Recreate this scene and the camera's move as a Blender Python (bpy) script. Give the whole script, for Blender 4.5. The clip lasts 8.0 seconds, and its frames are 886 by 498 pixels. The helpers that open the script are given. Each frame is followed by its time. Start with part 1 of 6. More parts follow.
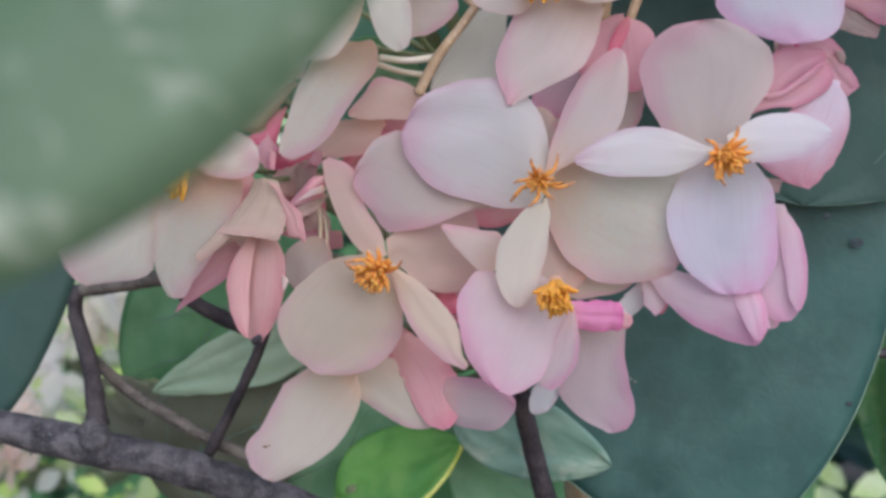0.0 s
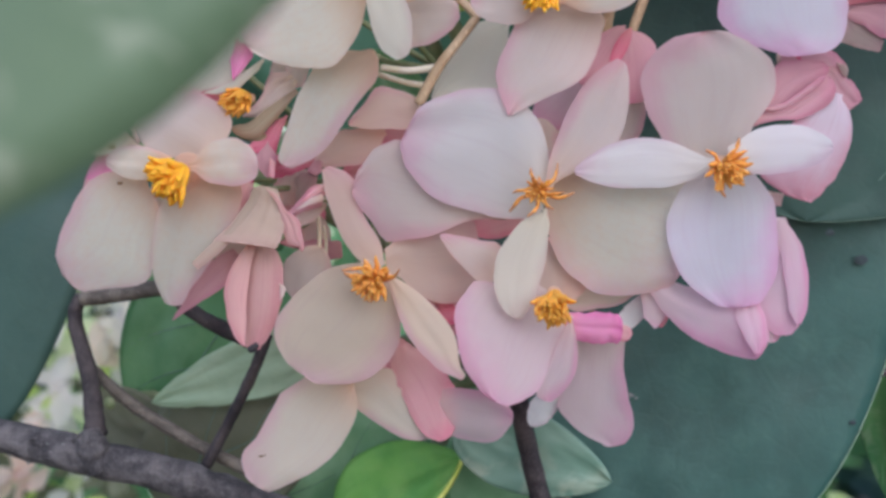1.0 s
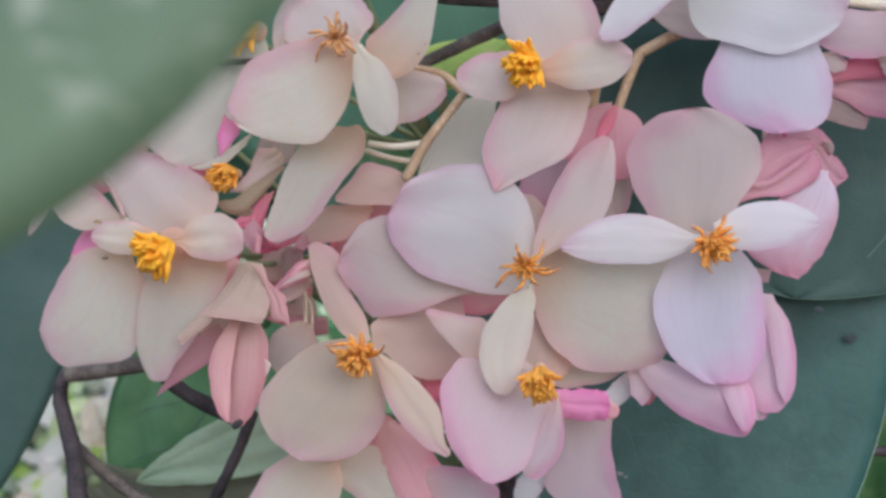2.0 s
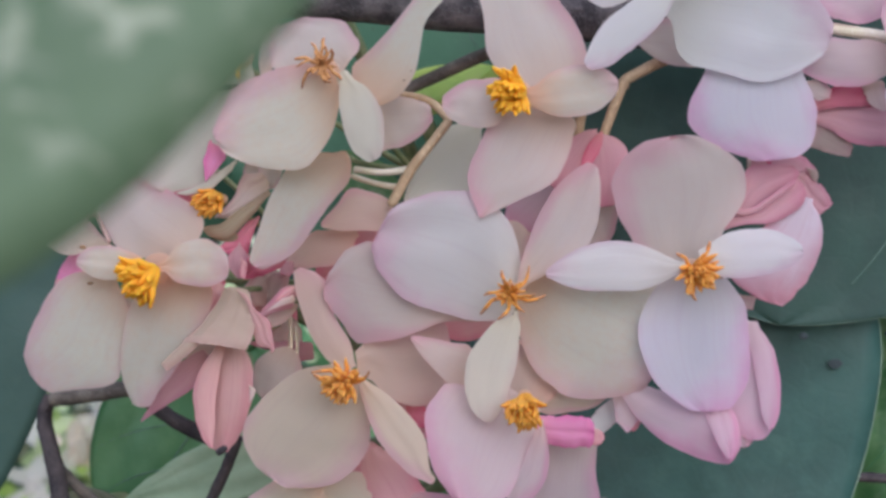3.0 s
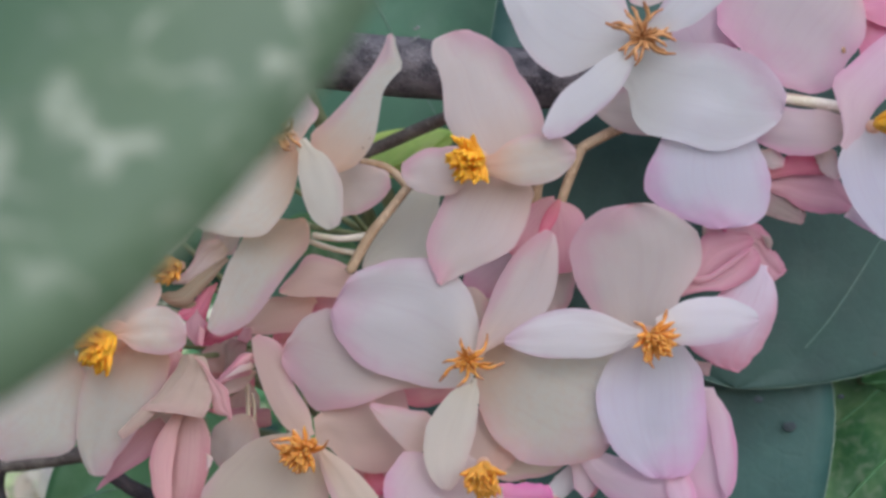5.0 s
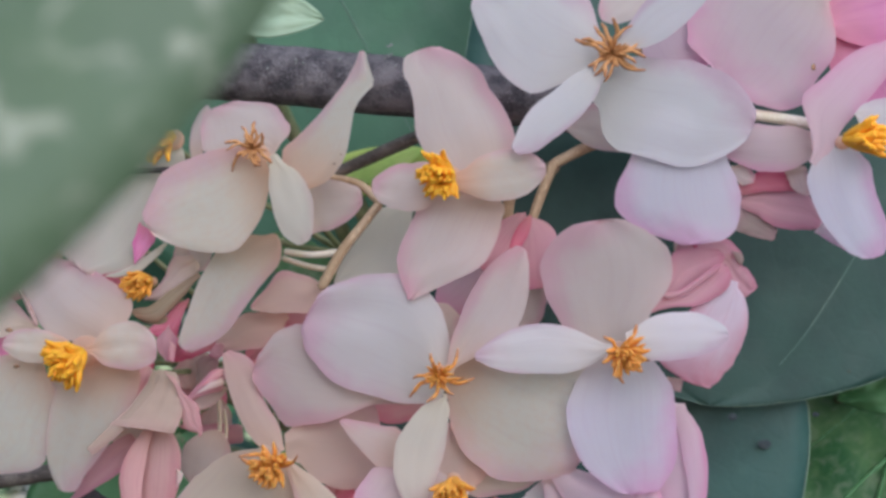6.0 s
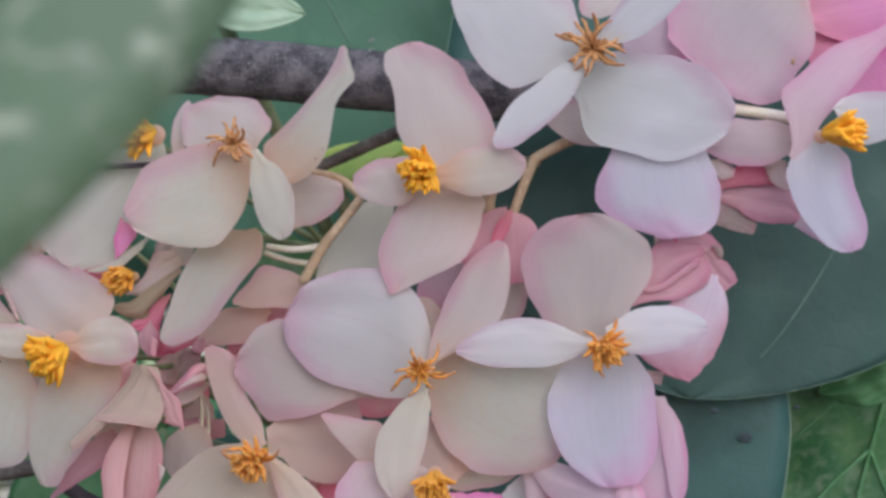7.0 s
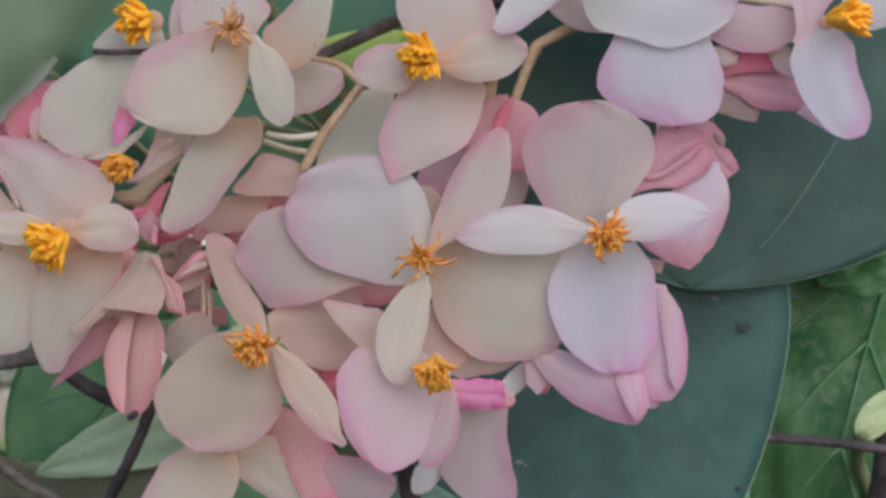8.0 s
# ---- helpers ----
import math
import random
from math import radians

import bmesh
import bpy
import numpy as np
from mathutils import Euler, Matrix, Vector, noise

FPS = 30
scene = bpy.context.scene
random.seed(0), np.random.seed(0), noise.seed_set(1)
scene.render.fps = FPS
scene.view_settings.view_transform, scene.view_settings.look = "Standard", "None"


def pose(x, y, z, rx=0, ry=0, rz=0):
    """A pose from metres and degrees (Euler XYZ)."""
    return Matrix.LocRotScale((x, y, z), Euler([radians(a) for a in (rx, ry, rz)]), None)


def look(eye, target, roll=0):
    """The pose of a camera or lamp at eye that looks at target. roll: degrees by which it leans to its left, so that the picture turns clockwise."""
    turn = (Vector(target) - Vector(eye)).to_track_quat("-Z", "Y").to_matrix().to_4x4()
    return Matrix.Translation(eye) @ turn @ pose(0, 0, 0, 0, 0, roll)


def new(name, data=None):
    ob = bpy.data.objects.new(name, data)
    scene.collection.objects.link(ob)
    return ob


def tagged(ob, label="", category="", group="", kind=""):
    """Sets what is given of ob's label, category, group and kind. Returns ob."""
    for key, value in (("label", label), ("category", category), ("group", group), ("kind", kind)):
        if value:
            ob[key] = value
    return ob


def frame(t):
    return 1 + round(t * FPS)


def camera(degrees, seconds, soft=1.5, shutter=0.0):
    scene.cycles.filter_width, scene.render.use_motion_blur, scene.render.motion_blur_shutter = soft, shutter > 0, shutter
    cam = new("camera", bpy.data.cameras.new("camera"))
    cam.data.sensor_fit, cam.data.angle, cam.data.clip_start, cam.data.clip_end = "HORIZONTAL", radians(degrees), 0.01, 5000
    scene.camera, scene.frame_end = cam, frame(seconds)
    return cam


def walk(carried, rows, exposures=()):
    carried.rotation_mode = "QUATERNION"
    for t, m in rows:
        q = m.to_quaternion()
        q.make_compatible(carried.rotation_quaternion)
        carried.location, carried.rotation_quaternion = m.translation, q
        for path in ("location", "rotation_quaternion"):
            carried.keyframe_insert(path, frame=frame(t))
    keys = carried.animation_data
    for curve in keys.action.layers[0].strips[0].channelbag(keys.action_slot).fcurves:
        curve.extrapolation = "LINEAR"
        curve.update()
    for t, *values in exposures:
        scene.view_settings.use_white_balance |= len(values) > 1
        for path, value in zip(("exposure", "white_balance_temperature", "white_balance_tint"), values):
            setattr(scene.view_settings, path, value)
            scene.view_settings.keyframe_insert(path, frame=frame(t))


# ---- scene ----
cam = camera(34, 8.0, soft=3.1)
PATH = [
    (0, -0.00542, -0.23950, 0.00272, 86.324, -0.565, 2.680),
    (0.5, -0.00489, -0.23858, -0.00016, 87.051, -0.431, 3.022),
    (1, -0.00260, -0.23845, -0.00083, 87.549, 0.020, 3.312),
    (1.2, 0.00049, -0.23830, -0.00359, 88.585, -0.020, 3.929),
    (1.5, -0.00202, -0.23788, -0.00097, 88.832, -0.080, 3.170),
    (2, -0.00061, -0.23754, -0.00180, 90.773, 0.160, 3.255),
    (3.5, 0.00050, -0.23808, 0.00046, 92.011, 0.266, 2.575),
    (4, 0.00209, -0.23882, -0.00084, 93.809, -0.056, 2.374),
    (4.5, -0.00175, -0.23848, 0.00369, 93.129, 0.253, 1.059),
    (6, 0.00281, -0.23870, 0.00133, 94.338, 0.256, 0.715),
    (6.2, 0.00516, -0.23870, -0.00076, 94.793, 0.242, 1.066),
    (6.5, 0.00324, -0.23867, 0.00165, 94.126, 0.220, 0.360),
    (7, 0.00410, -0.23938, 0.00153, 94.064, 0.104, 0.270),
    (7.5, 0.00350, -0.23890, 0.00169, 92.800, 0.054, -0.097),
    (8, 0.00379, -0.23867, -0.00166, 90.383, 0.108, 0.220),
]
EXPOSURES = [(0.0, 0.58, 5880, 11), (1.0, 0.60, 5880, 11), (2.0, 0.58, 5900, 11), (3.5, 0.46, 5900, 11), (6.0, 0.43, 5900, 11), (7.0, 0.42, 5900, 11), (8.0, 0.34, 6150, 11)]
walk(cam, [(t, pose(x, y, z, rx, 0, rz) @ pose(0, 0, 0, 0, 0, roll)) for t, x, y, z, rx, roll, rz in PATH], EXPOSURES)
# a phone at arm's length: sharp at the flowers, soft on the leaf that hangs before them
cam.data.dof.use_dof = True
cam.data.dof.focus_distance = 0.240
cam.data.dof.aperture_fstop = 32.0

# ---- world and light: open shade under a bright, veiled sky ----
SUN_UP, SUN_TURN = radians(33), radians(163)
world = bpy.data.worlds.new("sky")
scene.world = world
world.use_nodes = True
wn = world.node_tree.nodes
sky = wn.new("ShaderNodeTexSky")
sky.sky_type, sky.sun_disc = "NISHITA", False
sky.sun_elevation, sky.sun_rotation = SUN_UP, SUN_TURN
sky.air_density, sky.dust_density = 1.0, 1.2
wn["Background"].inputs[1].default_value = 0.125
world.node_tree.links.new(sky.outputs[0], wn["Background"].inputs[0])
sun_data = bpy.data.lights.new("sun", "SUN")
sun_data.energy, sun_data.angle, sun_data.color = 2.1, radians(100), (1.0, 0.96, 0.95)
sun = new("sun", sun_data)
sun.matrix_world = look((0.55, -1.9, 1.28), (0, 0, 0))


# ---- materials ----
def nodes_of(name):
    m = bpy.data.materials.new(name)
    m.use_nodes = True
    t = m.node_tree
    return m, t, t.nodes, t.links, t.nodes["Principled BSDF"], t.nodes["Material Output"]


def mixer(n, l, fac, a, b, how="MIX"):
    x = n.new("ShaderNodeMix")
    x.data_type, x.blend_type = "RGBA", how
    for socket, v in ((x.inputs[0], fac), (x.inputs[6], a), (x.inputs[7], b)):
        if isinstance(v, (int, float)):
            socket.default_value = v
        elif isinstance(v, tuple):
            socket.default_value = (*v, 1)
        else:
            l.new(v, socket)
    return x.outputs[2]


def noise_of(n, l, coord, scale, detail=4, rough=0.55, twist=0.0):
    x = n.new("ShaderNodeTexNoise")
    x.inputs["Scale"].default_value, x.inputs["Detail"].default_value, x.inputs["Roughness"].default_value = scale, detail, rough
    x.inputs["Distortion"].default_value = twist
    l.new(coord, x.inputs["Vector"])
    return x.outputs["Fac"]


def sums(n, l, how, a, b):
    x = n.new("ShaderNodeMath")
    x.operation = how
    for socket, v in zip(x.inputs, (a, b)):
        if isinstance(v, (int, float)):
            socket.default_value = v
        else:
            l.new(v, socket)
    return x.outputs[0]


def span(n, l, v, a, b, c=0.0, d=1.0):
    x = n.new("ShaderNodeMapRange")
    x.interpolation_type = "SMOOTHSTEP"
    l.new(v, x.inputs[0])
    for i, k in enumerate((a, b, c, d)):
        x.inputs[i + 1].default_value = k
    return x.outputs[0]


def bumped(n, l, height, strength, distance, target):
    b = n.new("ShaderNodeBump")
    b.inputs["Strength"].default_value, b.inputs["Distance"].default_value = strength, distance
    l.new(height, b.inputs["Height"])
    l.new(b.outputs[0], target)


def petal_material(name, body, rim, heart, rim_start=0.55, see=0.76, vein=0.12):
    """Thin flesh of a tepal: pale body, tinted rim and tip, warmer heart, fine lengthwise veins."""
    m, t, n, l, bsdf, out = nodes_of(name)
    uv = n.new("ShaderNodeUVMap")
    obj = n.new("ShaderNodeObjectInfo")
    tc = n.new("ShaderNodeTexCoord")
    sep = n.new("ShaderNodeSeparateXYZ")
    l.new(uv.outputs[0], sep.inputs[0])
    u, v = sep.outputs[0], sep.outputs[1]
    off = sums(n, l, "ABSOLUTE", sums(n, l, "SUBTRACT", v, 0.5), 0)
    side = sums(n, l, "MULTIPLY", off, 2.0)
    tip = sums(n, l, "POWER", u, 2.6)
    # one side of each tepal is flushed deeper than the other, and the flush grows towards the tip
    lean = sums(n, l, "MULTIPLY", sums(n, l, "MULTIPLY", sums(n, l, "SUBTRACT", obj.outputs["Random"], 0.5), 2.2), sums(n, l, "SUBTRACT", v, 0.5))
    flush = sums(n, l, "MULTIPLY", sums(n, l, "POWER", side, 1.5), sums(n, l, "ADD", sums(n, l, "MULTIPLY", u, 0.45), 0.6))
    edge = sums(n, l, "ADD", sums(n, l, "MAXIMUM", flush, tip), lean)
    cloud = noise_of(n, l, tc.outputs["Object"], 120, 3, 0.6)
    edge = sums(n, l, "ADD", edge, sums(n, l, "MULTIPLY", sums(n, l, "SUBTRACT", cloud, 0.5), 0.9))
    mask = span(n, l, edge, rim_start - 0.22, 1.15)
    col = mixer(n, l, mask, body, rim)
    # the very margin carries a thin deeper line
    brink = span(n, l, sums(n, l, "MAXIMUM", side, sums(n, l, "POWER", u, 3.0)), 0.88, 1.0, 0.0, 0.14)
    col = mixer(n, l, sums(n, l, "MULTIPLY", brink, span(n, l, cloud, 0.35, 0.6, 0.3, 1.0)), col, tuple(c * k for c, k in zip(rim, (0.99, 0.86, 0.93))))
    hm = span(n, l, sums(n, l, "ADD", u, sums(n, l, "MULTIPLY", cloud, 0.12)), 0.02, 0.56, 0.8, 0.0)
    col = mixer(n, l, hm, col, heart)
    # veins run along the tepal and fan out a little
    comb = n.new("ShaderNodeCombineXYZ")
    l.new(sums(n, l, "MULTIPLY", v, 26.0), comb.inputs[0])
    l.new(sums(n, l, "MULTIPLY", u, 1.6), comb.inputs[1])
    l.new(sums(n, l, "MULTIPLY", obj.outputs["Random"], 37.0), comb.inputs[2])
    vn = noise_of(n, l, comb.outputs[0], 1.0, 3)
    vm = span(n, l, vn, 0.45, 0.75, 0.0, vein)
    col = mixer(n, l, vm, col, tuple(c * 0.8 for c in rim))
    mot = noise_of(n, l, tc.outputs["Object"], 900, 3)
    col = mixer(n, l, span(n, l, mot, 0.35, 0.75, 0.0, 0.14), col, heart)
    hsv = n.new("ShaderNodeHueSaturation")
    l.new(col, hsv.inputs["Color"])
    l.new(sums(n, l, "ADD", sums(n, l, "MULTIPLY", obj.outputs["Random"], 0.12), 0.93), hsv.inputs["Value"])
    col = hsv.outputs[0]
    l.new(col, bsdf.inputs["Base Color"])
    bsdf.inputs["Roughness"].default_value = 0.6
    bsdf.inputs["Specular IOR Level"].default_value = 0.22
    bumped(n, l, sums(n, l, "ADD", sums(n, l, "MULTIPLY", vn, 0.8), mot), 0.10, 0.0003, bsdf.inputs["Normal"])
    # light that has passed through the flesh comes out deeper in colour
    deep = n.new("ShaderNodeHueSaturation")
    deep.inputs["Saturation"].default_value = 1.45
    l.new(col, deep.inputs["Color"])
    tr = n.new("ShaderNodeBsdfTranslucent")
    l.new(deep.outputs[0], tr.inputs[0])
    mx = n.new("ShaderNodeMixShader")
    mx.inputs[0].default_value = see
    l.new(bsdf.outputs[0], mx.inputs[1])
    l.new(tr.outputs[0], mx.inputs[2])
    l.new(mx.outputs[0], out.inputs[0])
    return m


def leaf_material(name, body, deep, pale, vein, gloss=0.42, see=0.12, coarse=60, light_blotch=0.0, band=None):
    """Leaf skin: mottled green, sunk net of veins, dust and small scars, and pale patches painted in for light."""
    m, t, n, l, bsdf, out = nodes_of(name)
    tc = n.new("ShaderNodeTexCoord")
    g = tc.outputs["Object"]
    big = noise_of(n, l, g, coarse * 0.8, 4, 0.6)
    mid = noise_of(n, l, g, coarse * 2.2, 5, 0.6)
    fine = noise_of(n, l, g, coarse * 22, 3)
    col = mixer(n, l, span(n, l, big, 0.35, 0.68), body, deep)
    col = mixer(n, l, span(n, l, mid, 0.45, 0.78, 0.0, 0.55), col, pale)
    vor = n.new("ShaderNodeTexVoronoi")
    vor.feature = "DISTANCE_TO_EDGE"
    vor.inputs["Scale"].default_value = coarse * 3.4
    l.new(g, vor.inputs["Vector"])
    net = span(n, l, vor.outputs["Distance"], 0.0, 0.1, 1.0, 0.0)
    col = mixer(n, l, sums(n, l, "MULTIPLY", net, 0.10), col, vein)
    dust = span(n, l, fine, 0.6, 0.78, 0.0, 0.3)
    col = mixer(n, l, dust, col, pale)
    scar = noise_of(n, l, g, coarse * 5.0, 2)
    col = mixer(n, l, span(n, l, scar, 0.76, 0.8, 0.0, 0.6), col, (0.05, 0.04, 0.025))
    if light_blotch:
        # pale patches in the colour stand for sun flecks and glossy reflections
        patch = noise_of(n, l, g, coarse * 6.0, 3, 0.5, 0.9)
        amount = sums(n, l, "MULTIPLY", span(n, l, patch, 0.47, 0.70, 0.0, light_blotch), span(n, l, big, 0.38, 0.58, 0.25, 1.0))
        if band:
            # the painted sun flecks keep to a belt along the margin
            sep = n.new("ShaderNodeSeparateXYZ")
            l.new(g, sep.inputs[0])
            belt = span(n, l, sep.outputs[1], band[0], band[1], 1.0, 0.0)
            amount = sums(n, l, "MAXIMUM", sums(n, l, "MULTIPLY", amount, belt), sums(n, l, "MULTIPLY", belt, 0.10))
        col = mixer(n, l, amount, col, (0.56, 0.58, 0.46))
    l.new(col, bsdf.inputs["Base Color"])
    l.new(span(n, l, mid, 0.3, 0.75, gloss - 0.08, gloss + 0.16), bsdf.inputs["Roughness"])
    bsdf.inputs["Specular IOR Level"].default_value = 0.45
    h = sums(n, l, "ADD", sums(n, l, "MULTIPLY", net, -0.12), sums(n, l, "ADD", mid, sums(n, l, "MULTIPLY", fine, 0.3)))
    bumped(n, l, h, 0.25, 0.0006, bsdf.inputs["Normal"])
    tr = n.new("ShaderNodeBsdfTranslucent")
    l.new(mixer(n, l, 0.5, col, (0.25, 0.42, 0.05)), tr.inputs[0])
    mx = n.new("ShaderNodeMixShader")
    mx.inputs[0].default_value = see
    l.new(bsdf.outputs[0], mx.inputs[1])
    l.new(tr.outputs[0], mx.inputs[2])
    l.new(mx.outputs[0], out.inputs[0])
    return m


def plain_material(name, a, b, scale, rough=0.5, bump=0.3, depth=0.0003, stretch=(1, 1, 1), spec=0.4, flesh=0.0):
    """Two mixed tones over a fine relief: bark, stalks, stamens, soil."""
    m, t, n, l, bsdf, out = nodes_of(name)
    tc = n.new("ShaderNodeTexCoord")
    mp = n.new("ShaderNodeMapping")
    mp.inputs["Scale"].default_value = stretch
    l.new(tc.outputs["Object"], mp.inputs[0])
    big = noise_of(n, l, mp.outputs[0], scale, 5, 0.6)
    fine = noise_of(n, l, mp.outputs[0], scale * 9, 4)
    col = mixer(n, l, span(n, l, big, 0.36, 0.66), a, b)
    col = mixer(n, l, span(n, l, fine, 0.52, 0.75, 0.0, 0.45), col, tuple(min(1, c * 1.9 + 0.01) for c in b))
    l.new(col, bsdf.inputs["Base Color"])
    bsdf.inputs["Roughness"].default_value, bsdf.inputs["Specular IOR Level"].default_value = rough, spec
    bumped(n, l, sums(n, l, "ADD", big, sums(n, l, "MULTIPLY", fine, 0.5)), bump, depth, bsdf.inputs["Normal"])
    if flesh:
        # waxy, light spreads a little inside
        bsdf.inputs["Subsurface Weight"].default_value = flesh
        bsdf.inputs["Subsurface Radius"].default_value = (1.0, 0.7, 0.3)
        bsdf.inputs["Subsurface Scale"].default_value = 0.0016
    return m


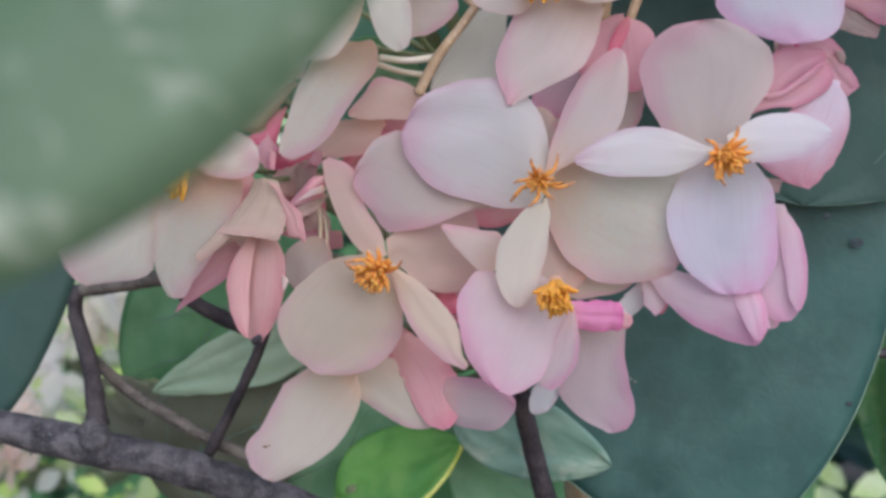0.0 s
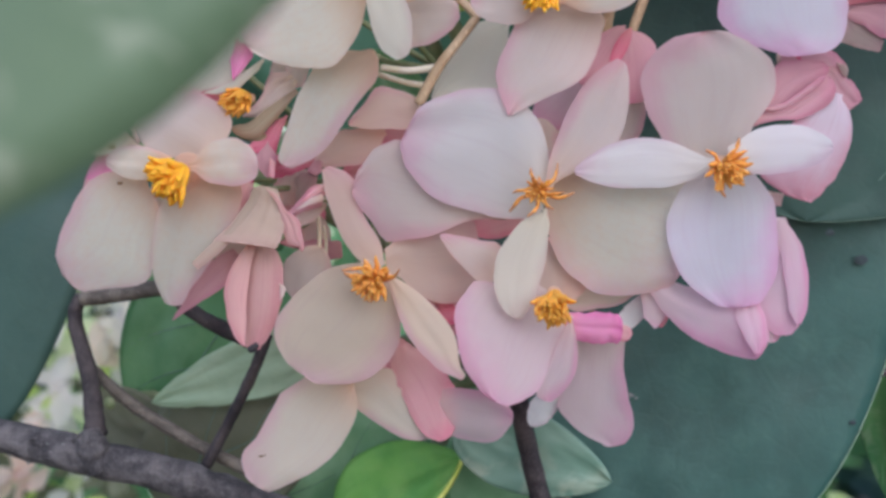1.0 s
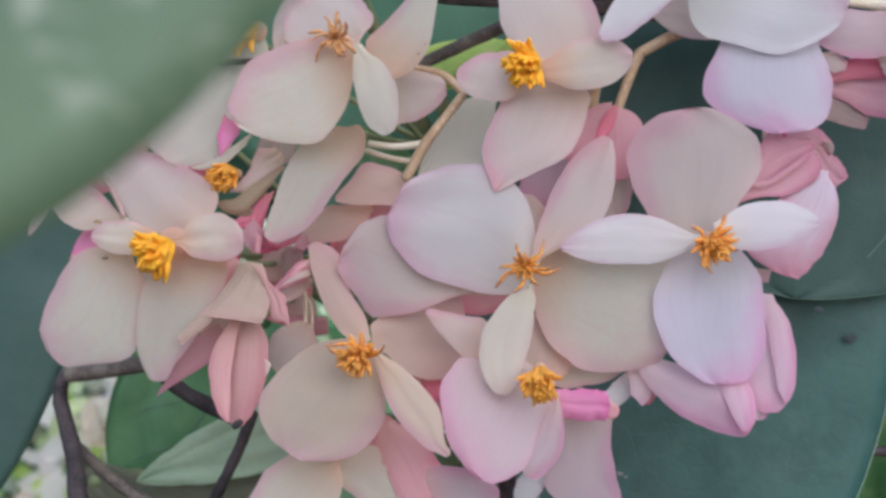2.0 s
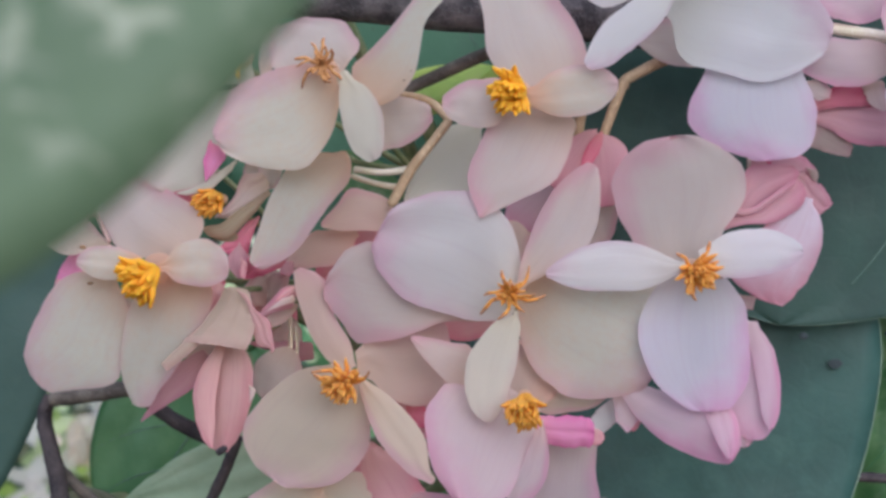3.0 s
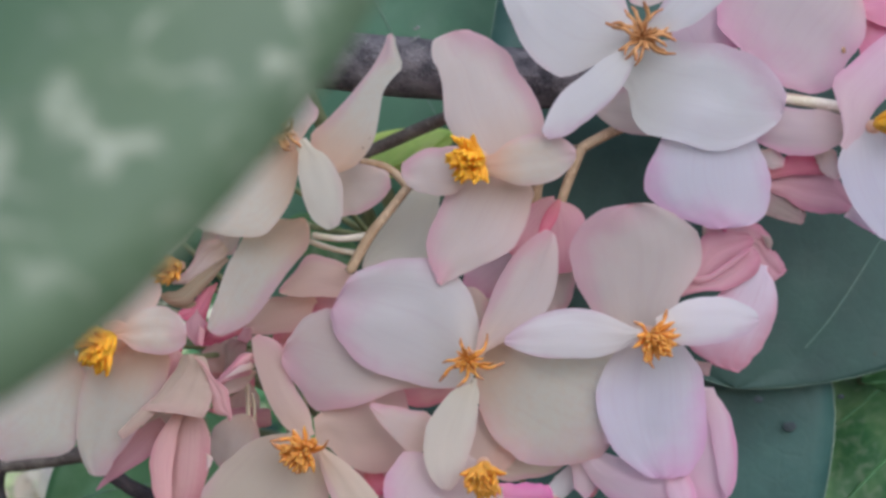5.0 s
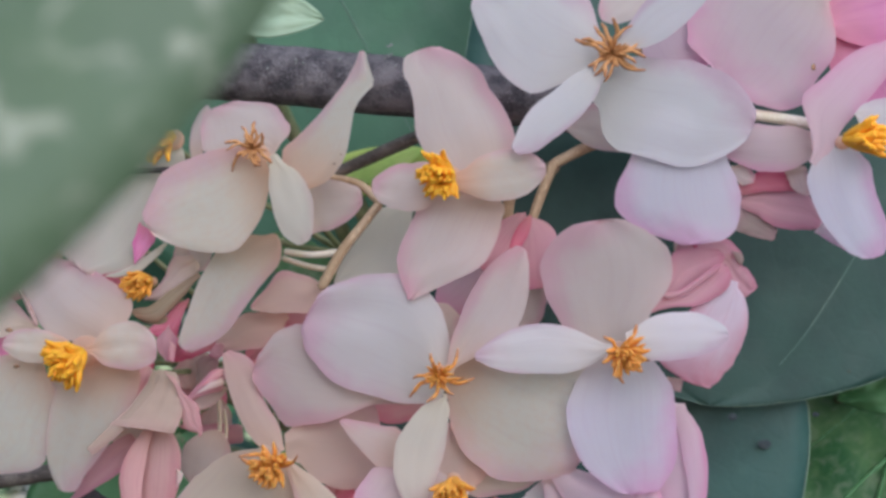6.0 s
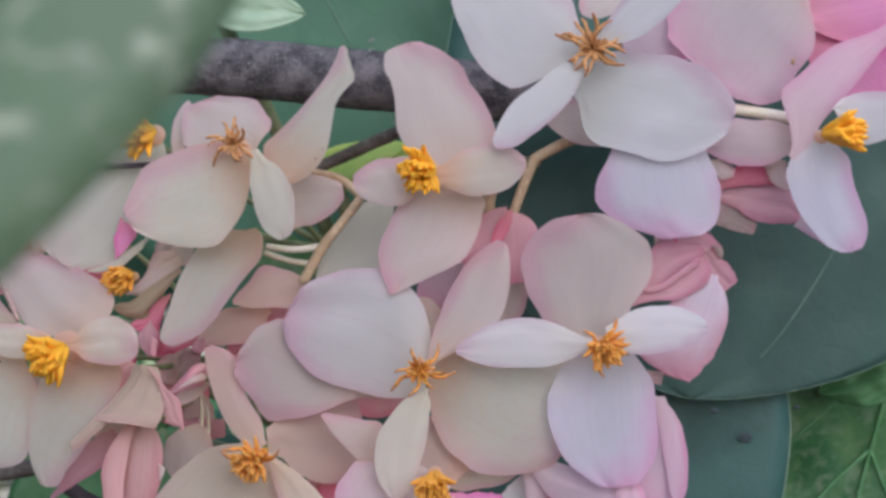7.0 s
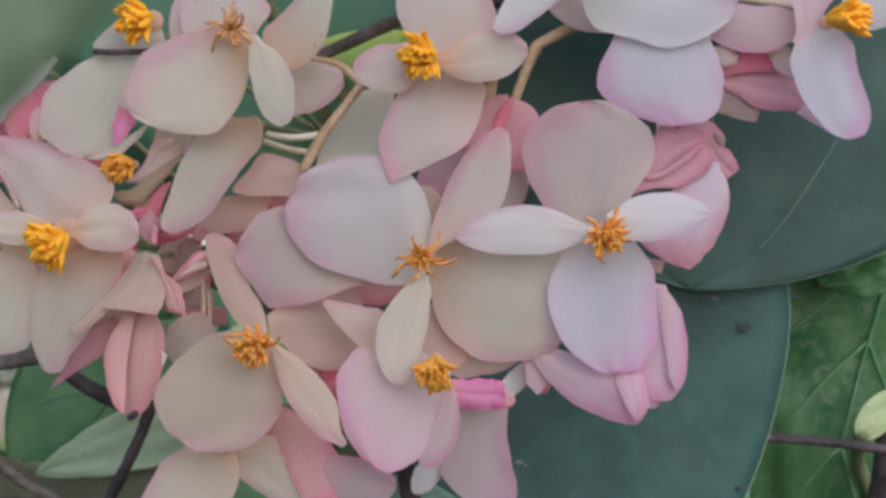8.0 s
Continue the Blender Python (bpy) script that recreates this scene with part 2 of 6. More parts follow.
MATS = {
    "cream": petal_material("tepal_cream", (0.914, 0.852, 0.79), (0.9, 0.735, 0.755), (0.91, 0.79, 0.69), 0.66),
    "white": petal_material("tepal_white", (0.94, 0.93, 0.94), (0.870, 0.770, 0.827), (0.925, 0.905, 0.87), 0.74),
    "ivory": petal_material("tepal_ivory", (0.906, 0.880, 0.822), (0.878, 0.806, 0.770), (0.91, 0.88, 0.79), 0.70),
    "milk": petal_material("tepal_milk", (0.922, 0.886, 0.826), (0.905, 0.755, 0.775), (0.905, 0.705, 0.565), 0.56),
    "custard": petal_material("tepal_custard", (0.89, 0.815, 0.735), (0.875, 0.72, 0.735), (0.895, 0.79, 0.69), 0.62),
    "blush": petal_material("tepal_blush", (0.906, 0.836, 0.812), (0.9, 0.715, 0.755), (0.91, 0.79, 0.71), 0.60),
    "lilac": petal_material("tepal_lilac", (0.912, 0.886, 0.94), (0.9, 0.71, 0.845), (0.92, 0.89, 0.88), 0.58),
    "pearl": petal_material("tepal_pearl", (0.932, 0.902, 0.908), (0.90, 0.755, 0.823), (0.925, 0.885, 0.845), 0.60),
    "pink": petal_material("tepal_pink", (0.915, 0.815, 0.838), (0.899, 0.662, 0.770), (0.915, 0.81, 0.765), 0.50),
    "rose": petal_material("tepal_rose", (0.934, 0.805, 0.863), (0.899, 0.626, 0.762), (0.902, 0.804, 0.804), 0.42),
    "peach": petal_material("tepal_peach", (0.890, 0.760, 0.705), (0.899, 0.698, 0.712), (0.9, 0.76, 0.67), 0.60),
    "salmon": petal_material("tepal_salmon", (0.82, 0.52, 0.555), (0.80, 0.37, 0.46), (0.80, 0.58, 0.54), 0.45, 0.5, 0.3),
    "mauve": petal_material("tepal_mauve", (0.70, 0.435, 0.485), (0.66, 0.33, 0.42), (0.68, 0.44, 0.45), 0.5, 0.5, 0.35),
    "dipped": petal_material("tepal_dipped", (0.93, 0.80, 0.86), (0.84, 0.50, 0.59), (0.93, 0.87, 0.93), 0.34, 0.7, 0.15),
    "husk": petal_material("wing_husk", (0.56, 0.47, 0.43), (0.62, 0.45, 0.44), (0.62, 0.4, 0.43), 0.5, 0.6, 0.4),
    "coral": petal_material("bud_coral", (0.74, 0.475, 0.46), (0.72, 0.39, 0.41), (0.74, 0.53, 0.46), 0.5, 0.5, 0.45),
    "dusk": petal_material("pod_dusky", (0.62, 0.49, 0.4), (0.62, 0.44, 0.385), (0.58, 0.47, 0.37), 0.5, 0.5, 0.3),
    "magenta": petal_material("tepal_magenta", (0.86, 0.43, 0.655), (0.82, 0.3, 0.575), (0.82, 0.42, 0.50), 0.40, 0.55, 0.3),
    "crimson": petal_material("ovary_crimson", (0.78, 0.30, 0.40), (0.68, 0.17, 0.29), (0.70, 0.36, 0.36), 0.45, 0.5, 0.3),
    "papery": petal_material("wing_papery", (0.86, 0.76, 0.73), (0.8, 0.6, 0.61), (0.8, 0.72, 0.62), 0.5, 0.6, 0.35),
    "olive": petal_material("wing_olive", (0.52, 0.43, 0.31), (0.45, 0.31, 0.22), (0.5, 0.38, 0.3), 0.4, 0.5, 0.4),
    "yolk": plain_material("stamen_yellow", (1, 0.34, 0.012), (1, 0.43, 0.02), 700, 0.55, 0.4, 0.0001, flesh=0.7),
    "gold": plain_material("stamen_gold", (0.7, 0.25, 0.025), (0.78, 0.34, 0.05), 700, 0.55, 0.4, 0.0001, flesh=0.7),
    "amber": plain_material("stamen_amber", (0.63, 0.22, 0.034), (0.77, 0.33, 0.075), 700, 0.55, 0.4, 0.0001, flesh=0.7),
    "rust": plain_material("stamen_rust", (0.44, 0.19, 0.06), (0.62, 0.33, 0.14), 700, 0.6, 0.4, 0.0001),
    "tip": plain_material("stamen_tip", (0.38, 0.15, 0.06), (0.52, 0.24, 0.10), 700, 0.6, 0.4, 0.0001),
    "stalk": plain_material("stalk_ochre", (0.33, 0.225, 0.13), (0.41, 0.3, 0.19), 260, 0.5, 0.3, 0.0003, (1, 1, 0.4)),
    "stalk_dusk": plain_material("stalk_dusk", (0.30, 0.19, 0.17), (0.42, 0.28, 0.25), 260, 0.5, 0.3, 0.0003),
    "spot": plain_material("petal_spot", (0.20, 0.11, 0.06), (0.34, 0.20, 0.11), 900, 0.7),
    "stalk_pale": plain_material("stalk_pale", (0.62, 0.58, 0.42), (0.66, 0.60, 0.50), 260, 0.5, 0.3, 0.0003),
    "stalk_green": plain_material("stalk_green", (0.16, 0.20, 0.09), (0.24, 0.26, 0.14), 260, 0.5, 0.3, 0.0003),
    "bark": plain_material("bark_dark", (0.05, 0.045, 0.051), (0.165, 0.148, 0.154), 230, 0.75, 1.0, 0.0016),
    "twig": plain_material("twig_bark", (0.028, 0.022, 0.026), (0.078, 0.062, 0.064), 190, 0.7, 0.8, 0.0008),
    "twig_brown": plain_material("twig_brown", (0.095, 0.078, 0.066), (0.19, 0.16, 0.135), 190, 0.7, 0.8, 0.0008),
    "leaf_dark": leaf_material("leaf_dark", (0.038, 0.107, 0.093), (0.024, 0.072, 0.064), (0.086, 0.165, 0.142), (0.052, 0.112, 0.082), 0.56),
    "leaf_deep": leaf_material("leaf_deep", (0.031, 0.083, 0.066), (0.018, 0.055, 0.046), (0.057, 0.110, 0.087), (0.046, 0.101, 0.078), 0.58),
    "leaf_soft": leaf_material("leaf_soft", (0.26, 0.48, 0.28), (0.18, 0.38, 0.21), (0.34, 0.54, 0.34), (0.2, 0.36, 0.2), 0.5, 0.3),
    "leaf_grey": leaf_material("leaf_grey", (0.051, 0.104, 0.085), (0.037, 0.083, 0.068), (0.076, 0.128, 0.106), (0.068, 0.102, 0.076), 0.6),
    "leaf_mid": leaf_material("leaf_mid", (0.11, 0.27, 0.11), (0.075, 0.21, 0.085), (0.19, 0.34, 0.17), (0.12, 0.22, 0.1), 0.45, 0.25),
    # very light lime: sun shining through is put into the base colour
    "leaf_sun_lime": leaf_material("leaf_sun_lime", (0.78, 0.93, 0.28), (0.58, 0.84, 0.22), (0.90, 0.92, 0.40), (0.4, 0.5, 0.15), 0.5, 0.55),
    # green and yellow rim tone below carry the sunlight as colour
    "leaf_sun_green": leaf_material("leaf_sun_green", (0.26, 0.58, 0.13), (0.15, 0.42, 0.11), (0.40, 0.66, 0.20), (0.3, 0.5, 0.15), 0.5, 0.45),
    "rim_sun_yellow": plain_material("rim_sun_yellow", (0.52, 0.62, 0.10), (0.74, 0.76, 0.22), 200, 0.5, 0.2),
    "leaf_sage": leaf_material("leaf_sage", (0.42, 0.55, 0.38), (0.35, 0.48, 0.33), (0.5, 0.6, 0.44), (0.30, 0.42, 0.28), 0.55, 0.3),
    # sun flecks on the near leaf are part of its colour
    "leaf_near": leaf_material("leaf_near", (0.076, 0.148, 0.068), (0.049, 0.113, 0.051), (0.11, 0.182, 0.092), (0.12, 0.2, 0.11), 0.5, 0.25, 55, 0.7, (-0.0300, -0.0235)),
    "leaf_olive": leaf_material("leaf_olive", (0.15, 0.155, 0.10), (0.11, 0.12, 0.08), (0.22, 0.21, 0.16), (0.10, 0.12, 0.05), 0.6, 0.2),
    "leaf_green": leaf_material("leaf_green", (0.058, 0.155, 0.085), (0.044, 0.125, 0.072), (0.09, 0.195, 0.12), (0.07, 0.16, 0.1), 0.56),
    # faint lit patches are painted into this green
    "leaf_fresh": leaf_material("leaf_fresh", (0.1, 0.26, 0.1), (0.05, 0.165, 0.07), (0.27, 0.42, 0.19), (0.3, 0.45, 0.2), 0.4, 0.4, 45, 0.22),
    # leaf green bleached so that sunlight is in the base colour
    "leaf_sun_pale": leaf_material("leaf_sun_pale", (0.74, 0.82, 0.52), (0.56, 0.70, 0.28), (0.88, 0.88, 0.80), (0.7, 0.75, 0.5), 0.5, 0.5),
    # its pale patches are reflections put into the colour
    "leaf_patchy": leaf_material("leaf_patchy", (0.17, 0.3, 0.23), (0.13, 0.25, 0.19), (0.24, 0.36, 0.29), (0.1, 0.18, 0.13), 0.4, 0.15, 20, 0.45),
    "vein_fresh": plain_material("vein_fresh", (0.09, 0.24, 0.09), (0.13, 0.28, 0.13), 200, 0.5, 0.2),
    "lichen": plain_material("lichen", (0.15, 0.155, 0.15), (0.24, 0.245, 0.235), 1500, 0.9),
    "scar": plain_material("leaf_scar", (0.028, 0.040, 0.046), (0.042, 0.058, 0.062), 900, 0.8),
    "vein": plain_material("leaf_vein", (0.10, 0.18, 0.13), (0.15, 0.23, 0.17), 200, 0.5, 0.2),
    "rim": plain_material("leaf_rim", (0.16, 0.24, 0.17), (0.22, 0.30, 0.22), 200, 0.5, 0.2),
    "soil": plain_material("soil", (0.05, 0.04, 0.03), (0.11, 0.085, 0.06), 9, 0.9, 0.8, 0.03),
}


# ---- building helpers ----
def part(name, bm, material, parent=None, label=""):
    """Links a bmesh as one smooth mesh object, under parent if there is one."""
    me = bpy.data.meshes.new(name)
    bm.to_mesh(me)
    bm.free()
    for p in me.polygons:
        p.use_smooth = True
    me.materials.append(MATS[material])
    ob = new(name, me)
    if parent is not None:
        ob.parent = parent
        ob.matrix_parent_inverse = parent.matrix_world.inverted()
    return tagged(ob, label)


def thing(name, place, label, category, group="", kind=""):
    ob = new(name)
    ob.empty_display_size = 0.004
    ob.location = place
    ob.matrix_world = Matrix.Translation(place)
    return tagged(ob, label, category, group, kind)


# outline of a tepal: place of the widest point, roundness of the tip half and of the base half, width left at the base
SHAPES = {
    "round": (0.55, 2.1, 2.0, 2.0, 1.5, 0.16),
    "oval": (0.52, 2.0, 1.7, 1.9, 1.3, 0.14),
    "narrow": (0.50, 1.9, 1.45, 1.9, 1.15, 0.16),
    "fan": (0.68, 2.3, 2.2, 1.7, 1.0, 0.20),
}


KNOTS = (0.0, 0.05, 0.13, 0.24, 0.37, 0.5, 0.63, 0.75, 0.85, 0.92, 0.97, 1.0)


def profile(shares, u):
    """Half-width at u along a tepal, smooth through shares at KNOTS[1:11], rounded off at the tip."""
    last = len(shares)
    if u >= KNOTS[last]:
        return shares[-1] * math.sqrt(max(0.0, 1 - ((u - KNOTS[last]) / (1 - KNOTS[last])) ** 2))
    k = [shares[0] * 0.85, *shares]
    i = max(j for j in range(last) if KNOTS[j] <= u)
    h = KNOTS[i + 1] - KNOTS[i]
    t = (u - KNOTS[i]) / h
    slope = [(k[min(j + 1, last)] - k[max(j - 1, 0)]) / (KNOTS[min(j + 1, last)] - KNOTS[max(j - 1, 0)]) * h for j in (i, i + 1)]
    return (2 * t ** 3 - 3 * t * t + 1) * k[i] + (t ** 3 - 2 * t * t + t) * slope[0] + (3 * t * t - 2 * t ** 3) * k[i + 1] + (t ** 3 - t * t) * slope[1]


def tepal(parent, base, tip, width, material, shape="oval", cup=0.12, bend=0.08, name="petal", label="", crease=0.0, thick=0.00011, sides=None, round_base=False, frill=0.0):
    """A tepal from base to tip, of a preset shape, or with its own half-widths (shares of the length) along both sides. cup rolls its sides away from the open side (or up, when negative), bend drops its tip."""
    a, b = Vector(base), Vector(tip)
    along = b - a
    size = along.length
    along.normalize()
    out = Vector((0, -1, 0))
    out = (out - along * out.dot(along)).normalized()
    across = along.cross(out)
    um, nt, mt, nb, mb, stub = SHAPES[shape]
    nu, nv = 26, 12
    seed = Vector((base[0] * 311 + tip[2] * 97, base[2] * 211, tip[0] * 173))
    bm = bmesh.new()
    uvl = bm.loops.layers.uv.new("UVMap")
    rows, coords = [], {}
    for face in (0, 1):
        grid = []
        for i in range(nu + 1):
            # rows crowd towards both ends, where the outline turns
            u = 0.5 - 0.5 * math.cos(math.pi * i / nu)
            if u > um:
                w = max(0.0, 1 - ((u - um) / (1 - um)) ** nt) ** (1 / mt)
            else:
                w = stub + (1 - stub) * max(0.0, 1 - ((um - u) / um) ** nb) ** (1 / mb)
            row = []
            for j in range(nv + 1):
                v = 2 * j / nv - 1
                ripple = noise.noise(seed + Vector((u * 2.6, v * 1.6, face * 0.0)))
                rag = 1 + 0.05 * noise.noise(seed + Vector((u * 5.0, math.copysign(2.0, v), 3.3))) + 0.025 * noise.noise(seed + Vector((u * 17.0, math.copysign(2.0, v), 8.3)))
                rag += frill * noise.noise(seed + Vector((u * 13.0, math.copysign(2.0, v), 5.3)))
                half = width / 2 * w * rag
                s = v * half
                if sides:
                    near, far = profile(sides[0], u) * size, profile(sides[1], u) * size
                    half, mid = (near + far) / 2, (far - near) / 2
                    if round_base and u < 0.16:
                        half *= max(0.04, 1 - (1 - u / 0.16) ** 2) ** 0.5
                    s = mid + v * half * (1 + 0.85 * (rag - 1))
                    w = min(1.0, 2 * half / width)
                h = -0.26 * cup * width * (v * w) ** 2 - bend * size * (u - 0.25) ** 2 * (1 if u > 0.25 else 0.3)
                h += (0.034 * ripple + 0.009 * noise.noise(seed + Vector((u * 7.0, v * 5.0, 9.1)))) * width
                h += 0.02 * width * abs(v) ** 3 * noise.noise(seed + Vector((u * 6.5, math.copysign(4.0, v), 7.7)))
                h += frill * 0.8 * width * abs(v) ** 2 * noise.noise(seed + Vector((u * 11.0, math.copysign(3.0, v), 2.2)))
                h -= crease * width * math.exp(-(v * 5.5) ** 2) * w
                thin = thick * (0.35 + 0.65 * (1 - abs(v)) ** 0.5) * (1.3 - 0.7 * u)
                h += thin if face == 0 else -thin
                vert = bm.verts.new(a + along * (u * size) + across * s + out * h)
                coords[vert] = (u, 0.5 + v / 2)
                row.append(vert)
            grid.append(row)
        rows.append(grid)
    f, k = rows
    for i in range(nu):
        for j in range(nv):
            bm.faces.new((f[i][j], f[i][j + 1], f[i + 1][j + 1], f[i + 1][j]))
            bm.faces.new((k[i][j], k[i + 1][j], k[i + 1][j + 1], k[i][j + 1]))
        bm.faces.new((f[i][0], f[i + 1][0], k[i + 1][0], k[i][0]))
        bm.faces.new((f[i][nv], k[i][nv], k[i + 1][nv], f[i + 1][nv]))
    for j in range(nv):
        bm.faces.new((f[0][j], k[0][j], k[0][j + 1], f[0][j + 1]))
        bm.faces.new((f[nu][j], f[nu][j + 1], k[nu][j + 1], k[nu][j]))
    for fc in bm.faces:
        for lp in fc.loops:
            lp[uvl].uv = coords[lp.vert]
    bmesh.ops.recalc_face_normals(bm, faces=bm.faces)
    # the thin cut edge is crisp, so that both faces stay evenly lit up to it
    border = {id(g) for grid in (f, k) for row in (grid[0], grid[-1], [q[0] for q in grid], [q[-1] for q in grid]) for g in row}
    for e in bm.edges:
        if all(id(q) in border for q in e.verts):
            e.smooth = False
    return part(name, bm, material, parent, label)


def tube_mesh(points, radii, sides=14, rough=0.0, steps=7, flat=1.0):
    """A round stalk through points, smoothed, with knobbly sides."""
    pts = [Vector(p) for p in points]
    line, rad = [], []
    for i in range(len(pts) - 1):
        p0, p1, p2, p3 = pts[max(i - 1, 0)], pts[i], pts[i + 1], pts[min(i + 2, len(pts) - 1)]
        for s in range(steps + (i == len(pts) - 2)):
            t = s / steps
            line.append(0.5 * (2 * p1 + (p2 - p0) * t + (2 * p0 - 5 * p1 + 4 * p2 - p3) * t * t + (3 * p1 - p0 - 3 * p2 + p3) * t ** 3))
            rad.append(radii[i] * (1 - t) + radii[i + 1] * t)
    bm = bmesh.new()
    rings, side = [], Vector((0, -1, 0))
    for i, p in enumerate(line):
        d = (line[min(i + 1, len(line) - 1)] - line[max(i - 1, 0)]).normalized()
        side = (side - d * side.dot(d))
        side = side.normalized() if side.length > 1e-6 else d.orthogonal().normalized()
        other = d.cross(side)
        ring = []
        for k in range(sides):
            a = 2 * math.pi * k / sides
            way = side * math.cos(a) * flat + other * math.sin(a)
            r = rad[i] * (1 + rough * noise.noise((p + way * rad[i]) * (0.9 / max(rad[i], 1e-4))) + rough * 0.6 * noise.noise(p * 260))
            ring.append(bm.verts.new(p + way * r))
        rings.append(ring)
    for a, b in zip(rings, rings[1:]):
        for k in range(sides):
            bm.faces.new((a[k], a[(k + 1) % sides], b[(k + 1) % sides], b[k]))
    for ring, p, d in ((rings[0], line[0], line[0] - line[1]), (rings[-1], line[-1], line[-1] - line[-2])):
        tip = bm.verts.new(p + d.normalized() * rad[0 if ring is rings[0] else -1] * 0.5)
        for k in range(sides):
            bm.faces.new((ring[k], ring[(k + 1) % sides], tip))
    bmesh.ops.recalc_face_normals(bm, faces=bm.faces)
    return bm


STAMENS = {}


def stamen_data(style, form, which):
    """One piece of a tuft along +z, of unit length: a club (swollen stamen) or a tendril (thin hooked stigma)."""
    if (style, form, which) not in STAMENS:
        hook = (0.10, -0.20, 0.30)[which]
        if form == "club":
            pts = [(0, 0, 0), (hook * 0.1, 0.02, 0.3), (hook * 0.3, -0.02, 0.6), (hook * 0.6, 0.01, 0.86), (hook * 0.9, 0, 1.04)]
            rad = [0.07, 0.085, 0.095, 0.07, 0.018]
        else:
            pts = [(0, 0, 0), (hook * 0.1, 0.03, 0.3), (hook * 0.5, -0.04, 0.58), (hook * 1.1, 0.02, 0.82), (hook * 1.9, 0.05, 0.98)]
            rad = [0.06, 0.06, 0.055, 0.06, 0.03]
        bm = tube_mesh(pts, rad, 7, 0.14, 3)
        me = bpy.data.meshes.new("stamen")
        bm.to_mesh(me)
        bm.free()
        for p in me.polygons:
            p.use_smooth = True
        me.materials.append(MATS[style])
        if form == "tendril":
            # old stigmas brown at the tip
            me.materials.append(MATS["tip"])
            for p in me.polygons:
                p.material_index = int(p.center.z > 0.84)
        STAMENS[(style, form, which)] = me
    return STAMENS[(style, form, which)]


def stamens(parent, place, style, count, reach, spread, lean=(0, 0), seed=1, tendrils=0, fat=1.5, disc=0.0018):
    """A tuft that opens towards the front: swollen stamens, and round them thin hooked stigmas; it sits on a small pale disc."""
    rng = random.Random(seed)
    pieces = [("club", i) for i in range(count)] + [("tendril", i) for i in range(tendrils)]
    for form, i in pieces:
        if form == "club":
            r = math.sqrt((i + 0.5) / count)
            a = i * 2.39996 + rng.uniform(-0.3, 0.3)
            tilt = r * spread * rng.uniform(0.8, 1.15)
            size = reach * rng.uniform(0.88, 1.06) * (1.0 if not tendrils else 0.9 if tendrils < 8 else 0.6)
        else:
            r = 1.0
            a = i * 6.2832 / tendrils + rng.uniform(-0.3, 0.3)
            tilt = rng.uniform(0.85, 1.5)
            size = reach * rng.uniform(0.8, 1.2)
        wide = fat if form == "club" else 1.35
        way = Vector((math.sin(tilt) * math.cos(a) + lean[0], -math.cos(tilt), math.sin(tilt) * math.sin(a) + lean[1]))
        ob = new("stamen" if form == "club" else "stigma", stamen_data(style, form, rng.randrange(3)))
        q = way.to_track_quat("Z", "Y").to_matrix().to_4x4()
        root = Vector(place) + Vector((math.cos(a) * r, 0, math.sin(a) * r)) * reach * 0.12
        ob.parent = parent
        ob.matrix_parent_inverse = Matrix.Identity(4)
        ob.matrix_basis = Matrix.Translation(root - parent.location) @ q @ Matrix.Rotation(rng.uniform(0, 6.28), 4, "Z") @ Matrix.Diagonal((size * wide, size * wide, size, 1))
    bm = bmesh.new()
    bmesh.ops.create_uvsphere(bm, u_segments=16, v_segments=10, radius=1.0)
    bm.transform(Matrix.Translation(Vector(place) + Vector((0, 0.0035, 0))) @ Matrix.Diagonal((disc, 0.0009, disc, 1)))
    bm.transform(parent.matrix_world.inverted())
    part("receptacle", bm, "milk").parent = parent


def blade_mesh(length, width, heart=0.12, droop=0.1, fold=0.08, wave=0.03, lop=0.0, seed=1, teeth=0.0, thick=0.0004, pointed=1.5):
    """A leaf blade along +x from its foot at the origin, top side up (+z), width along y."""
    bm = bmesh.new()
    nu, nv = 40, 22
    grids = []
    off = Vector((seed * 13.7, seed * 5.1, 0))
    for face in (0, 1):
        g = []
        for i in range(nu + 1):
            u = 0.5 - 0.5 * math.cos(math.pi * i / nu)
            um = 0.42
            w = max(0.0, 1 - ((u - um) / (1 - um)) ** pointed) ** 0.72 if u > um else max(0.0, 1 - ((um - u) / um) ** 2.4) ** 0.5
            row = []
            for j in range(nv + 1):
                v = 2 * j / nv - 1
                half = width / 2 * w * (1 + lop * (1 if v > 0 else -1))
                tooth = 1 + teeth * (abs(((u * 23) % 1.0) - 0.5) - 0.25) * abs(v) ** 6
                y = v * half * tooth * (1 + 0.04 * noise.noise(off + Vector((u * 4, math.copysign(1, v), 0))))
                x = u * length - heart * length * abs(v) ** 1.5 * (1 - u) ** 3
                z = fold * abs(y) - droop * length * u * u + wave * width * noise.noise(off + Vector((u * 3.2, v * 2.0, 1)))
                z += wave * 0.3 * width * noise.noise(off + Vector((u * 9, v * 6, 5)))
                z += (thick if face == 0 else -thick) * (0.4 + 0.6 * (1 - abs(v)))
                row.append(bm.verts.new((x, y, z)))
            g.append(row)
        grids.append(g)
    f, k = grids
    for i in range(nu):
        for j in range(nv):
            bm.faces.new((f[i][j], f[i + 1][j], f[i + 1][j + 1], f[i][j + 1]))
            bm.faces.new((k[i][j], k[i][j + 1], k[i + 1][j + 1], k[i + 1][j]))
        bm.faces.new((f[i][0], k[i][0], k[i + 1][0], f[i + 1][0]))
        bm.faces.new((f[i][nv], f[i + 1][nv], k[i + 1][nv], k[i][nv]))
    for j in range(nv):
        bm.faces.new((f[nu][j], k[nu][j], k[nu][j + 1], f[nu][j + 1]))
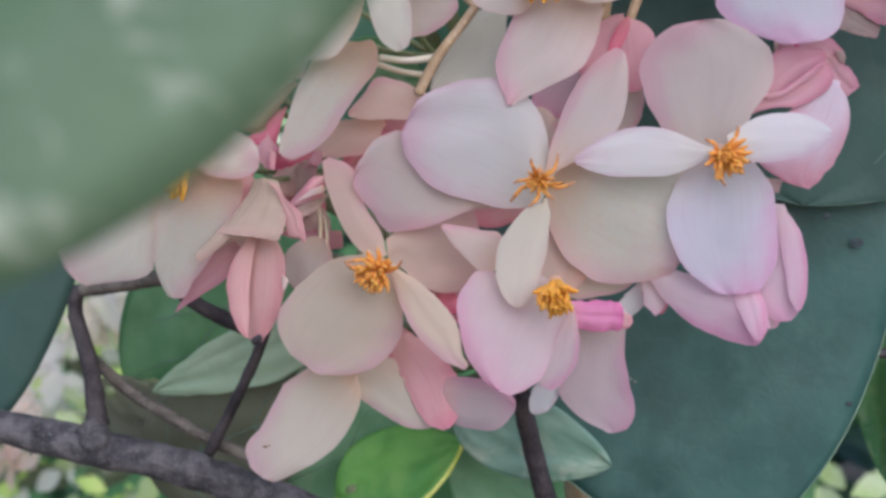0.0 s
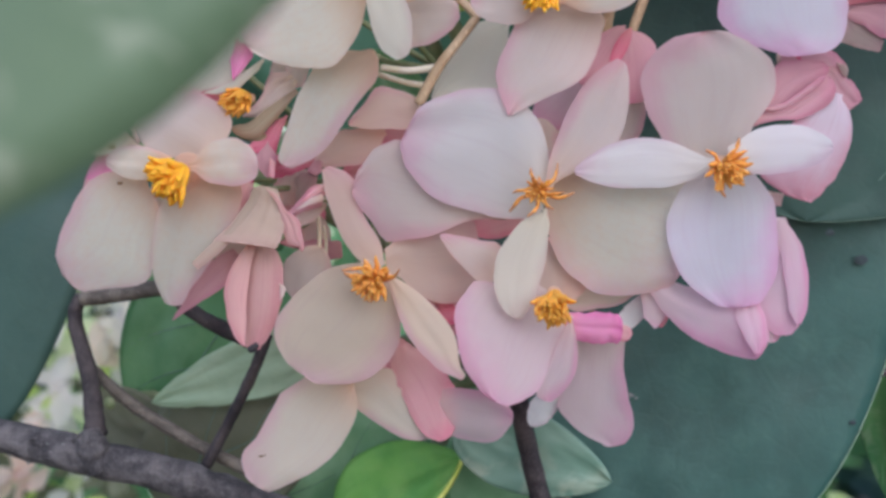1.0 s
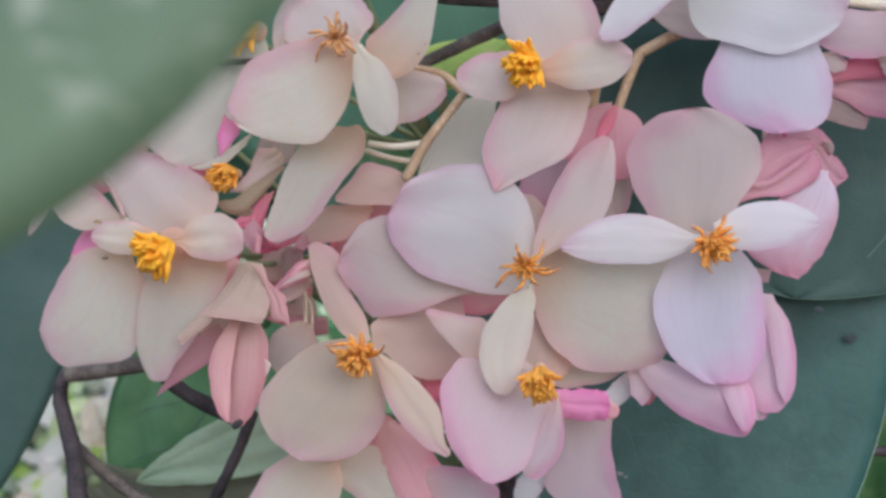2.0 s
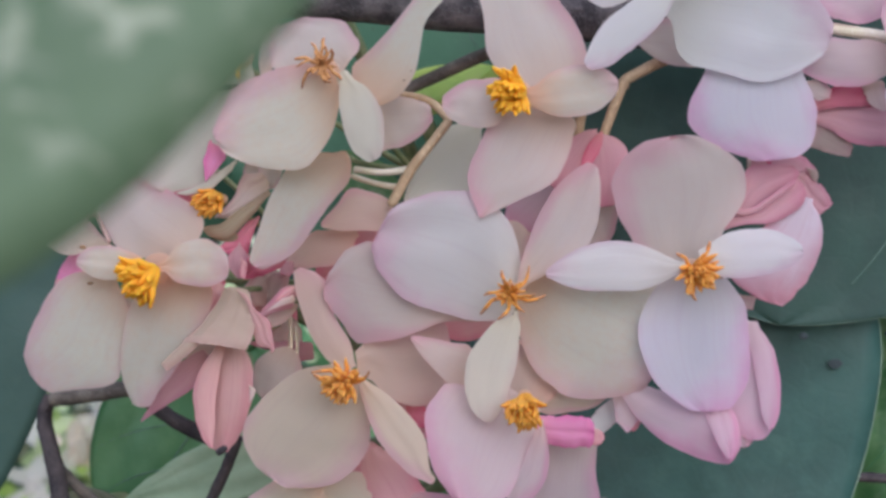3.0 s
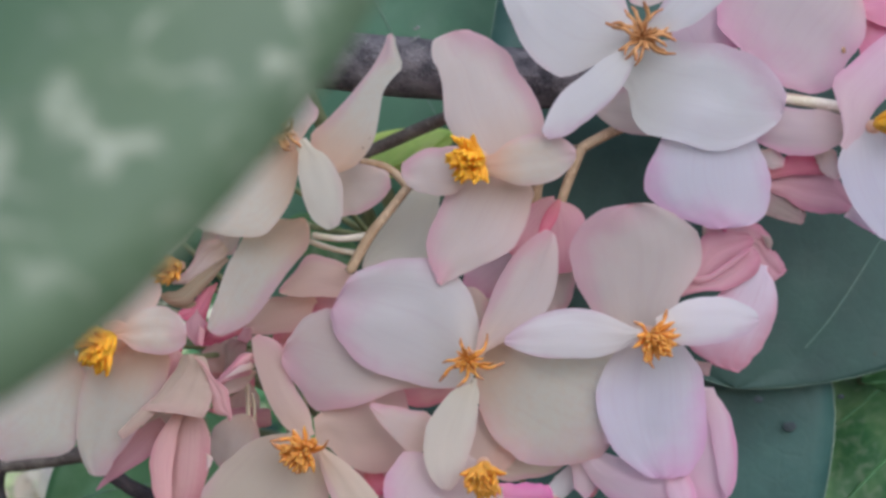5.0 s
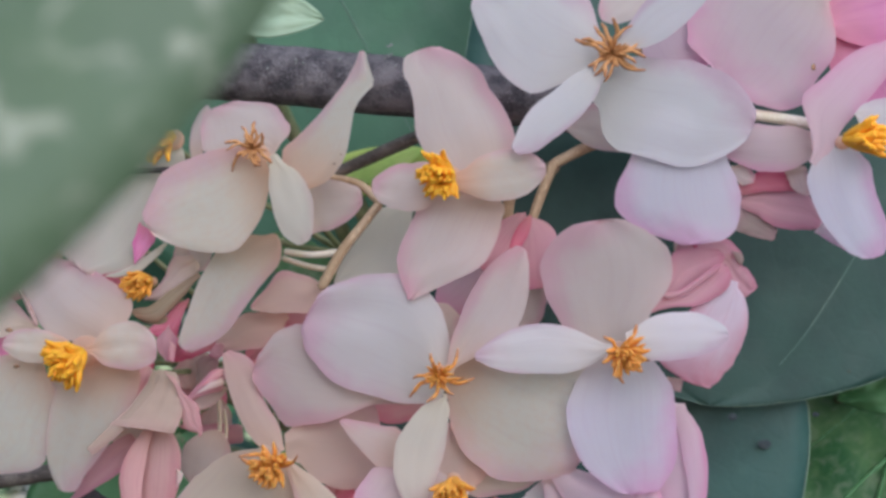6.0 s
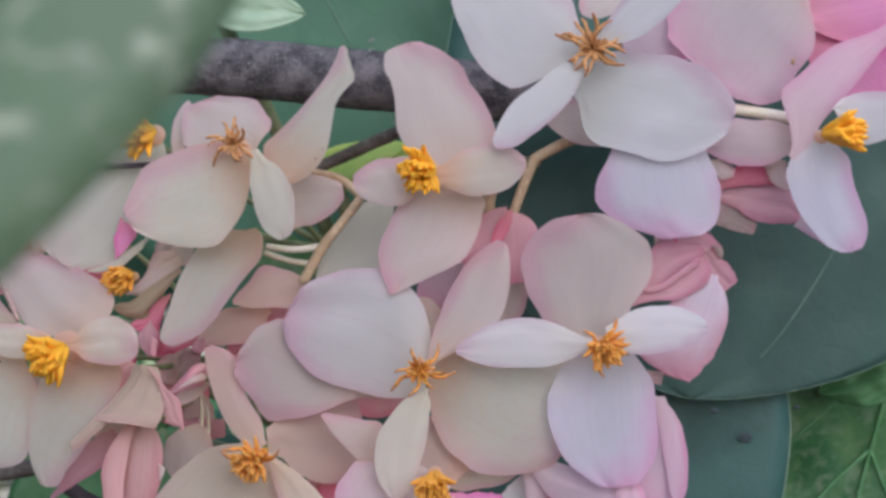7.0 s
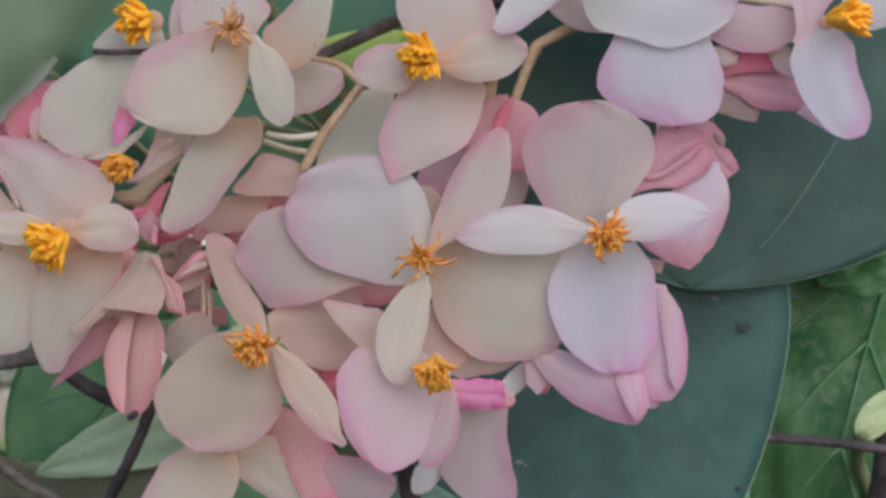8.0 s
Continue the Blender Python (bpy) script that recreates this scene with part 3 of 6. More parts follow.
        bm.faces.new((f[0][j], f[0][j + 1], k[0][j + 1], k[0][j]))
    return bm, f


def leaf(name, foot, tip, width, material, label, face=(0, -1, 0), category="leaf", veins=5, rim=0.0, vein_size=0.0007, vein_material="vein", group="begonia leaves", rim_material="rim", rim_sides=(0, 1), root=(0.010, 0.105, -0.04), **shape):
    """A leaf from foot to tip whose upper side looks along face: blade, raised midrib and side veins, pale rim."""
    a, b = Vector(foot), Vector(tip)
    x = (b - a)
    size = x.length
    x.normalize()
    z = Vector(face)
    z = (z - x * z.dot(x)).normalized()
    y = z.cross(x)
    m = Matrix((x, y, z)).transposed().to_4x4()
    m.translation = a
    ob = thing(name, a, label, category, group)
    ob.matrix_world = m
    bm, f = blade_mesh(size, width, **shape)
    lines = []
    nv = len(f[0]) - 1
    if veins:
        lines.append(([f[i][nv // 2].co.copy() for i in range(0, len(f) - 2, 3)], vein_size * 1.6))
    for q in range(veins):
        i0 = 3 + int(q * (len(f) - 14) / max(veins, 1))
        for sgn in (-1, 1):
            pts = []
            for s in range(7):
                j = nv // 2 + sgn * round(s * (nv / 2 - 1) / 6)
                i = min(len(f) - 2, i0 + round(s * 1.7))
                pts.append(f[i][j].co.copy())
            lines.append((pts, vein_size))
    edge = [f[i][0].co.copy() for i in range(0, len(f), 2)], [f[i][nv].co.copy() for i in range(0, len(f), 2)]
    blade = part("blade", bm, material)
    blade.parent = ob
    for pts, r in lines:
        v = part("vein", tube_mesh(pts, [r * (1 - 0.75 * i / len(pts)) for i in range(len(pts))], 6, 0.05, 2, 0.5), vein_material)
        v.parent = blade
    if rim:
        for pts in (edge[k] for k in rim_sides):
            v = part("rim", tube_mesh(pts, [rim] * len(pts), 6, 0.1, 2), rim_material)
            v.parent = blade
    # the leaf stalk runs back behind the leaves to the cane
    r = Vector(root)
    bend = a.lerp(r, 0.25)
    bend.y = max(a.y + 0.006, min(a.y + 0.02, 0.1))
    bm = tube_mesh([a, bend, a.lerp(r, 0.65) + Vector((0, 0.01, 0)), r], [0.0016, 0.0015, 0.0016, 0.0019], 10, 0.06, 6)
    bm.transform(m.inverted())
    part("petiole", bm, "stalk_green").parent = ob
    return ob


def lichen(parent, place, spread, count, seed):
    """A pale crust of small flat lobes on bark."""
    rng = random.Random(seed)
    bm = bmesh.new()
    for i in range(count):
        c = Vector(place) + Vector((rng.gauss(0, spread[0]), rng.uniform(-0.0002, 0.0004), rng.gauss(0, spread[1])))
        r = rng.uniform(0.00012, 0.00035)
        rim = [bm.verts.new(c + Vector((r * rng.uniform(0.6, 1.3) * math.cos(a * 0.898), 0.0002, r * rng.uniform(0.6, 1.6) * math.sin(a * 0.898)))) for a in range(7)]
        top = bm.verts.new(c - Vector((0, 0.0002, 0)))
        for a in range(7):
            bm.faces.new((rim[a], rim[(a + 1) % 7], top))
    return part("lichen", bm, "lichen", parent, "pale grey lichen crust")


def scar(ob, x, z, size):
    """A sunken dark scar on a leaf's blade."""
    blade = ob.children[0]
    m = ob.matrix_world
    spot = min((m @ v.co for v in blade.data.vertices), key=lambda p: (p.x - x) ** 2 + (p.z - z) ** 2 + (0.0 if p.y < 9 else 1))
    bm = bmesh.new()
    rim = [bm.verts.new((x + size * (1 + 0.35 * noise.noise(Vector((a, x * 900, 0)))) * math.cos(a * 0.5236), spot.y - 0.0009, z + 0.7 * size * (1 + 0.35 * noise.noise(Vector((a, z * 900, 4)))) * math.sin(a * 0.5236))) for a in range(12)]
    top = bm.verts.new((x, spot.y - 0.0012, z))
    for a in range(12):
        bm.faces.new((rim[a], rim[(a + 1) % 12], top))
    bm.transform(m.inverted())
    o = part("scar", bm, "scar")
    o.parent = blade


def fleck(ob, x, z, size, material="spot", flat=0.6):
    """A small dry spot that lies on the foremost petal or blade of a thing."""
    pts = [q.matrix_world @ v.co for q in (*ob.children, *[k for c in ob.children for k in c.children]) if q.type == "MESH" and q.name.split(".")[0] in ("petal", "blade") for v in q.data.vertices]
    close = sorted(pts, key=lambda p: (p.x - x) ** 2 + (p.z - z) ** 2)[:10]
    y = min(p.y for p in close) - 0.00012
    bm = bmesh.new()
    rim = [bm.verts.new((x + size * (1 + 0.5 * noise.noise(Vector((a * 1.3, x * 900, 0)))) * math.cos(a * 0.6283), y + 0.0001, z + flat * size * (1 + 0.5 * noise.noise(Vector((a * 1.3, z * 900, 4)))) * math.sin(a * 0.6283))) for a in range(10)]
    top = bm.verts.new((x, y - 0.00015, z))
    for a in range(10):
        bm.faces.new((rim[a], rim[(a + 1) % 10], top))
    part("spot", bm, material, ob, "small dry spot")


def stick(name, points, radii, material, label, category, rough=0.12, parent=None):
    """A twig or branch, or a stalk under its flower."""
    if parent is None:
        ob = part(name, tube_mesh(points, radii, 16, rough, 9), material)
        tagged(ob, label, category, {"twig": "bare twigs", "shrub stem": "shrub stems"}.get(category, ""))
    else:
        ob = part(name, tube_mesh(points, radii, 12, rough, 7), material, parent, label)
    return ob


# ---- ground and distance ----
bm = bmesh.new()
bmesh.ops.create_grid(bm, x_segments=60, y_segments=60, size=60)
for v in bm.verts:
    v.co.z = -0.75 + 0.03 * noise.noise(v.co * 0.7)
tagged(part("ground", bm, "soil"), "dark bare garden soil below the plant", "ground", kind="structure")


def foliage(name, centre, spread, count, size, material, label, seed):
    """A mass of small curved leaves, far behind the flowers."""
    rng = random.Random(seed)
    bm = bmesh.new()
    for i in range(count):
        p = Vector(centre) + Vector((rng.gauss(0, spread[0]), rng.gauss(0, spread[1]), rng.gauss(0, spread[2])))
        p.y = max(p.y, centre[1] - spread[1] * 1.3)
        p.z = max(p.z, -0.72)
        r = Euler((rng.uniform(0.4, 1.7), rng.uniform(-0.5, 0.5), rng.uniform(-0.8, 0.8))).to_matrix() @ Matrix.Rotation(rng.uniform(0, 6.3), 3, "Z")
        s = size * rng.uniform(0.6, 1.5)
        rows = []
        for u, w in ((0, 0.05), (0.25, 0.8), (0.55, 1.0), (0.8, 0.6), (1, 0.03)):
            rows.append([bm.verts.new(p + r @ Vector((u * s, k * w * s * 0.3, -0.25 * s * u * u + 0.1 * s * abs(k)))) for k in (-1, 0, 1)])
        for a, b in zip(rows, rows[1:]):
            for k in (0, 1):
                bm.faces.new((a[k], a[k + 1], b[k + 1], b[k]))
    return tagged(part(name, bm, material), label, "foliage", kind="stuff")


rng = random.Random(77)
for i in range(14):
    x, y = rng.uniform(-1.3, 1.2), rng.uniform(1.2, 1.9)
    stick("shrub_stem", [(x, y, -0.76), (x + rng.uniform(-0.1, 0.1), y, -0.35), (x + rng.uniform(-0.2, 0.2), y + 0.05, 0.05), (x + rng.uniform(-0.3, 0.3), y, 0.35)], [0.016, 0.012, 0.008, 0.003], "bark", "bare woody stem of a shrub in the garden", "shrub stem", 0.1)
foliage("shrub_foliage", (-0.30, 1.15, -0.28), (0.6, 0.25, 0.30), 1900, 0.06, "leaf_mid", "mid-green garden shrub leaves far behind the flowers", 3)
foliage("shrub_foliage", (0.2, 1.8, -0.1), (1.2, 0.3, 0.5), 3200, 0.09, "leaf_dark", "dark green shrub leaves closing the garden behind", 4)

# sun and shade on these far leaves are put into their colours
foliage("sunlit_foliage", (-0.2867, 0.6200, -0.1166), (0.075, 0.05, 0.06), 280, 0.015, "leaf_sun_pale", "pale leaves far behind the branches, coloured as if sunlit", 41)
foliage("sunlit_foliage", (-0.2964, 0.6200, -0.1198), (0.07, 0.05, 0.06), 170, 0.014, "leaf_sun_lime", "lime leaves far behind the branches, coloured as if sunlit", 42)
foliage("shaded_foliage", (-0.2802, 0.6200, -0.1133), (0.09, 0.04, 0.07), 240, 0.020, "leaf_olive", "dull leaves far behind the branches, coloured as if shaded", 43)
# pale flakes added to stand for blurred bright spots, no real blossoms
foliage("distant_blossom", (-0.2834, 0.6200, -0.1166), (0.075, 0.05, 0.06), 190, 0.016, "white", "pale specks far behind the branches, added as spots of light", 44)
foliage("distant_blossom", (-0.2864, 0.6200, -0.1263), (0.06, 0.05, 0.05), 8, 0.014, "lilac", "lilac specks far behind the branches, added as spots of light", 45)
foliage("distant_blossom", (-0.2608, 0.5500, -0.1151), (0.003, 0.003, 0.003), 10, 0.015, "white", "white spot of light far behind the branches, built of pale flakes", 51)
foliage("distant_blossom", (-0.2455, 0.5500, -0.0908), (0.003, 0.003, 0.003), 9, 0.014, "papery", "dull spot of light far behind the branches, built of pale flakes", 52)
foliage("distant_blossom", (-0.2739, 0.5500, -0.1330), (0.004, 0.003, 0.004), 10, 0.016, "blush", "pale pink spot of light far behind the branches, built of flakes", 53)
foliage("distant_blossom", (-0.2846, 0.5500, -0.1661), (0.004, 0.003, 0.004), 12, 0.018, "blush", "pale spot of light below the branch, built of flakes", 56)
foliage("distant_blossom", (-0.2191, 0.5500, -0.0897), (0.002, 0.003, 0.002), 6, 0.01, "cream", "small cream spot of light far behind the branches, built of flakes", 57)
foliage("distant_blossom", (-0.2295, 0.5500, -0.0812), (0.006, 0.003, 0.006), 14, 0.017, "ivory", "cream specks far behind the twig, added as spots of light", 58)
foliage("distant_blossom", (-0.2498, 0.6200, -0.0840), (0.01, 0.003, 0.01), 16, 0.016, "ivory", "cream specks far behind the branches, added as spots of light", 54)
# white flakes added in place of bright light by the stem
foliage("distant_blossom", (0.2652, 0.6200, -0.0976), (0.01, 0.005, 0.014), 24, 0.02, "white", "white specks beside the dark stem, added as spots of light", 55)
# lit and unlit leaves again differ by colour alone
foliage("sunlit_foliage", (0.2652, 0.6200, -0.0996), (0.06, 0.05, 0.1), 130, 0.02, "leaf_sun_pale", "pale leaves beside the large leaf, coloured as if sunlit", 46)
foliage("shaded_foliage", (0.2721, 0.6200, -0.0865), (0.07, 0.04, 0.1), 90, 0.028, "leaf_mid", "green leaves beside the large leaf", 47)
# more added flakes that stand for bright spots
foliage("distant_blossom", (0.2685, 0.6200, -0.0996), (0.05, 0.05, 0.07), 60, 0.015, "white", "pale specks beside the large leaf, added as spots of light", 48)

# ---- large leaves behind the flowers ----
leaf_u = leaf("begonia_leaf", (0.0690, 0.0440, 0.1320), (0.0500, 0.0360, -0.0072), 0.1090, "leaf_deep", "large dark green begonia leaf with a pale raised rim", veins=2, lop=0.0, droop=0.02, fold=0.0, wave=0.004, seed=2, pointed=5.0, rim=6e-05, vein_size=0.0003)
stick("vein", [(0.0794, 0.0372, 0.0241), (0.0742, 0.0368, 0.0155), (0.0679, 0.0363, 0.0063), (0.0628, 0.0359, 0.0004)], [0.0001, 0.0001, 0.0001, 0.0001], "vein", "", "", 0.05, parent=leaf_u)
scar(leaf_u, 0.0544, -0.0094, 0.0009)
leaf_v = leaf("begonia_leaf", (0.0116, 0.0480, 0.0250), (0.0370, 0.0420, -0.0766), 0.0885, "leaf_dark", "large dark green begonia leaf with a pale rim and small scars", veins=0, lop=0.085, droop=0.02, fold=0.03, wave=0.02, seed=5, pointed=1.87, rim=0.00015, vein_size=0.00014)
scar(leaf_v, 0.0614, -0.0148, 0.0013)
scar(leaf_v, 0.0601, -0.0461, 0.0007)
scar(leaf_v, 0.0713, -0.0090, 0.0007)
leaf("begonia_leaf", (-0.1089, 0.0550, 0.0278), (-0.1304, 0.0500, -0.0623), 0.0510, "leaf_grey", "dark green begonia leaf behind the twigs", veins=0, droop=0.04, fold=0.05, wave=0.03, seed=7, pointed=2.4, vein_size=0.0003)
leaf("begonia_leaf", (-0.0577, 0.0750, 0.1434), (0.0176, 0.0700, 0.0025), 0.1332, "leaf_green", "dark green begonia leaf above the bare branch", droop=0.03, fold=0.04, wave=0.03, seed=8, pointed=2.6, veins=3, vein_size=0.0003)
leaf("begonia_leaf", (0.1026, 0.0750, 0.0101), (0.0821, 0.0820, -0.0756), 0.0494, "leaf_fresh", "fresh green begonia leaf with pale arching veins", droop=0.06, fold=0.1, wave=0.1, seed=9, pointed=1.8, teeth=0.06, veins=4, vein_size=0.0009, vein_material="vein_fresh")
leaf("begonia_leaf", (0.0987, 0.0600, 0.0003), (0.0810, 0.0640, -0.0068), 0.0135, "leaf_mid", "mid-green curled tip of a leaf beside the large leaf", droop=0.06, fold=0.2, wave=0.16, teeth=0.2, seed=36, veins=0)
leaf("begonia_leaf", (-0.0580, 0.0750, -0.0164), (-0.0842, 0.0660, -0.0542), 0.0409, "leaf_mid", "mid green begonia leaf behind the twigs", droop=0.06, fold=0.06, wave=0.04, seed=10, pointed=2.0, veins=4, vein_size=0.0003)
leaf("begonia_leaf", (-0.0454, 0.0580, -0.0331), (-0.0793, 0.0520, -0.0452), 0.0137, "leaf_sage", "pale sage green leaf with a curled tip", droop=0.06, fold=0.05, wave=0.04, seed=11, pointed=1.2, teeth=0.16, veins=0, vein_size=0.0002)
leaf("begonia_leaf", (-0.0913, 0.0620, -0.0467), (-0.0706, 0.0610, -0.0612), 0.0140, "leaf_olive", "dull olive leaf behind the slanting twig", droop=0.06, fold=0.06, wave=0.06, seed=34, veins=0)
leaf("begonia_leaf", (-0.0783, 0.0600, -0.0621), (-0.0443, 0.0600, -0.0469), 0.0314, "leaf_olive", "dull olive leaf behind the twigs", droop=0.06, fold=0.06, wave=0.04, seed=12, veins=3, vein_size=0.0003)
leaf("begonia_leaf", (-0.0611, 0.0660, -0.0701), (-0.0232, 0.0680, -0.0533), 0.0405, "leaf_soft", "mid green leaf behind the low flower", droop=0.06, fold=0.06, wave=0.06, seed=33, veins=3, vein_size=0.0002)
leaf("begonia_leaf", (-0.0020, 0.0640, -0.0703), (-0.0183, 0.0640, -0.0531), 0.0226, "leaf_soft", "mid green leaf beside the dark twig", droop=0.06, fold=0.06, wave=0.06, seed=35, veins=0)
# sunlit margin is modelled as a yellow rim on one side
leaf("begonia_leaf", (-0.0391, 0.0560, -0.0669), (-0.0158, 0.0530, -0.0553), 0.0206, "leaf_sun_green", "bright green leaf with a yellow rim, sunlight painted into both", face=(0, -0.8, 0.6), droop=0.04, fold=0.06, wave=0.07, seed=13, pointed=1.4, veins=0, rim=0.0005, rim_material="rim_sun_yellow", rim_sides=(0,))
leaf("begonia_leaf", (-0.0134, 0.0370, -0.0480), (0.0136, 0.0360, -0.0571), 0.0161, "leaf_patchy", "dull green leaf beneath the flowers with pale reflections painted in", droop=0.05, fold=0.08, wave=0.04, seed=14, veins=0, vein_size=0.0003)
# two lime leaves stand for the daylight behind the twig
leaf("begonia_leaf", (-0.0254, 0.0500, 0.0359), (-0.0027, 0.0480, 0.0425), 0.0095, "leaf_sun_lime", "small leaf behind the twig, lime in place of sunlight", droop=0.04, fold=0.05, wave=0.04, seed=15, veins=0)
leaf("begonia_leaf", (-0.0190, 0.0440, 0.0358), (-0.0047, 0.0430, 0.0425), 0.0084, "leaf_sun_lime", "small leaf with sunlight painted as lime", face=(0, -0.6, 0.8), droop=0.04, fold=0.05, wave=0.04, seed=38, veins=0)
leaf("begonia_leaf", (-0.0407, 0.0320, 0.0673), (-0.0234, 0.0300, 0.0653), 0.0097, "leaf_sage", "pale green leaf stub above the branch", droop=0.05, fold=0.2, wave=0.06, seed=16, veins=0)
leaf("begonia_leaf", (-0.1549, 0.0900, 0.1387), (-0.0535, 0.0850, 0.0150), 0.1143, "leaf_green", "dark green begonia leaf behind the near leaf", droop=0.03, fold=0.04, wave=0.03, seed=18, pointed=2.6, veins=2, vein_size=0.0003)

# ---- bare branches and twigs ----
branch_t = thing("branch", (-0.0347, 0.0240, 0.0535), "thick dark grey branch with rough bark and lichen", "branch")
stick("limb", [(-0.0631, 0.0260, 0.0552), (-0.0347, 0.0240, 0.0535), (-0.0118, 0.0220, 0.0509), (0.0151, 0.0240, 0.0489), (0.0343, 0.0280, 0.0463), (0.0533, 0.0340, 0.0409)], [0.0052, 0.0055, 0.0056, 0.0054, 0.0049, 0.0042], "bark", "", "", 0.06, parent=branch_t)
stick("knot", [(-0.0104, 0.0258, 0.0563), (-0.0099, 0.0268, 0.0522), (-0.0103, 0.0258, 0.0473)], [0.0008, 0.0010, 0.0008], "bark", "", "", 0.4, parent=branch_t)
stick("knot", [(-0.0203, 0.0262, 0.0526), (-0.0188, 0.0264, 0.0511)], [0.0008, 0.0006], "bark", "", "", 0.4, parent=branch_t)
stick("knot", [(-0.0377, 0.0250, 0.0484), (-0.0360, 0.0250, 0.0478)], [0.0009, 0.0007], "twig", "", "", 0.4, parent=branch_t)
lichen(branch_t, (-0.0103, 0.0169, 0.0515), (0.0006, 0.0026), 16, 5)
lichen(branch_t, (-0.0237, 0.0176, 0.0540), (0.006, 0.0016), 14, 6)
stick("twig", [(-0.0313, 0.0420, 0.0340), (-0.0213, 0.0400, 0.0373), (-0.0037, 0.0360, 0.0444), (0.0155, 0.0300, 0.0498)], [0.0011, 0.0012, 0.0013, 0.0013], "twig_brown", "thin dark brown twig beside the branch", "twig", 0.12)
stick("twig", [(0.0651, 0.0480, -0.0368), (0.0806, 0.0480, -0.0379), (0.0983, 0.0480, -0.0406)], [0.0010, 0.0010, 0.0011], "twig", "thin dark twig crossing behind the leaf", "twig", 0.1)
# scrap added for a bright gap, its brightness is in the colour
leaf("begonia_leaf", (0.0883, 0.0570, -0.0368), (0.0960, 0.0570, -0.0277), 0.0069, "leaf_sun_pale", "pale scrap of leaf beside the stem, coloured as if sunlit", droop=0.05, fold=0.1, wave=0.06, seed=37, veins=0, root=(0.1068, 0.075, -0.0728))
stick("twig", [(0.0968, 0.0600, -0.0343), (0.0944, 0.0600, -0.0502), (0.0931, 0.0600, -0.0694)], [0.0040, 0.0042, 0.0044], "twig", "upright dark stem behind the leaves", "twig", 0.1)
branch_l = thing("branch", (-0.0865, 0.0350, -0.0503), "dark lower branch with rough patchy bark", "branch")
stick("limb", [(-0.1172, 0.0360, -0.0474), (-0.1004, 0.0360, -0.0502), (-0.0864, 0.0350, -0.0531), (-0.0725, 0.0340, -0.0559), (-0.0557, 0.0340, -0.0610), (-0.0328, 0.0340, -0.0700)], [0.0035, 0.0035, 0.0037, 0.0037, 0.0034, 0.0032], "bark", "", "", 0.18, parent=branch_l)
stick("knot", [(-0.0870, 0.0340, -0.0486), (-0.0853, 0.0330, -0.0515), (-0.0838, 0.0330, -0.0555)], [0.0028, 0.0033, 0.0023], "bark", "", "", 0.2, parent=branch_l)
stick("knot", [(-0.0974, 0.0335, -0.0491), (-0.0948, 0.0335, -0.0508)], [0.0013, 0.0010], "bark", "", "", 0.4, parent=branch_l)
lichen(branch_l, (-0.0938, 0.0323, -0.0515), (0.004, 0.0015), 16, 7)
stick("twig", [(-0.0897, 0.0400, -0.0222), (-0.0909, 0.0400, -0.0270), (-0.0876, 0.0380, -0.0378), (-0.0858, 0.0360, -0.0489)], [0.0013, 0.0015, 0.0017, 0.0023], "twig", "upright dark twig growing from the branch", "twig", 0.14)
stick("twig", [(-0.0894, 0.0400, -0.0227), (-0.0808, 0.0380, -0.0215), (-0.0702, 0.0340, -0.0196)], [0.0015, 0.0016, 0.0017], "twig_brown", "short brown twig under the flower", "twig", 0.12)
stick("twig", [(-0.0691, 0.0340, -0.0222), (-0.0643, 0.0340, -0.0258), (-0.0553, 0.0340, -0.0302)], [0.0014, 0.0015, 0.0015], "twig", "dark forked twig behind the bud", "twig", 0.12)
stick("twig", [(-0.0520, 0.0340, -0.0289), (-0.0542, 0.0340, -0.0352), (-0.0596, 0.0360, -0.0458), (-0.0656, 0.0380, -0.0566)], [0.0012, 0.0011, 0.0011, 0.0011], "twig", "dark curved twig behind the petals", "twig", 0.12)
stick("twig", [(-0.0887, 0.0440, -0.0370), (-0.0809, 0.0440, -0.0440), (-0.0673, 0.0420, -0.0516), (-0.0571, 0.0400, -0.0559)], [0.0011, 0.0013, 0.0013, 0.0013], "twig_brown", "slanting brown twig above the branch", "twig", 0.12)
stick("twig", [(-0.0026, 0.0200, -0.0304), (-0.0038, 0.0220, -0.0385), (-0.0026, 0.0260, -0.0471), (-0.0001, 0.0300, -0.0579), (0.0020, 0.0340, -0.0669)], [0.0018, 0.0018, 0.0018, 0.0020, 0.0021], "twig", "dark twig below the flowers", "twig", 0.14)

# ---- cane of the plant ----
cane = thing("begonia_cane", (0.03, 0.105, -0.76), "upright jointed begonia cane carrying the leaves", "plant stem")
stick("stem", [(0.030, 0.105, -0.76), (0.024, 0.106, -0.35), (0.010, 0.105, -0.04), (0.004, 0.100, 0.10), (0.0, 0.098, 0.16)], [0.006, 0.0055, 0.0045, 0.004, 0.003], "stalk", "", "", 0.05, parent=cane)
stick("stem", [(-0.30, 0.060, -0.76), (-0.26, 0.050, -0.30), (-0.17, 0.036, -0.037)], [0.008, 0.006, 0.0033], "bark", "", "", 0.08, parent=branch_l)
stick("stem", [(-0.30, 0.075, -0.76), (-0.24, 0.060, -0.20), (-0.15, 0.040, 0.040), (-0.056, 0.027, 0.050)], [0.009, 0.007, 0.005, 0.0041], "bark", "", "", 0.06, parent=branch_t)

# ---- flower stalks ----
stalk = thing("flower_stalk", (-0.0109, 0.0060, 0.0277), "branched ochre flower stalk of the cluster", "stalk")
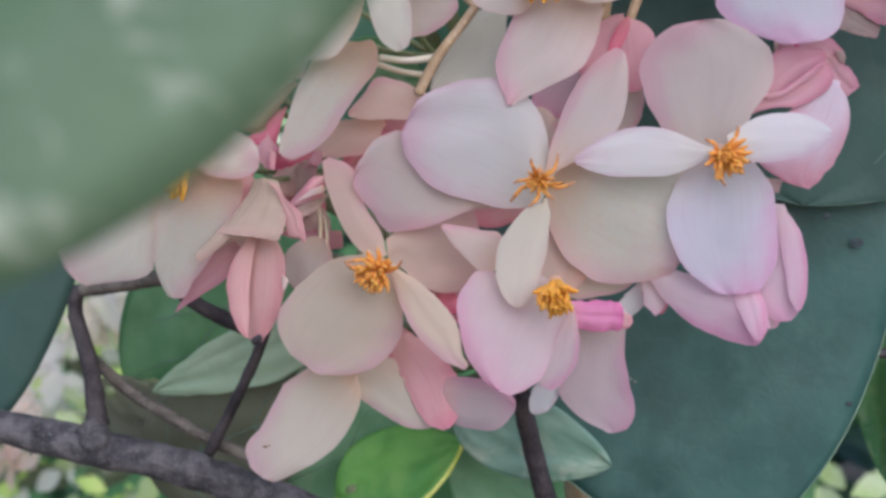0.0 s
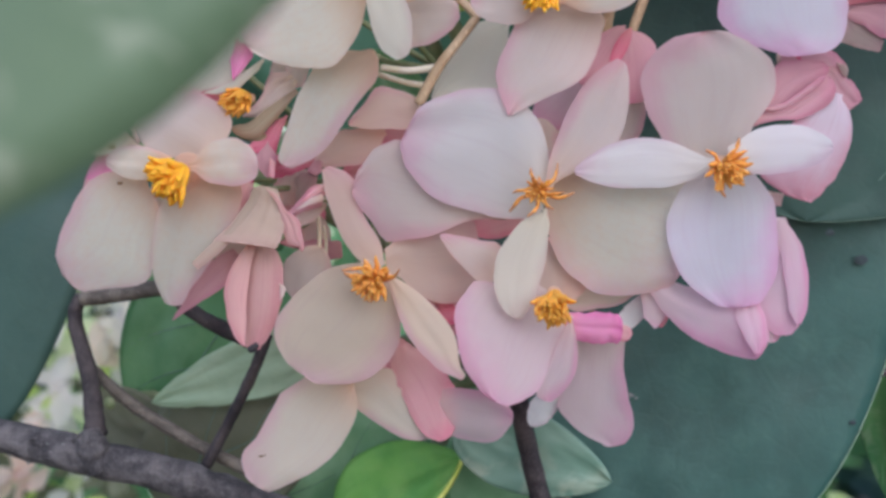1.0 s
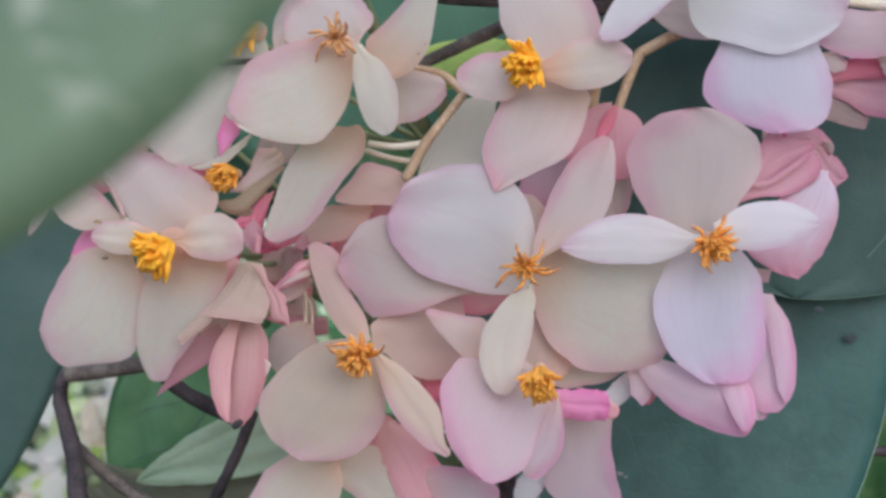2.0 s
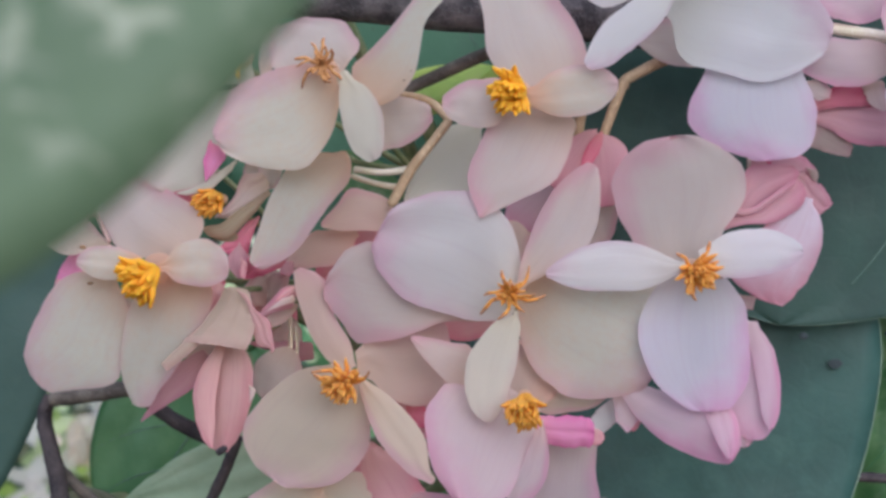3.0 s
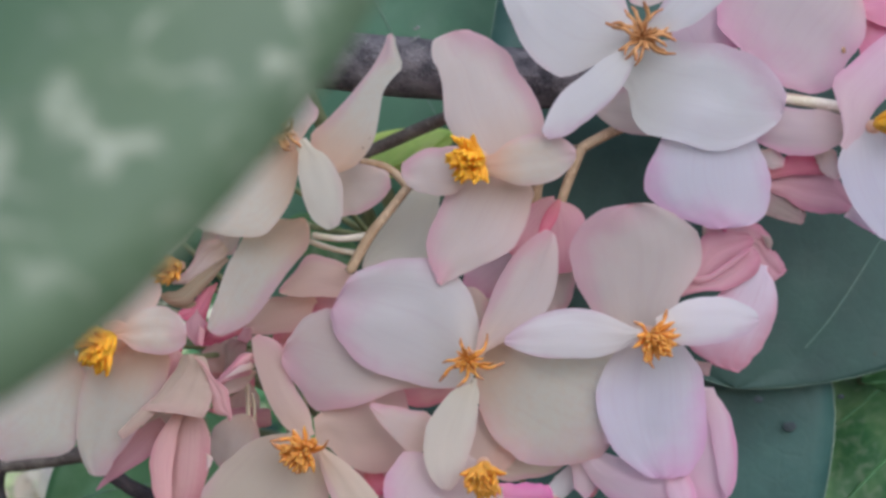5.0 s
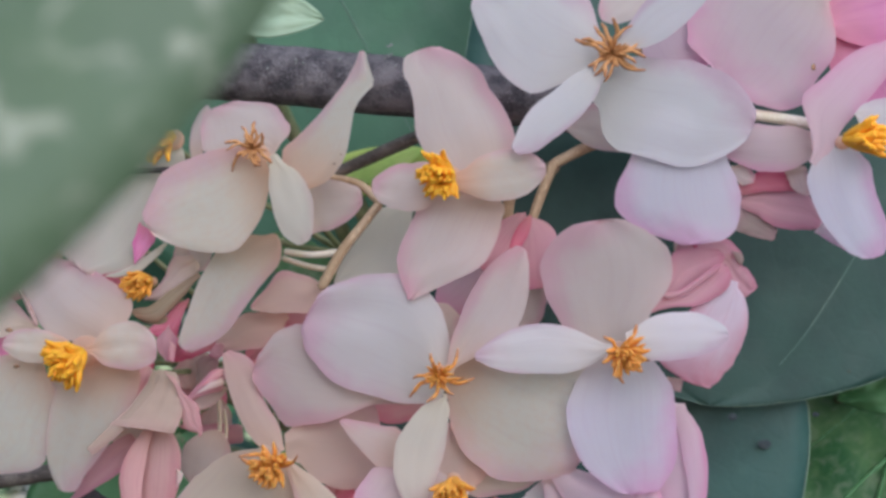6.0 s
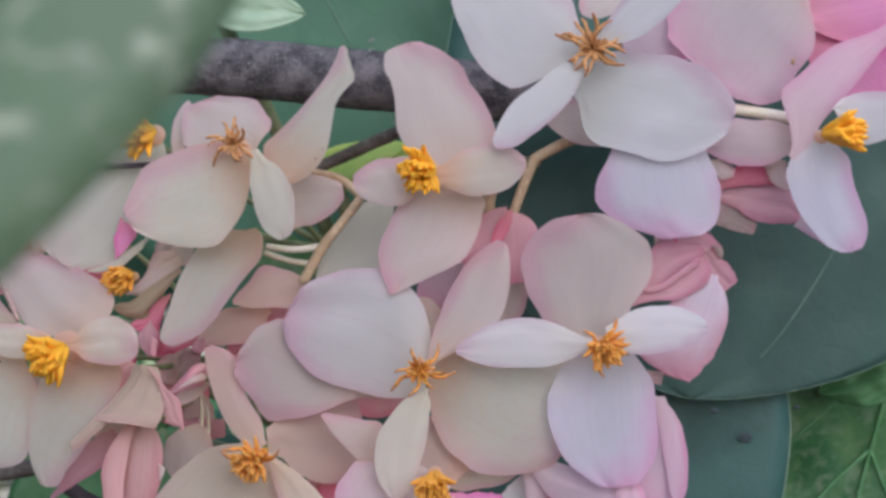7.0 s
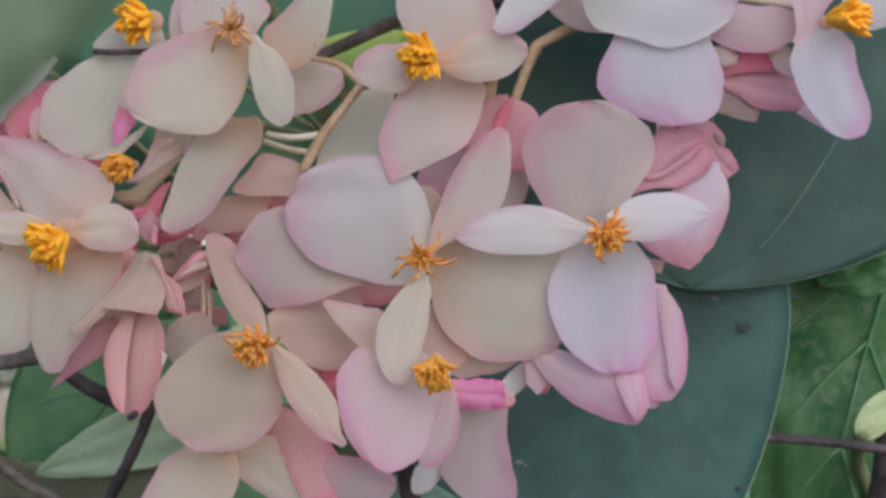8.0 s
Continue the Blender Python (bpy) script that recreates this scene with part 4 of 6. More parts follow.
stick("stem", [(-0.0197, 0.0100, 0.0326), (-0.0150, 0.0080, 0.0313), (-0.0119, 0.0070, 0.0288), (-0.0109, 0.0070, 0.0276)], [0.0006, 0.0007, 0.0008, 0.0009], "stalk", "", "", 0.06, parent=stalk)
stick("stem", [(-0.0112, 0.0070, 0.0276), (-0.0142, 0.0070, 0.0237), (-0.0176, 0.0070, 0.0193), (-0.0209, 0.0070, 0.0133)], [0.0008, 0.0008, 0.0009, 0.0009], "stalk", "", "", 0.06, parent=stalk)
stick("stem", [(-0.0176, 0.0100, 0.0197), (-0.0227, 0.0100, 0.0191), (-0.0277, 0.0120, 0.0198)], [0.0007, 0.0006, 0.0006], "stalk_pale", "", "", 0.06, parent=stalk)
stick("stem", [(-0.0192, 0.0160, 0.0168), (-0.0241, 0.0150, 0.0175), (-0.0285, 0.0150, 0.0189)], [0.0006, 0.0005, 0.0005], "stalk_pale", "", "", 0.06, parent=stalk)
stick("stem", [(-0.0188, 0.0300, 0.0209), (-0.0113, 0.0750, 0.0346), (0.0060, 0.1010, 0.0700)], [0.0010, 0.0012, 0.0018], "stalk", "", "", 0.06, parent=stalk)
stick("stem", [(0.0202, 0.0300, 0.0369), (0.0121, 0.0750, 0.0459), (0.0060, 0.1010, 0.0700)], [0.0010, 0.0012, 0.0018], "stalk", "", "", 0.06, parent=stalk)
stick("stem", [(0.0473, 0.0300, 0.0413), (0.0284, 0.0750, 0.0489), (0.0060, 0.1010, 0.0700)], [0.0010, 0.0012, 0.0018], "stalk", "", "", 0.06, parent=stalk)
stick("stem", [(-0.0321, 0.0340, -0.0001), (-0.0193, 0.0750, 0.0199), (0.0060, 0.1010, 0.0700)], [0.0010, 0.0012, 0.0018], "stalk", "", "", 0.06, parent=stalk)
stick("stem", [(0.0071, 0.0340, -0.0053), (0.0043, 0.0750, 0.0163), (0.0060, 0.1010, 0.0700)], [0.0010, 0.0012, 0.0018], "stalk", "", "", 0.06, parent=stalk)
stalk_r = thing("flower_stalk", (0.0181, 0.0080, 0.0349), "forked ochre flower stalk", "stalk")
stick("stem", [(0.0335, 0.0140, 0.0413), (0.0253, 0.0120, 0.0385), (0.0188, 0.0100, 0.0350)], [0.0010, 0.0010, 0.0009], "stalk", "", "", 0.06, parent=stalk_r)
stick("stem", [(0.0188, 0.0100, 0.0352), (0.0168, 0.0100, 0.0302), (0.0148, 0.0100, 0.0245)], [0.0009, 0.0009, 0.0008], "stalk", "", "", 0.06, parent=stalk_r)
stick("stem", [(0.0114, 0.0100, 0.0302), (0.0111, 0.0110, 0.0284), (0.0107, 0.0120, 0.0250)], [0.0011, 0.0010, 0.0010], "stalk", "", "", 0.06, parent=stalk_r)
stalk_f = thing("flower_stalk", (0.0529, 0.0060, 0.0429), "pale green flower stalk", "stalk")
stick("stem", [(0.0437, 0.0090, 0.0445), (0.0533, 0.0080, 0.0433), (0.0625, 0.0060, 0.0414)], [0.0010, 0.0010, 0.0010], "stalk_pale", "", "", 0.06, parent=stalk_f)

# ---- open flowers ----
flower_c = thing("begonia_flower", (-0.0009, 0.0000, -0.0019), "pale pink begonia flower with two broad and two narrow petals", "flower", "flowers of the cluster")
stick("pedicel", [(-0.0009, 0.0030, -0.0019), (0.0007, 0.0140, -0.0026), (0.0071, 0.0340, -0.0053)], [0.0006, 0.0005, 0.0006], "stalk_green", "", "", 0.06, parent=flower_c)
tepal(flower_c, (0.0004, 0.0000, -0.0034), (-0.0230, -0.0020, 0.0070), 0.0209, "pearl", "oval", 0.12, 0.06, sides=((0.13, 0.17, 0.21, 0.24, 0.26, 0.26, 0.23, 0.18, 0.14, 0.07), (0.20, 0.33, 0.45, 0.52, 0.55, 0.52, 0.46, 0.38, 0.32, 0.25)))
tepal(flower_c, (-0.0007, 0.0030, 0.0003), (0.0217, 0.0000, -0.0163), 0.0266, "milk", "oval", 0.14, 0.06, sides=((0.12, 0.28, 0.39, 0.49, 0.57, 0.61, 0.62, 0.55, 0.45, 0.35), (0.07, 0.10, 0.23, 0.31, 0.34, 0.33, 0.29, 0.21, 0.14, 0.07)))
tepal(flower_c, (-0.0004, -0.0040, -0.0041), (-0.0043, -0.0080, -0.0216), 0.0078, "ivory", "oval", 0.16, 0.1, crease=0.03, sides=((0.07, 0.11, 0.12, 0.14, 0.15, 0.14, 0.13, 0.11, 0.09, 0.06), (-0.02, 0.11, 0.18, 0.24, 0.28, 0.28, 0.25, 0.20, 0.15, 0.09)))
tepal(flower_c, (0.0011, -0.0020, -0.0008), (0.0130, 0.0020, 0.0201), 0.0091, "blush", "oval", 0.14, 0.05, crease=0.05, sides=((0.05, 0.08, 0.11, 0.13, 0.15, 0.15, 0.14, 0.11, 0.08, 0.05), (0.02, 0.07, 0.13, 0.19, 0.24, 0.23, 0.19, 0.14, 0.10, 0.06)))
stamens(flower_c, (-0.0007, -0.0040, -0.0014), "amber", 26, 0.0040, 1.1, (-0.05, -0.15), 11, 11, 1.2)
flower_r = thing("begonia_flower", (0.0287, -0.0040, 0.0026), "lilac-white begonia flower with a tuft of orange stamens", "flower", "flowers of the cluster")
stick("pedicel", [(0.0290, -0.0010, 0.0026), (0.0246, 0.0100, 0.0010), (0.0071, 0.0340, -0.0053)], [0.0006, 0.0005, 0.0006], "stalk_green", "", "", 0.06, parent=flower_r)
tepal(flower_r, (0.0290, 0.0010, -0.0009), (0.0266, 0.0000, 0.0245), 0.0218, "blush", "oval", 0.14, 0.06, sides=((0.14, 0.22, 0.30, 0.36, 0.42, 0.44, 0.44, 0.38, 0.32, 0.24), (0.13, 0.16, 0.18, 0.24, 0.36, 0.41, 0.40, 0.33, 0.24, 0.15)))
tepal(flower_r, (0.0300, 0.0000, 0.0020), (0.0306, -0.0048, -0.0200), 0.0178, "lilac", "oval", 0.14, 0.05, sides=((0.21, 0.26, 0.32, 0.34, 0.34, 0.33, 0.31, 0.28, 0.23, 0.19), (0.27, 0.34, 0.40, 0.44, 0.45, 0.42, 0.37, 0.29, 0.21, 0.14)))
tepal(flower_r, (0.0276, -0.0030, 0.0028), (0.0051, -0.0040, 0.0016), 0.0081, "white", "oval", 0.14, 0.06, sides=((0.02, 0.08, 0.12, 0.14, 0.14, 0.14, 0.12, 0.09, 0.06, 0.03), (0.05, 0.09, 0.15, 0.20, 0.22, 0.21, 0.18, 0.13, 0.09, 0.05)))
tepal(flower_r, (0.0294, -0.0060, 0.0035), (0.0453, -0.0080, 0.0052), 0.0078, "white", "oval", 0.14, 0.06, sides=((0.15, 0.19, 0.25, 0.28, 0.29, 0.28, 0.25, 0.19, 0.15, 0.10), (0.11, 0.13, 0.17, 0.19, 0.19, 0.18, 0.16, 0.13, 0.09, 0.05)))
stamens(flower_r, (0.0285, -0.0060, 0.0025), "amber", 46, 0.0043, 0.95, (0.4, -0.4), 12, 5, 1.3)
flower_t = thing("begonia_flower", (-0.0007, -0.0020, 0.0310), "pale pink begonia flower with a full yellow tuft", "flower", "flowers of the cluster")
stick("pedicel", [(-0.0008, 0.0010, 0.0314), (0.0034, 0.0120, 0.0325), (0.0202, 0.0300, 0.0369)], [0.0006, 0.0005, 0.0006], "stalk_green", "", "", 0.06, parent=flower_t)
tepal(flower_t, (0.0033, 0.0000, 0.0292), (-0.0032, 0.0020, 0.0538), 0.0149, "blush", "oval", 0.14, 0.06, sides=((0.07, 0.11, 0.15, 0.20, 0.20, 0.18, 0.17, 0.19, 0.18, 0.16), (0.23, 0.34, 0.40, 0.41, 0.38, 0.33, 0.31, 0.24, 0.18, 0.11)))
tepal(flower_t, (0.0020, 0.0000, 0.0306), (-0.0056, -0.0020, 0.0110), 0.0139, "blush", "oval", 0.14, 0.06, sides=((0.43, 0.44, 0.46, 0.46, 0.44, 0.36, 0.25, 0.16, 0.09, 0.04), (-0.04, 0.12, 0.19, 0.21, 0.21, 0.22, 0.20, 0.14, 0.08, 0.03)))
tepal(flower_t, (-0.0008, -0.0020, 0.0300), (-0.0119, -0.0020, 0.0294), 0.0080, "blush", "oval", 0.12, 0.05, sides=((0.22, 0.28, 0.36, 0.38, 0.38, 0.35, 0.31, 0.25, 0.20, 0.11), (0.26, 0.33, 0.35, 0.34, 0.34, 0.32, 0.28, 0.22, 0.17, 0.13)))
tepal(flower_t, (0.0019, -0.0040, 0.0305), (0.0164, -0.0060, 0.0323), 0.0081, "milk", "oval", 0.14, 0.06, sides=((0.09, 0.11, 0.19, 0.24, 0.26, 0.25, 0.23, 0.19, 0.14, 0.08), (0.14, 0.18, 0.24, 0.29, 0.30, 0.30, 0.27, 0.21, 0.16, 0.10)))
stamens(flower_t, (0.0008, -0.0040, 0.0316), "yolk", 60, 0.0049, 1.05, (-0.8, -0.4), 13, 0, 1.5)
flower_tl = thing("begonia_flower", (-0.0318, -0.0020, 0.0361), "cream begonia flower with brown withering stamens", "flower", "flowers of the cluster")
stick("pedicel", [(-0.0322, 0.0010, 0.0365), (-0.0295, 0.0120, 0.0334), (-0.0188, 0.0300, 0.0209)], [0.0006, 0.0005, 0.0006], "stalk_green", "", "", 0.06, parent=flower_tl)
tepal(flower_tl, (-0.0323, 0.0030, 0.0343), (-0.0358, 0.0050, 0.0451), 0.0137, "blush", "oval", 0.1, 0.04, sides=((-0.17, -0.21, 0.19, 0.62, 0.65, 0.63, 0.60, 0.56, 0.54, 0.53), (0.38, 0.47, 0.62, 0.66, 0.62, 0.60, 0.55, 0.37, 0.20, 0.08)))
tepal(flower_tl, (-0.0275, 0.0000, 0.0325), (-0.0138, 0.0020, 0.0532), 0.0103, "milk", "oval", 0.1, 0.04, sides=((0.01, 0.06, 0.03, 0.01, -0.01, -0.02, -0.02, -0.01, 0.00, 0.02), (0.27, 0.31, 0.32, 0.30, 0.24, 0.18, 0.18, 0.19, 0.11, 0.05)))
tepal(flower_tl, (-0.0286, -0.0020, 0.0347), (-0.0493, -0.0030, 0.0238), 0.0168, "milk", "oval", 0.14, 0.06, sides=((0.11, 0.22, 0.35, 0.43, 0.48, 0.44, 0.37, 0.29, 0.22, 0.15), (0.07, 0.13, 0.19, 0.22, 0.24, 0.26, 0.24, 0.16, 0.11, 0.07)))
tepal(flower_tl, (-0.0286, -0.0050, 0.0340), (-0.0225, -0.0070, 0.0198), 0.0063, "ivory", "oval", 0.14, 0.06, sides=((0.11, 0.13, 0.21, 0.25, 0.26, 0.25, 0.21, 0.17, 0.13, 0.09), (0.04, 0.04, 0.09, 0.14, 0.16, 0.18, 0.18, 0.16, 0.12, 0.08)))
stamens(flower_tl, (-0.0313, -0.0040, 0.0356), "rust", 16, 0.0036, 1.1, (0, 0), 14, 13, 1.2)
flower_tr = thing("begonia_flower", (0.0276, -0.0040, 0.0515), "white begonia flower with loose brown stamens", "flower", "flowers of the cluster")
stick("pedicel", [(0.0279, -0.0010, 0.0522), (0.0318, 0.0100, 0.0500), (0.0473, 0.0300, 0.0413)], [0.0006, 0.0005, 0.0006], "stalk_green", "", "", 0.06, parent=flower_tr)
tepal(flower_tr, (0.0272, -0.0020, 0.0516), (0.0048, -0.0030, 0.0614), 0.0198, "pearl", "oval", 0.14, 0.06, sides=((0.12, 0.19, 0.33, 0.45, 0.44, 0.39, 0.32, 0.23, 0.16, 0.10), (0.07, 0.13, 0.27, 0.36, 0.38, 0.39, 0.38, 0.33, 0.27, 0.21)))
tepal(flower_tr, (0.0264, -0.0010, 0.0490), (0.0512, -0.0010, 0.0401), 0.0178, "white", "oval", 0.12, 0.05, sides=((0.12, 0.15, 0.19, 0.22, 0.26, 0.26, 0.24, 0.20, 0.16, 0.11), (0.24, 0.38, 0.44, 0.43, 0.42, 0.41, 0.36, 0.28, 0.21, 0.13)))
tepal(flower_tr, (0.0266, -0.0060, 0.0498), (0.0115, -0.0080, 0.0346), 0.0063, "white", "oval", 0.14, 0.05, sides=((0.06, 0.07, 0.12, 0.15, 0.16, 0.15, 0.13, 0.12, 0.09, 0.05), (0.05, 0.06, 0.10, 0.12, 0.13, 0.15, 0.14, 0.11, 0.08, 0.06)))
tepal(flower_tr, (0.0277, -0.0060, 0.0508), (0.0425, -0.0080, 0.0602), 0.0068, "white", "oval", 0.14, 0.05, sides=((0.09, 0.11, 0.16, 0.22, 0.26, 0.26, 0.20, 0.14, 0.10, 0.06), (0.02, 0.03, 0.09, 0.12, 0.13, 0.12, 0.10, 0.07, 0.05, 0.03)))
stamens(flower_tr, (0.0273, -0.0060, 0.0511), "rust", 18, 0.0042, 1.1, (0, 0), 15, 17, 1.1)
flower_fr = thing("begonia_flower", (0.0674, -0.0040, 0.0378), "pink begonia flower half turned away with a yellow tuft", "flower", "flowers of the cluster")
stick("pedicel", [(0.0683, -0.0010, 0.0383), (0.0641, 0.0100, 0.0389), (0.0473, 0.0300, 0.0413)], [0.0006, 0.0005, 0.0006], "stalk_green", "", "", 0.06, parent=flower_fr)
tepal(flower_fr, (0.0617, -0.0020, 0.0325), (0.0819, 0.0020, 0.0591), 0.0076, "rose", "oval", 0.14, 0.05, sides=((0.08, 0.15, 0.28, 0.26, 0.24, 0.20, 0.12, 0.07, 0.05, 0.05), (-0.01, -0.01, -0.03, -0.02, -0.01, -0.00, 0.00, 0.02, 0.03, 0.01)))
tepal(flower_fr, (0.0637, -0.0010, 0.0370), (0.0680, -0.0090, 0.0178), 0.0102, "lilac", "oval", 0.16, 0.06, sides=((0.16, 0.20, 0.24, 0.22, 0.20, 0.20, 0.20, 0.18, 0.15, 0.11), (0.15, 0.19, 0.26, 0.28, 0.28, 0.26, 0.22, 0.18, 0.15, 0.09)))
tepal(flower_fr, (0.0663, -0.0040, 0.0393), (0.0828, -0.0020, 0.0407), 0.0081, "white", "oval", 0.14, 0.05, sides=((0.13, 0.21, 0.25, 0.27, 0.27, 0.26, 0.24, 0.20, 0.17, 0.15), (-0.12, 0.08, 0.24, 0.25, 0.23, 0.20, 0.17, 0.13, 0.09, 0.04)))
tepal(flower_fr, (0.0626, 0.0020, 0.0369), (0.0465, 0.0030, 0.0364), 0.0079, "pink", "oval", 0.14, 0.05, sides=((0.12, 0.15, 0.21, 0.24, 0.24, 0.23, 0.18, 0.13, 0.09, 0.05), (0.15, 0.19, 0.23, 0.24, 0.25, 0.27, 0.25, 0.19, 0.14, 0.09)))
stamens(flower_fr, (0.0655, -0.0050, 0.0371), "yolk", 26, 0.0058, 0.6, (0.9, 0.0), 16, 0, 1.5, 0.0012)
flower_ur = thing("begonia_flower", (0.0662, 0.0060, 0.0583), "deep pink begonia flower behind another", "flower", "flowers of the cluster")
stick("pedicel", [(0.0670, 0.0090, 0.0590), (0.0631, 0.0200, 0.0555), (0.0473, 0.0300, 0.0413)], [0.0006, 0.0005, 0.0006], "stalk_green", "", "", 0.06, parent=flower_ur)
tepal(flower_ur, (0.0674, 0.0080, 0.0658), (0.0505, 0.0050, 0.0465), 0.0236, "pink", "oval", 0.1, 0.05, sides=((0.03, 0.04, 0.18, 0.28, 0.30, 0.32, 0.35, 0.31, 0.25, 0.15), (0.26, 0.32, 0.49, 0.61, 0.66, 0.66, 0.64, 0.59, 0.52, 0.49)))
tepal(flower_ur, (0.0653, 0.0080, 0.0598), (0.0871, 0.0080, 0.0669), 0.0163, "magenta", "round", 0.14, 0.05)
tepal(flower_ur, (0.0678, 0.0100, 0.0573), (0.0813, 0.0100, 0.0443), 0.0145, "magenta", "oval", 0.14, 0.05)
tepal(flower_ur, (0.0676, 0.0090, 0.0650), (0.0620, 0.0090, 0.0832), 0.0173, "rose", "round", 0.14, 0.05)
flower_u = thing("begonia_flower", (0.0315, 0.0080, 0.0666), "pale begonia petals peeping out behind a flower", "flower", "flowers of the cluster")
stick("pedicel", [(0.0318, 0.0110, 0.0674), (0.0349, 0.0220, 0.0622), (0.0473, 0.0300, 0.0413)], [0.0006, 0.0005, 0.0006], "stalk_green", "", "", 0.06, parent=flower_u)
tepal(flower_u, (0.0369, 0.0080, 0.0686), (0.0268, 0.0060, 0.0595), 0.0076, "blush", "oval", 0.12, 0.05)
tepal(flower_u, (0.0368, 0.0080, 0.0626), (0.0431, 0.0080, 0.0497), 0.0125, "rose", "oval", 0.12, 0.05)
flower_m = thing("begonia_flower", (0.0397, 0.0060, 0.0386), "lilac-pink begonia flower seen from behind", "flower", "flowers of the cluster")
stick("pedicel", [(0.0402, 0.0090, 0.0390), (0.0416, 0.0200, 0.0395), (0.0473, 0.0300, 0.0413)], [0.0006, 0.0005, 0.0006], "stalk_green", "", "", 0.06, parent=flower_m)
tepal(flower_m, (0.0392, 0.0016, 0.0423), (0.0405, 0.0000, 0.0204), 0.0219, "lilac", "oval", 0.12, 0.06, sides=((0.04, 0.05, 0.29, 0.34, 0.39, 0.41, 0.41, 0.38, 0.35, 0.28), (0.25, 0.31, 0.35, 0.43, 0.50, 0.53, 0.48, 0.36, 0.24, 0.10)))
tepal(flower_m, (0.0347, 0.0080, 0.0394), (0.0205, 0.0070, 0.0412), 0.0081, "blush", "oval", 0.14, 0.05, sides=((0.13, 0.17, 0.21, 0.22, 0.23, 0.21, 0.17, 0.12, 0.08, 0.04), (0.14, 0.18, 0.26, 0.32, 0.35, 0.34, 0.29, 0.22, 0.16, 0.10)))
flower_w = thing("begonia_flower", (-0.0608, -0.0020, 0.0007), "creamy begonia flower with a full yellow tuft", "flower", "flowers of the cluster")
stick("pedicel", [(-0.0616, 0.0010, 0.0007), (-0.0557, 0.0120, 0.0006), (-0.0321, 0.0340, -0.0001)], [0.0006, 0.0005, 0.0006], "stalk_green", "", "", 0.06, parent=flower_w)
tepal(flower_w, (-0.0601, 0.0010, 0.0019), (-0.0720, 0.0040, 0.0187), 0.0130, "blush", "oval", 0.1, 0.05, sides=((-0.08, 0.00, 0.09, 0.15, 0.15, 0.15, 0.16, 0.16, 0.14, 0.09), (0.51, 0.56, 0.56, 0.51, 0.45, 0.37, 0.27, 0.18, 0.11, 0.05)))
tepal(flower_w, (-0.0675, 0.0050, 0.0045), (-0.0825, 0.0050, 0.0114), 0.0075, "cream", "oval", 0.12, 0.05, sides=((-0.02, -0.03, 0.01, 0.16, 0.22, 0.22, 0.19, 0.14, 0.10, 0.07), (0.07, 0.09, 0.13, 0.19, 0.23, 0.24, 0.23, 0.19, 0.15, 0.10)))
tepal(flower_w, (-0.0612, -0.0020, 0.0028), (-0.0716, -0.0040, 0.0032), 0.0058, "milk", "oval", 0.12, 0.06, crease=0.04, sides=((0.09, 0.19, 0.24, 0.25, 0.25, 0.24, 0.21, 0.16, 0.11, 0.07), (0.14, 0.18, 0.22, 0.26, 0.28, 0.27, 0.26, 0.22, 0.17, 0.10)))
tepal(flower_w, (-0.0584, -0.0040, 0.0018), (-0.0462, -0.0060, 0.0027), 0.0076, "milk", "oval", 0.14, 0.06, crease=0.03, sides=((0.09, 0.11, 0.24, 0.34, 0.38, 0.39, 0.37, 0.30, 0.25, 0.16), (0.01, 0.01, 0.13, 0.19, 0.22, 0.25, 0.25, 0.22, 0.19, 0.14)))
tepal(flower_w, (-0.0626, 0.0000, 0.0019), (-0.0779, -0.0010, -0.0178), 0.0158, "milk", "oval", 0.14, 0.06, sides=((-0.04, -0.06, 0.14, 0.21, 0.27, 0.36, 0.30, 0.19, 0.12, 0.07), (0.11, 0.16, 0.30, 0.37, 0.375, 0.36, 0.33, 0.28, 0.24, 0.16)))
tepal(flower_w, (-0.0584, -0.0010, 0.0014), (-0.0616, -0.0020, -0.0205), 0.0126, "milk", "oval", 0.14, 0.06, sides=((0.40, 0.41, 0.40, 0.38, 0.33, 0.25, 0.19, 0.13, 0.11, 0.09), (-0.03, 0.11, 0.17, 0.20, 0.20, 0.20, 0.18, 0.14, 0.10, 0.06)))
tepal(flower_w, (-0.0598, 0.0022, 0.0040), (-0.0640, 0.0026, -0.0080), 0.0080, "milk", "oval", 0.1, 0.02)
stamens(flower_w, (-0.0588, -0.0040, 0.0019), "yolk", 60, 0.0054, 1.1, (-0.9, -0.6), 17, 0, 1.5, 0.0030)
stick("pedicel", [(-0.0720, 0.0020, 0.0143), (-0.0696, 0.0010, 0.0110), (-0.0675, 0.0010, 0.0066)], [0.0004, 0.0004, 0.0004], "stalk_dusk", "", "", 0.1, parent=flower_w)
flower_l = thing("begonia_flower", (-0.0273, -0.0040, -0.0155), "cream begonia flower with an orange tuft", "flower", "flowers of the cluster")
stick("pedicel", [(-0.0277, -0.0010, -0.0157), (-0.0286, 0.0100, -0.0126), (-0.0321, 0.0340, -0.0001)], [0.0006, 0.0005, 0.0006], "stalk_green", "", "", 0.06, parent=flower_l)
tepal(flower_l, (-0.0262, -0.0040, -0.0140), (-0.0379, -0.0050, -0.0324), 0.0193, "custard", "oval", 0.12, 0.06, sides=((0.10, 0.21, 0.32, 0.40, 0.42, 0.40, 0.36, 0.27, 0.18, 0.09), (0.15, 0.25, 0.34, 0.40, 0.445, 0.465, 0.455, 0.41, 0.345, 0.25)))
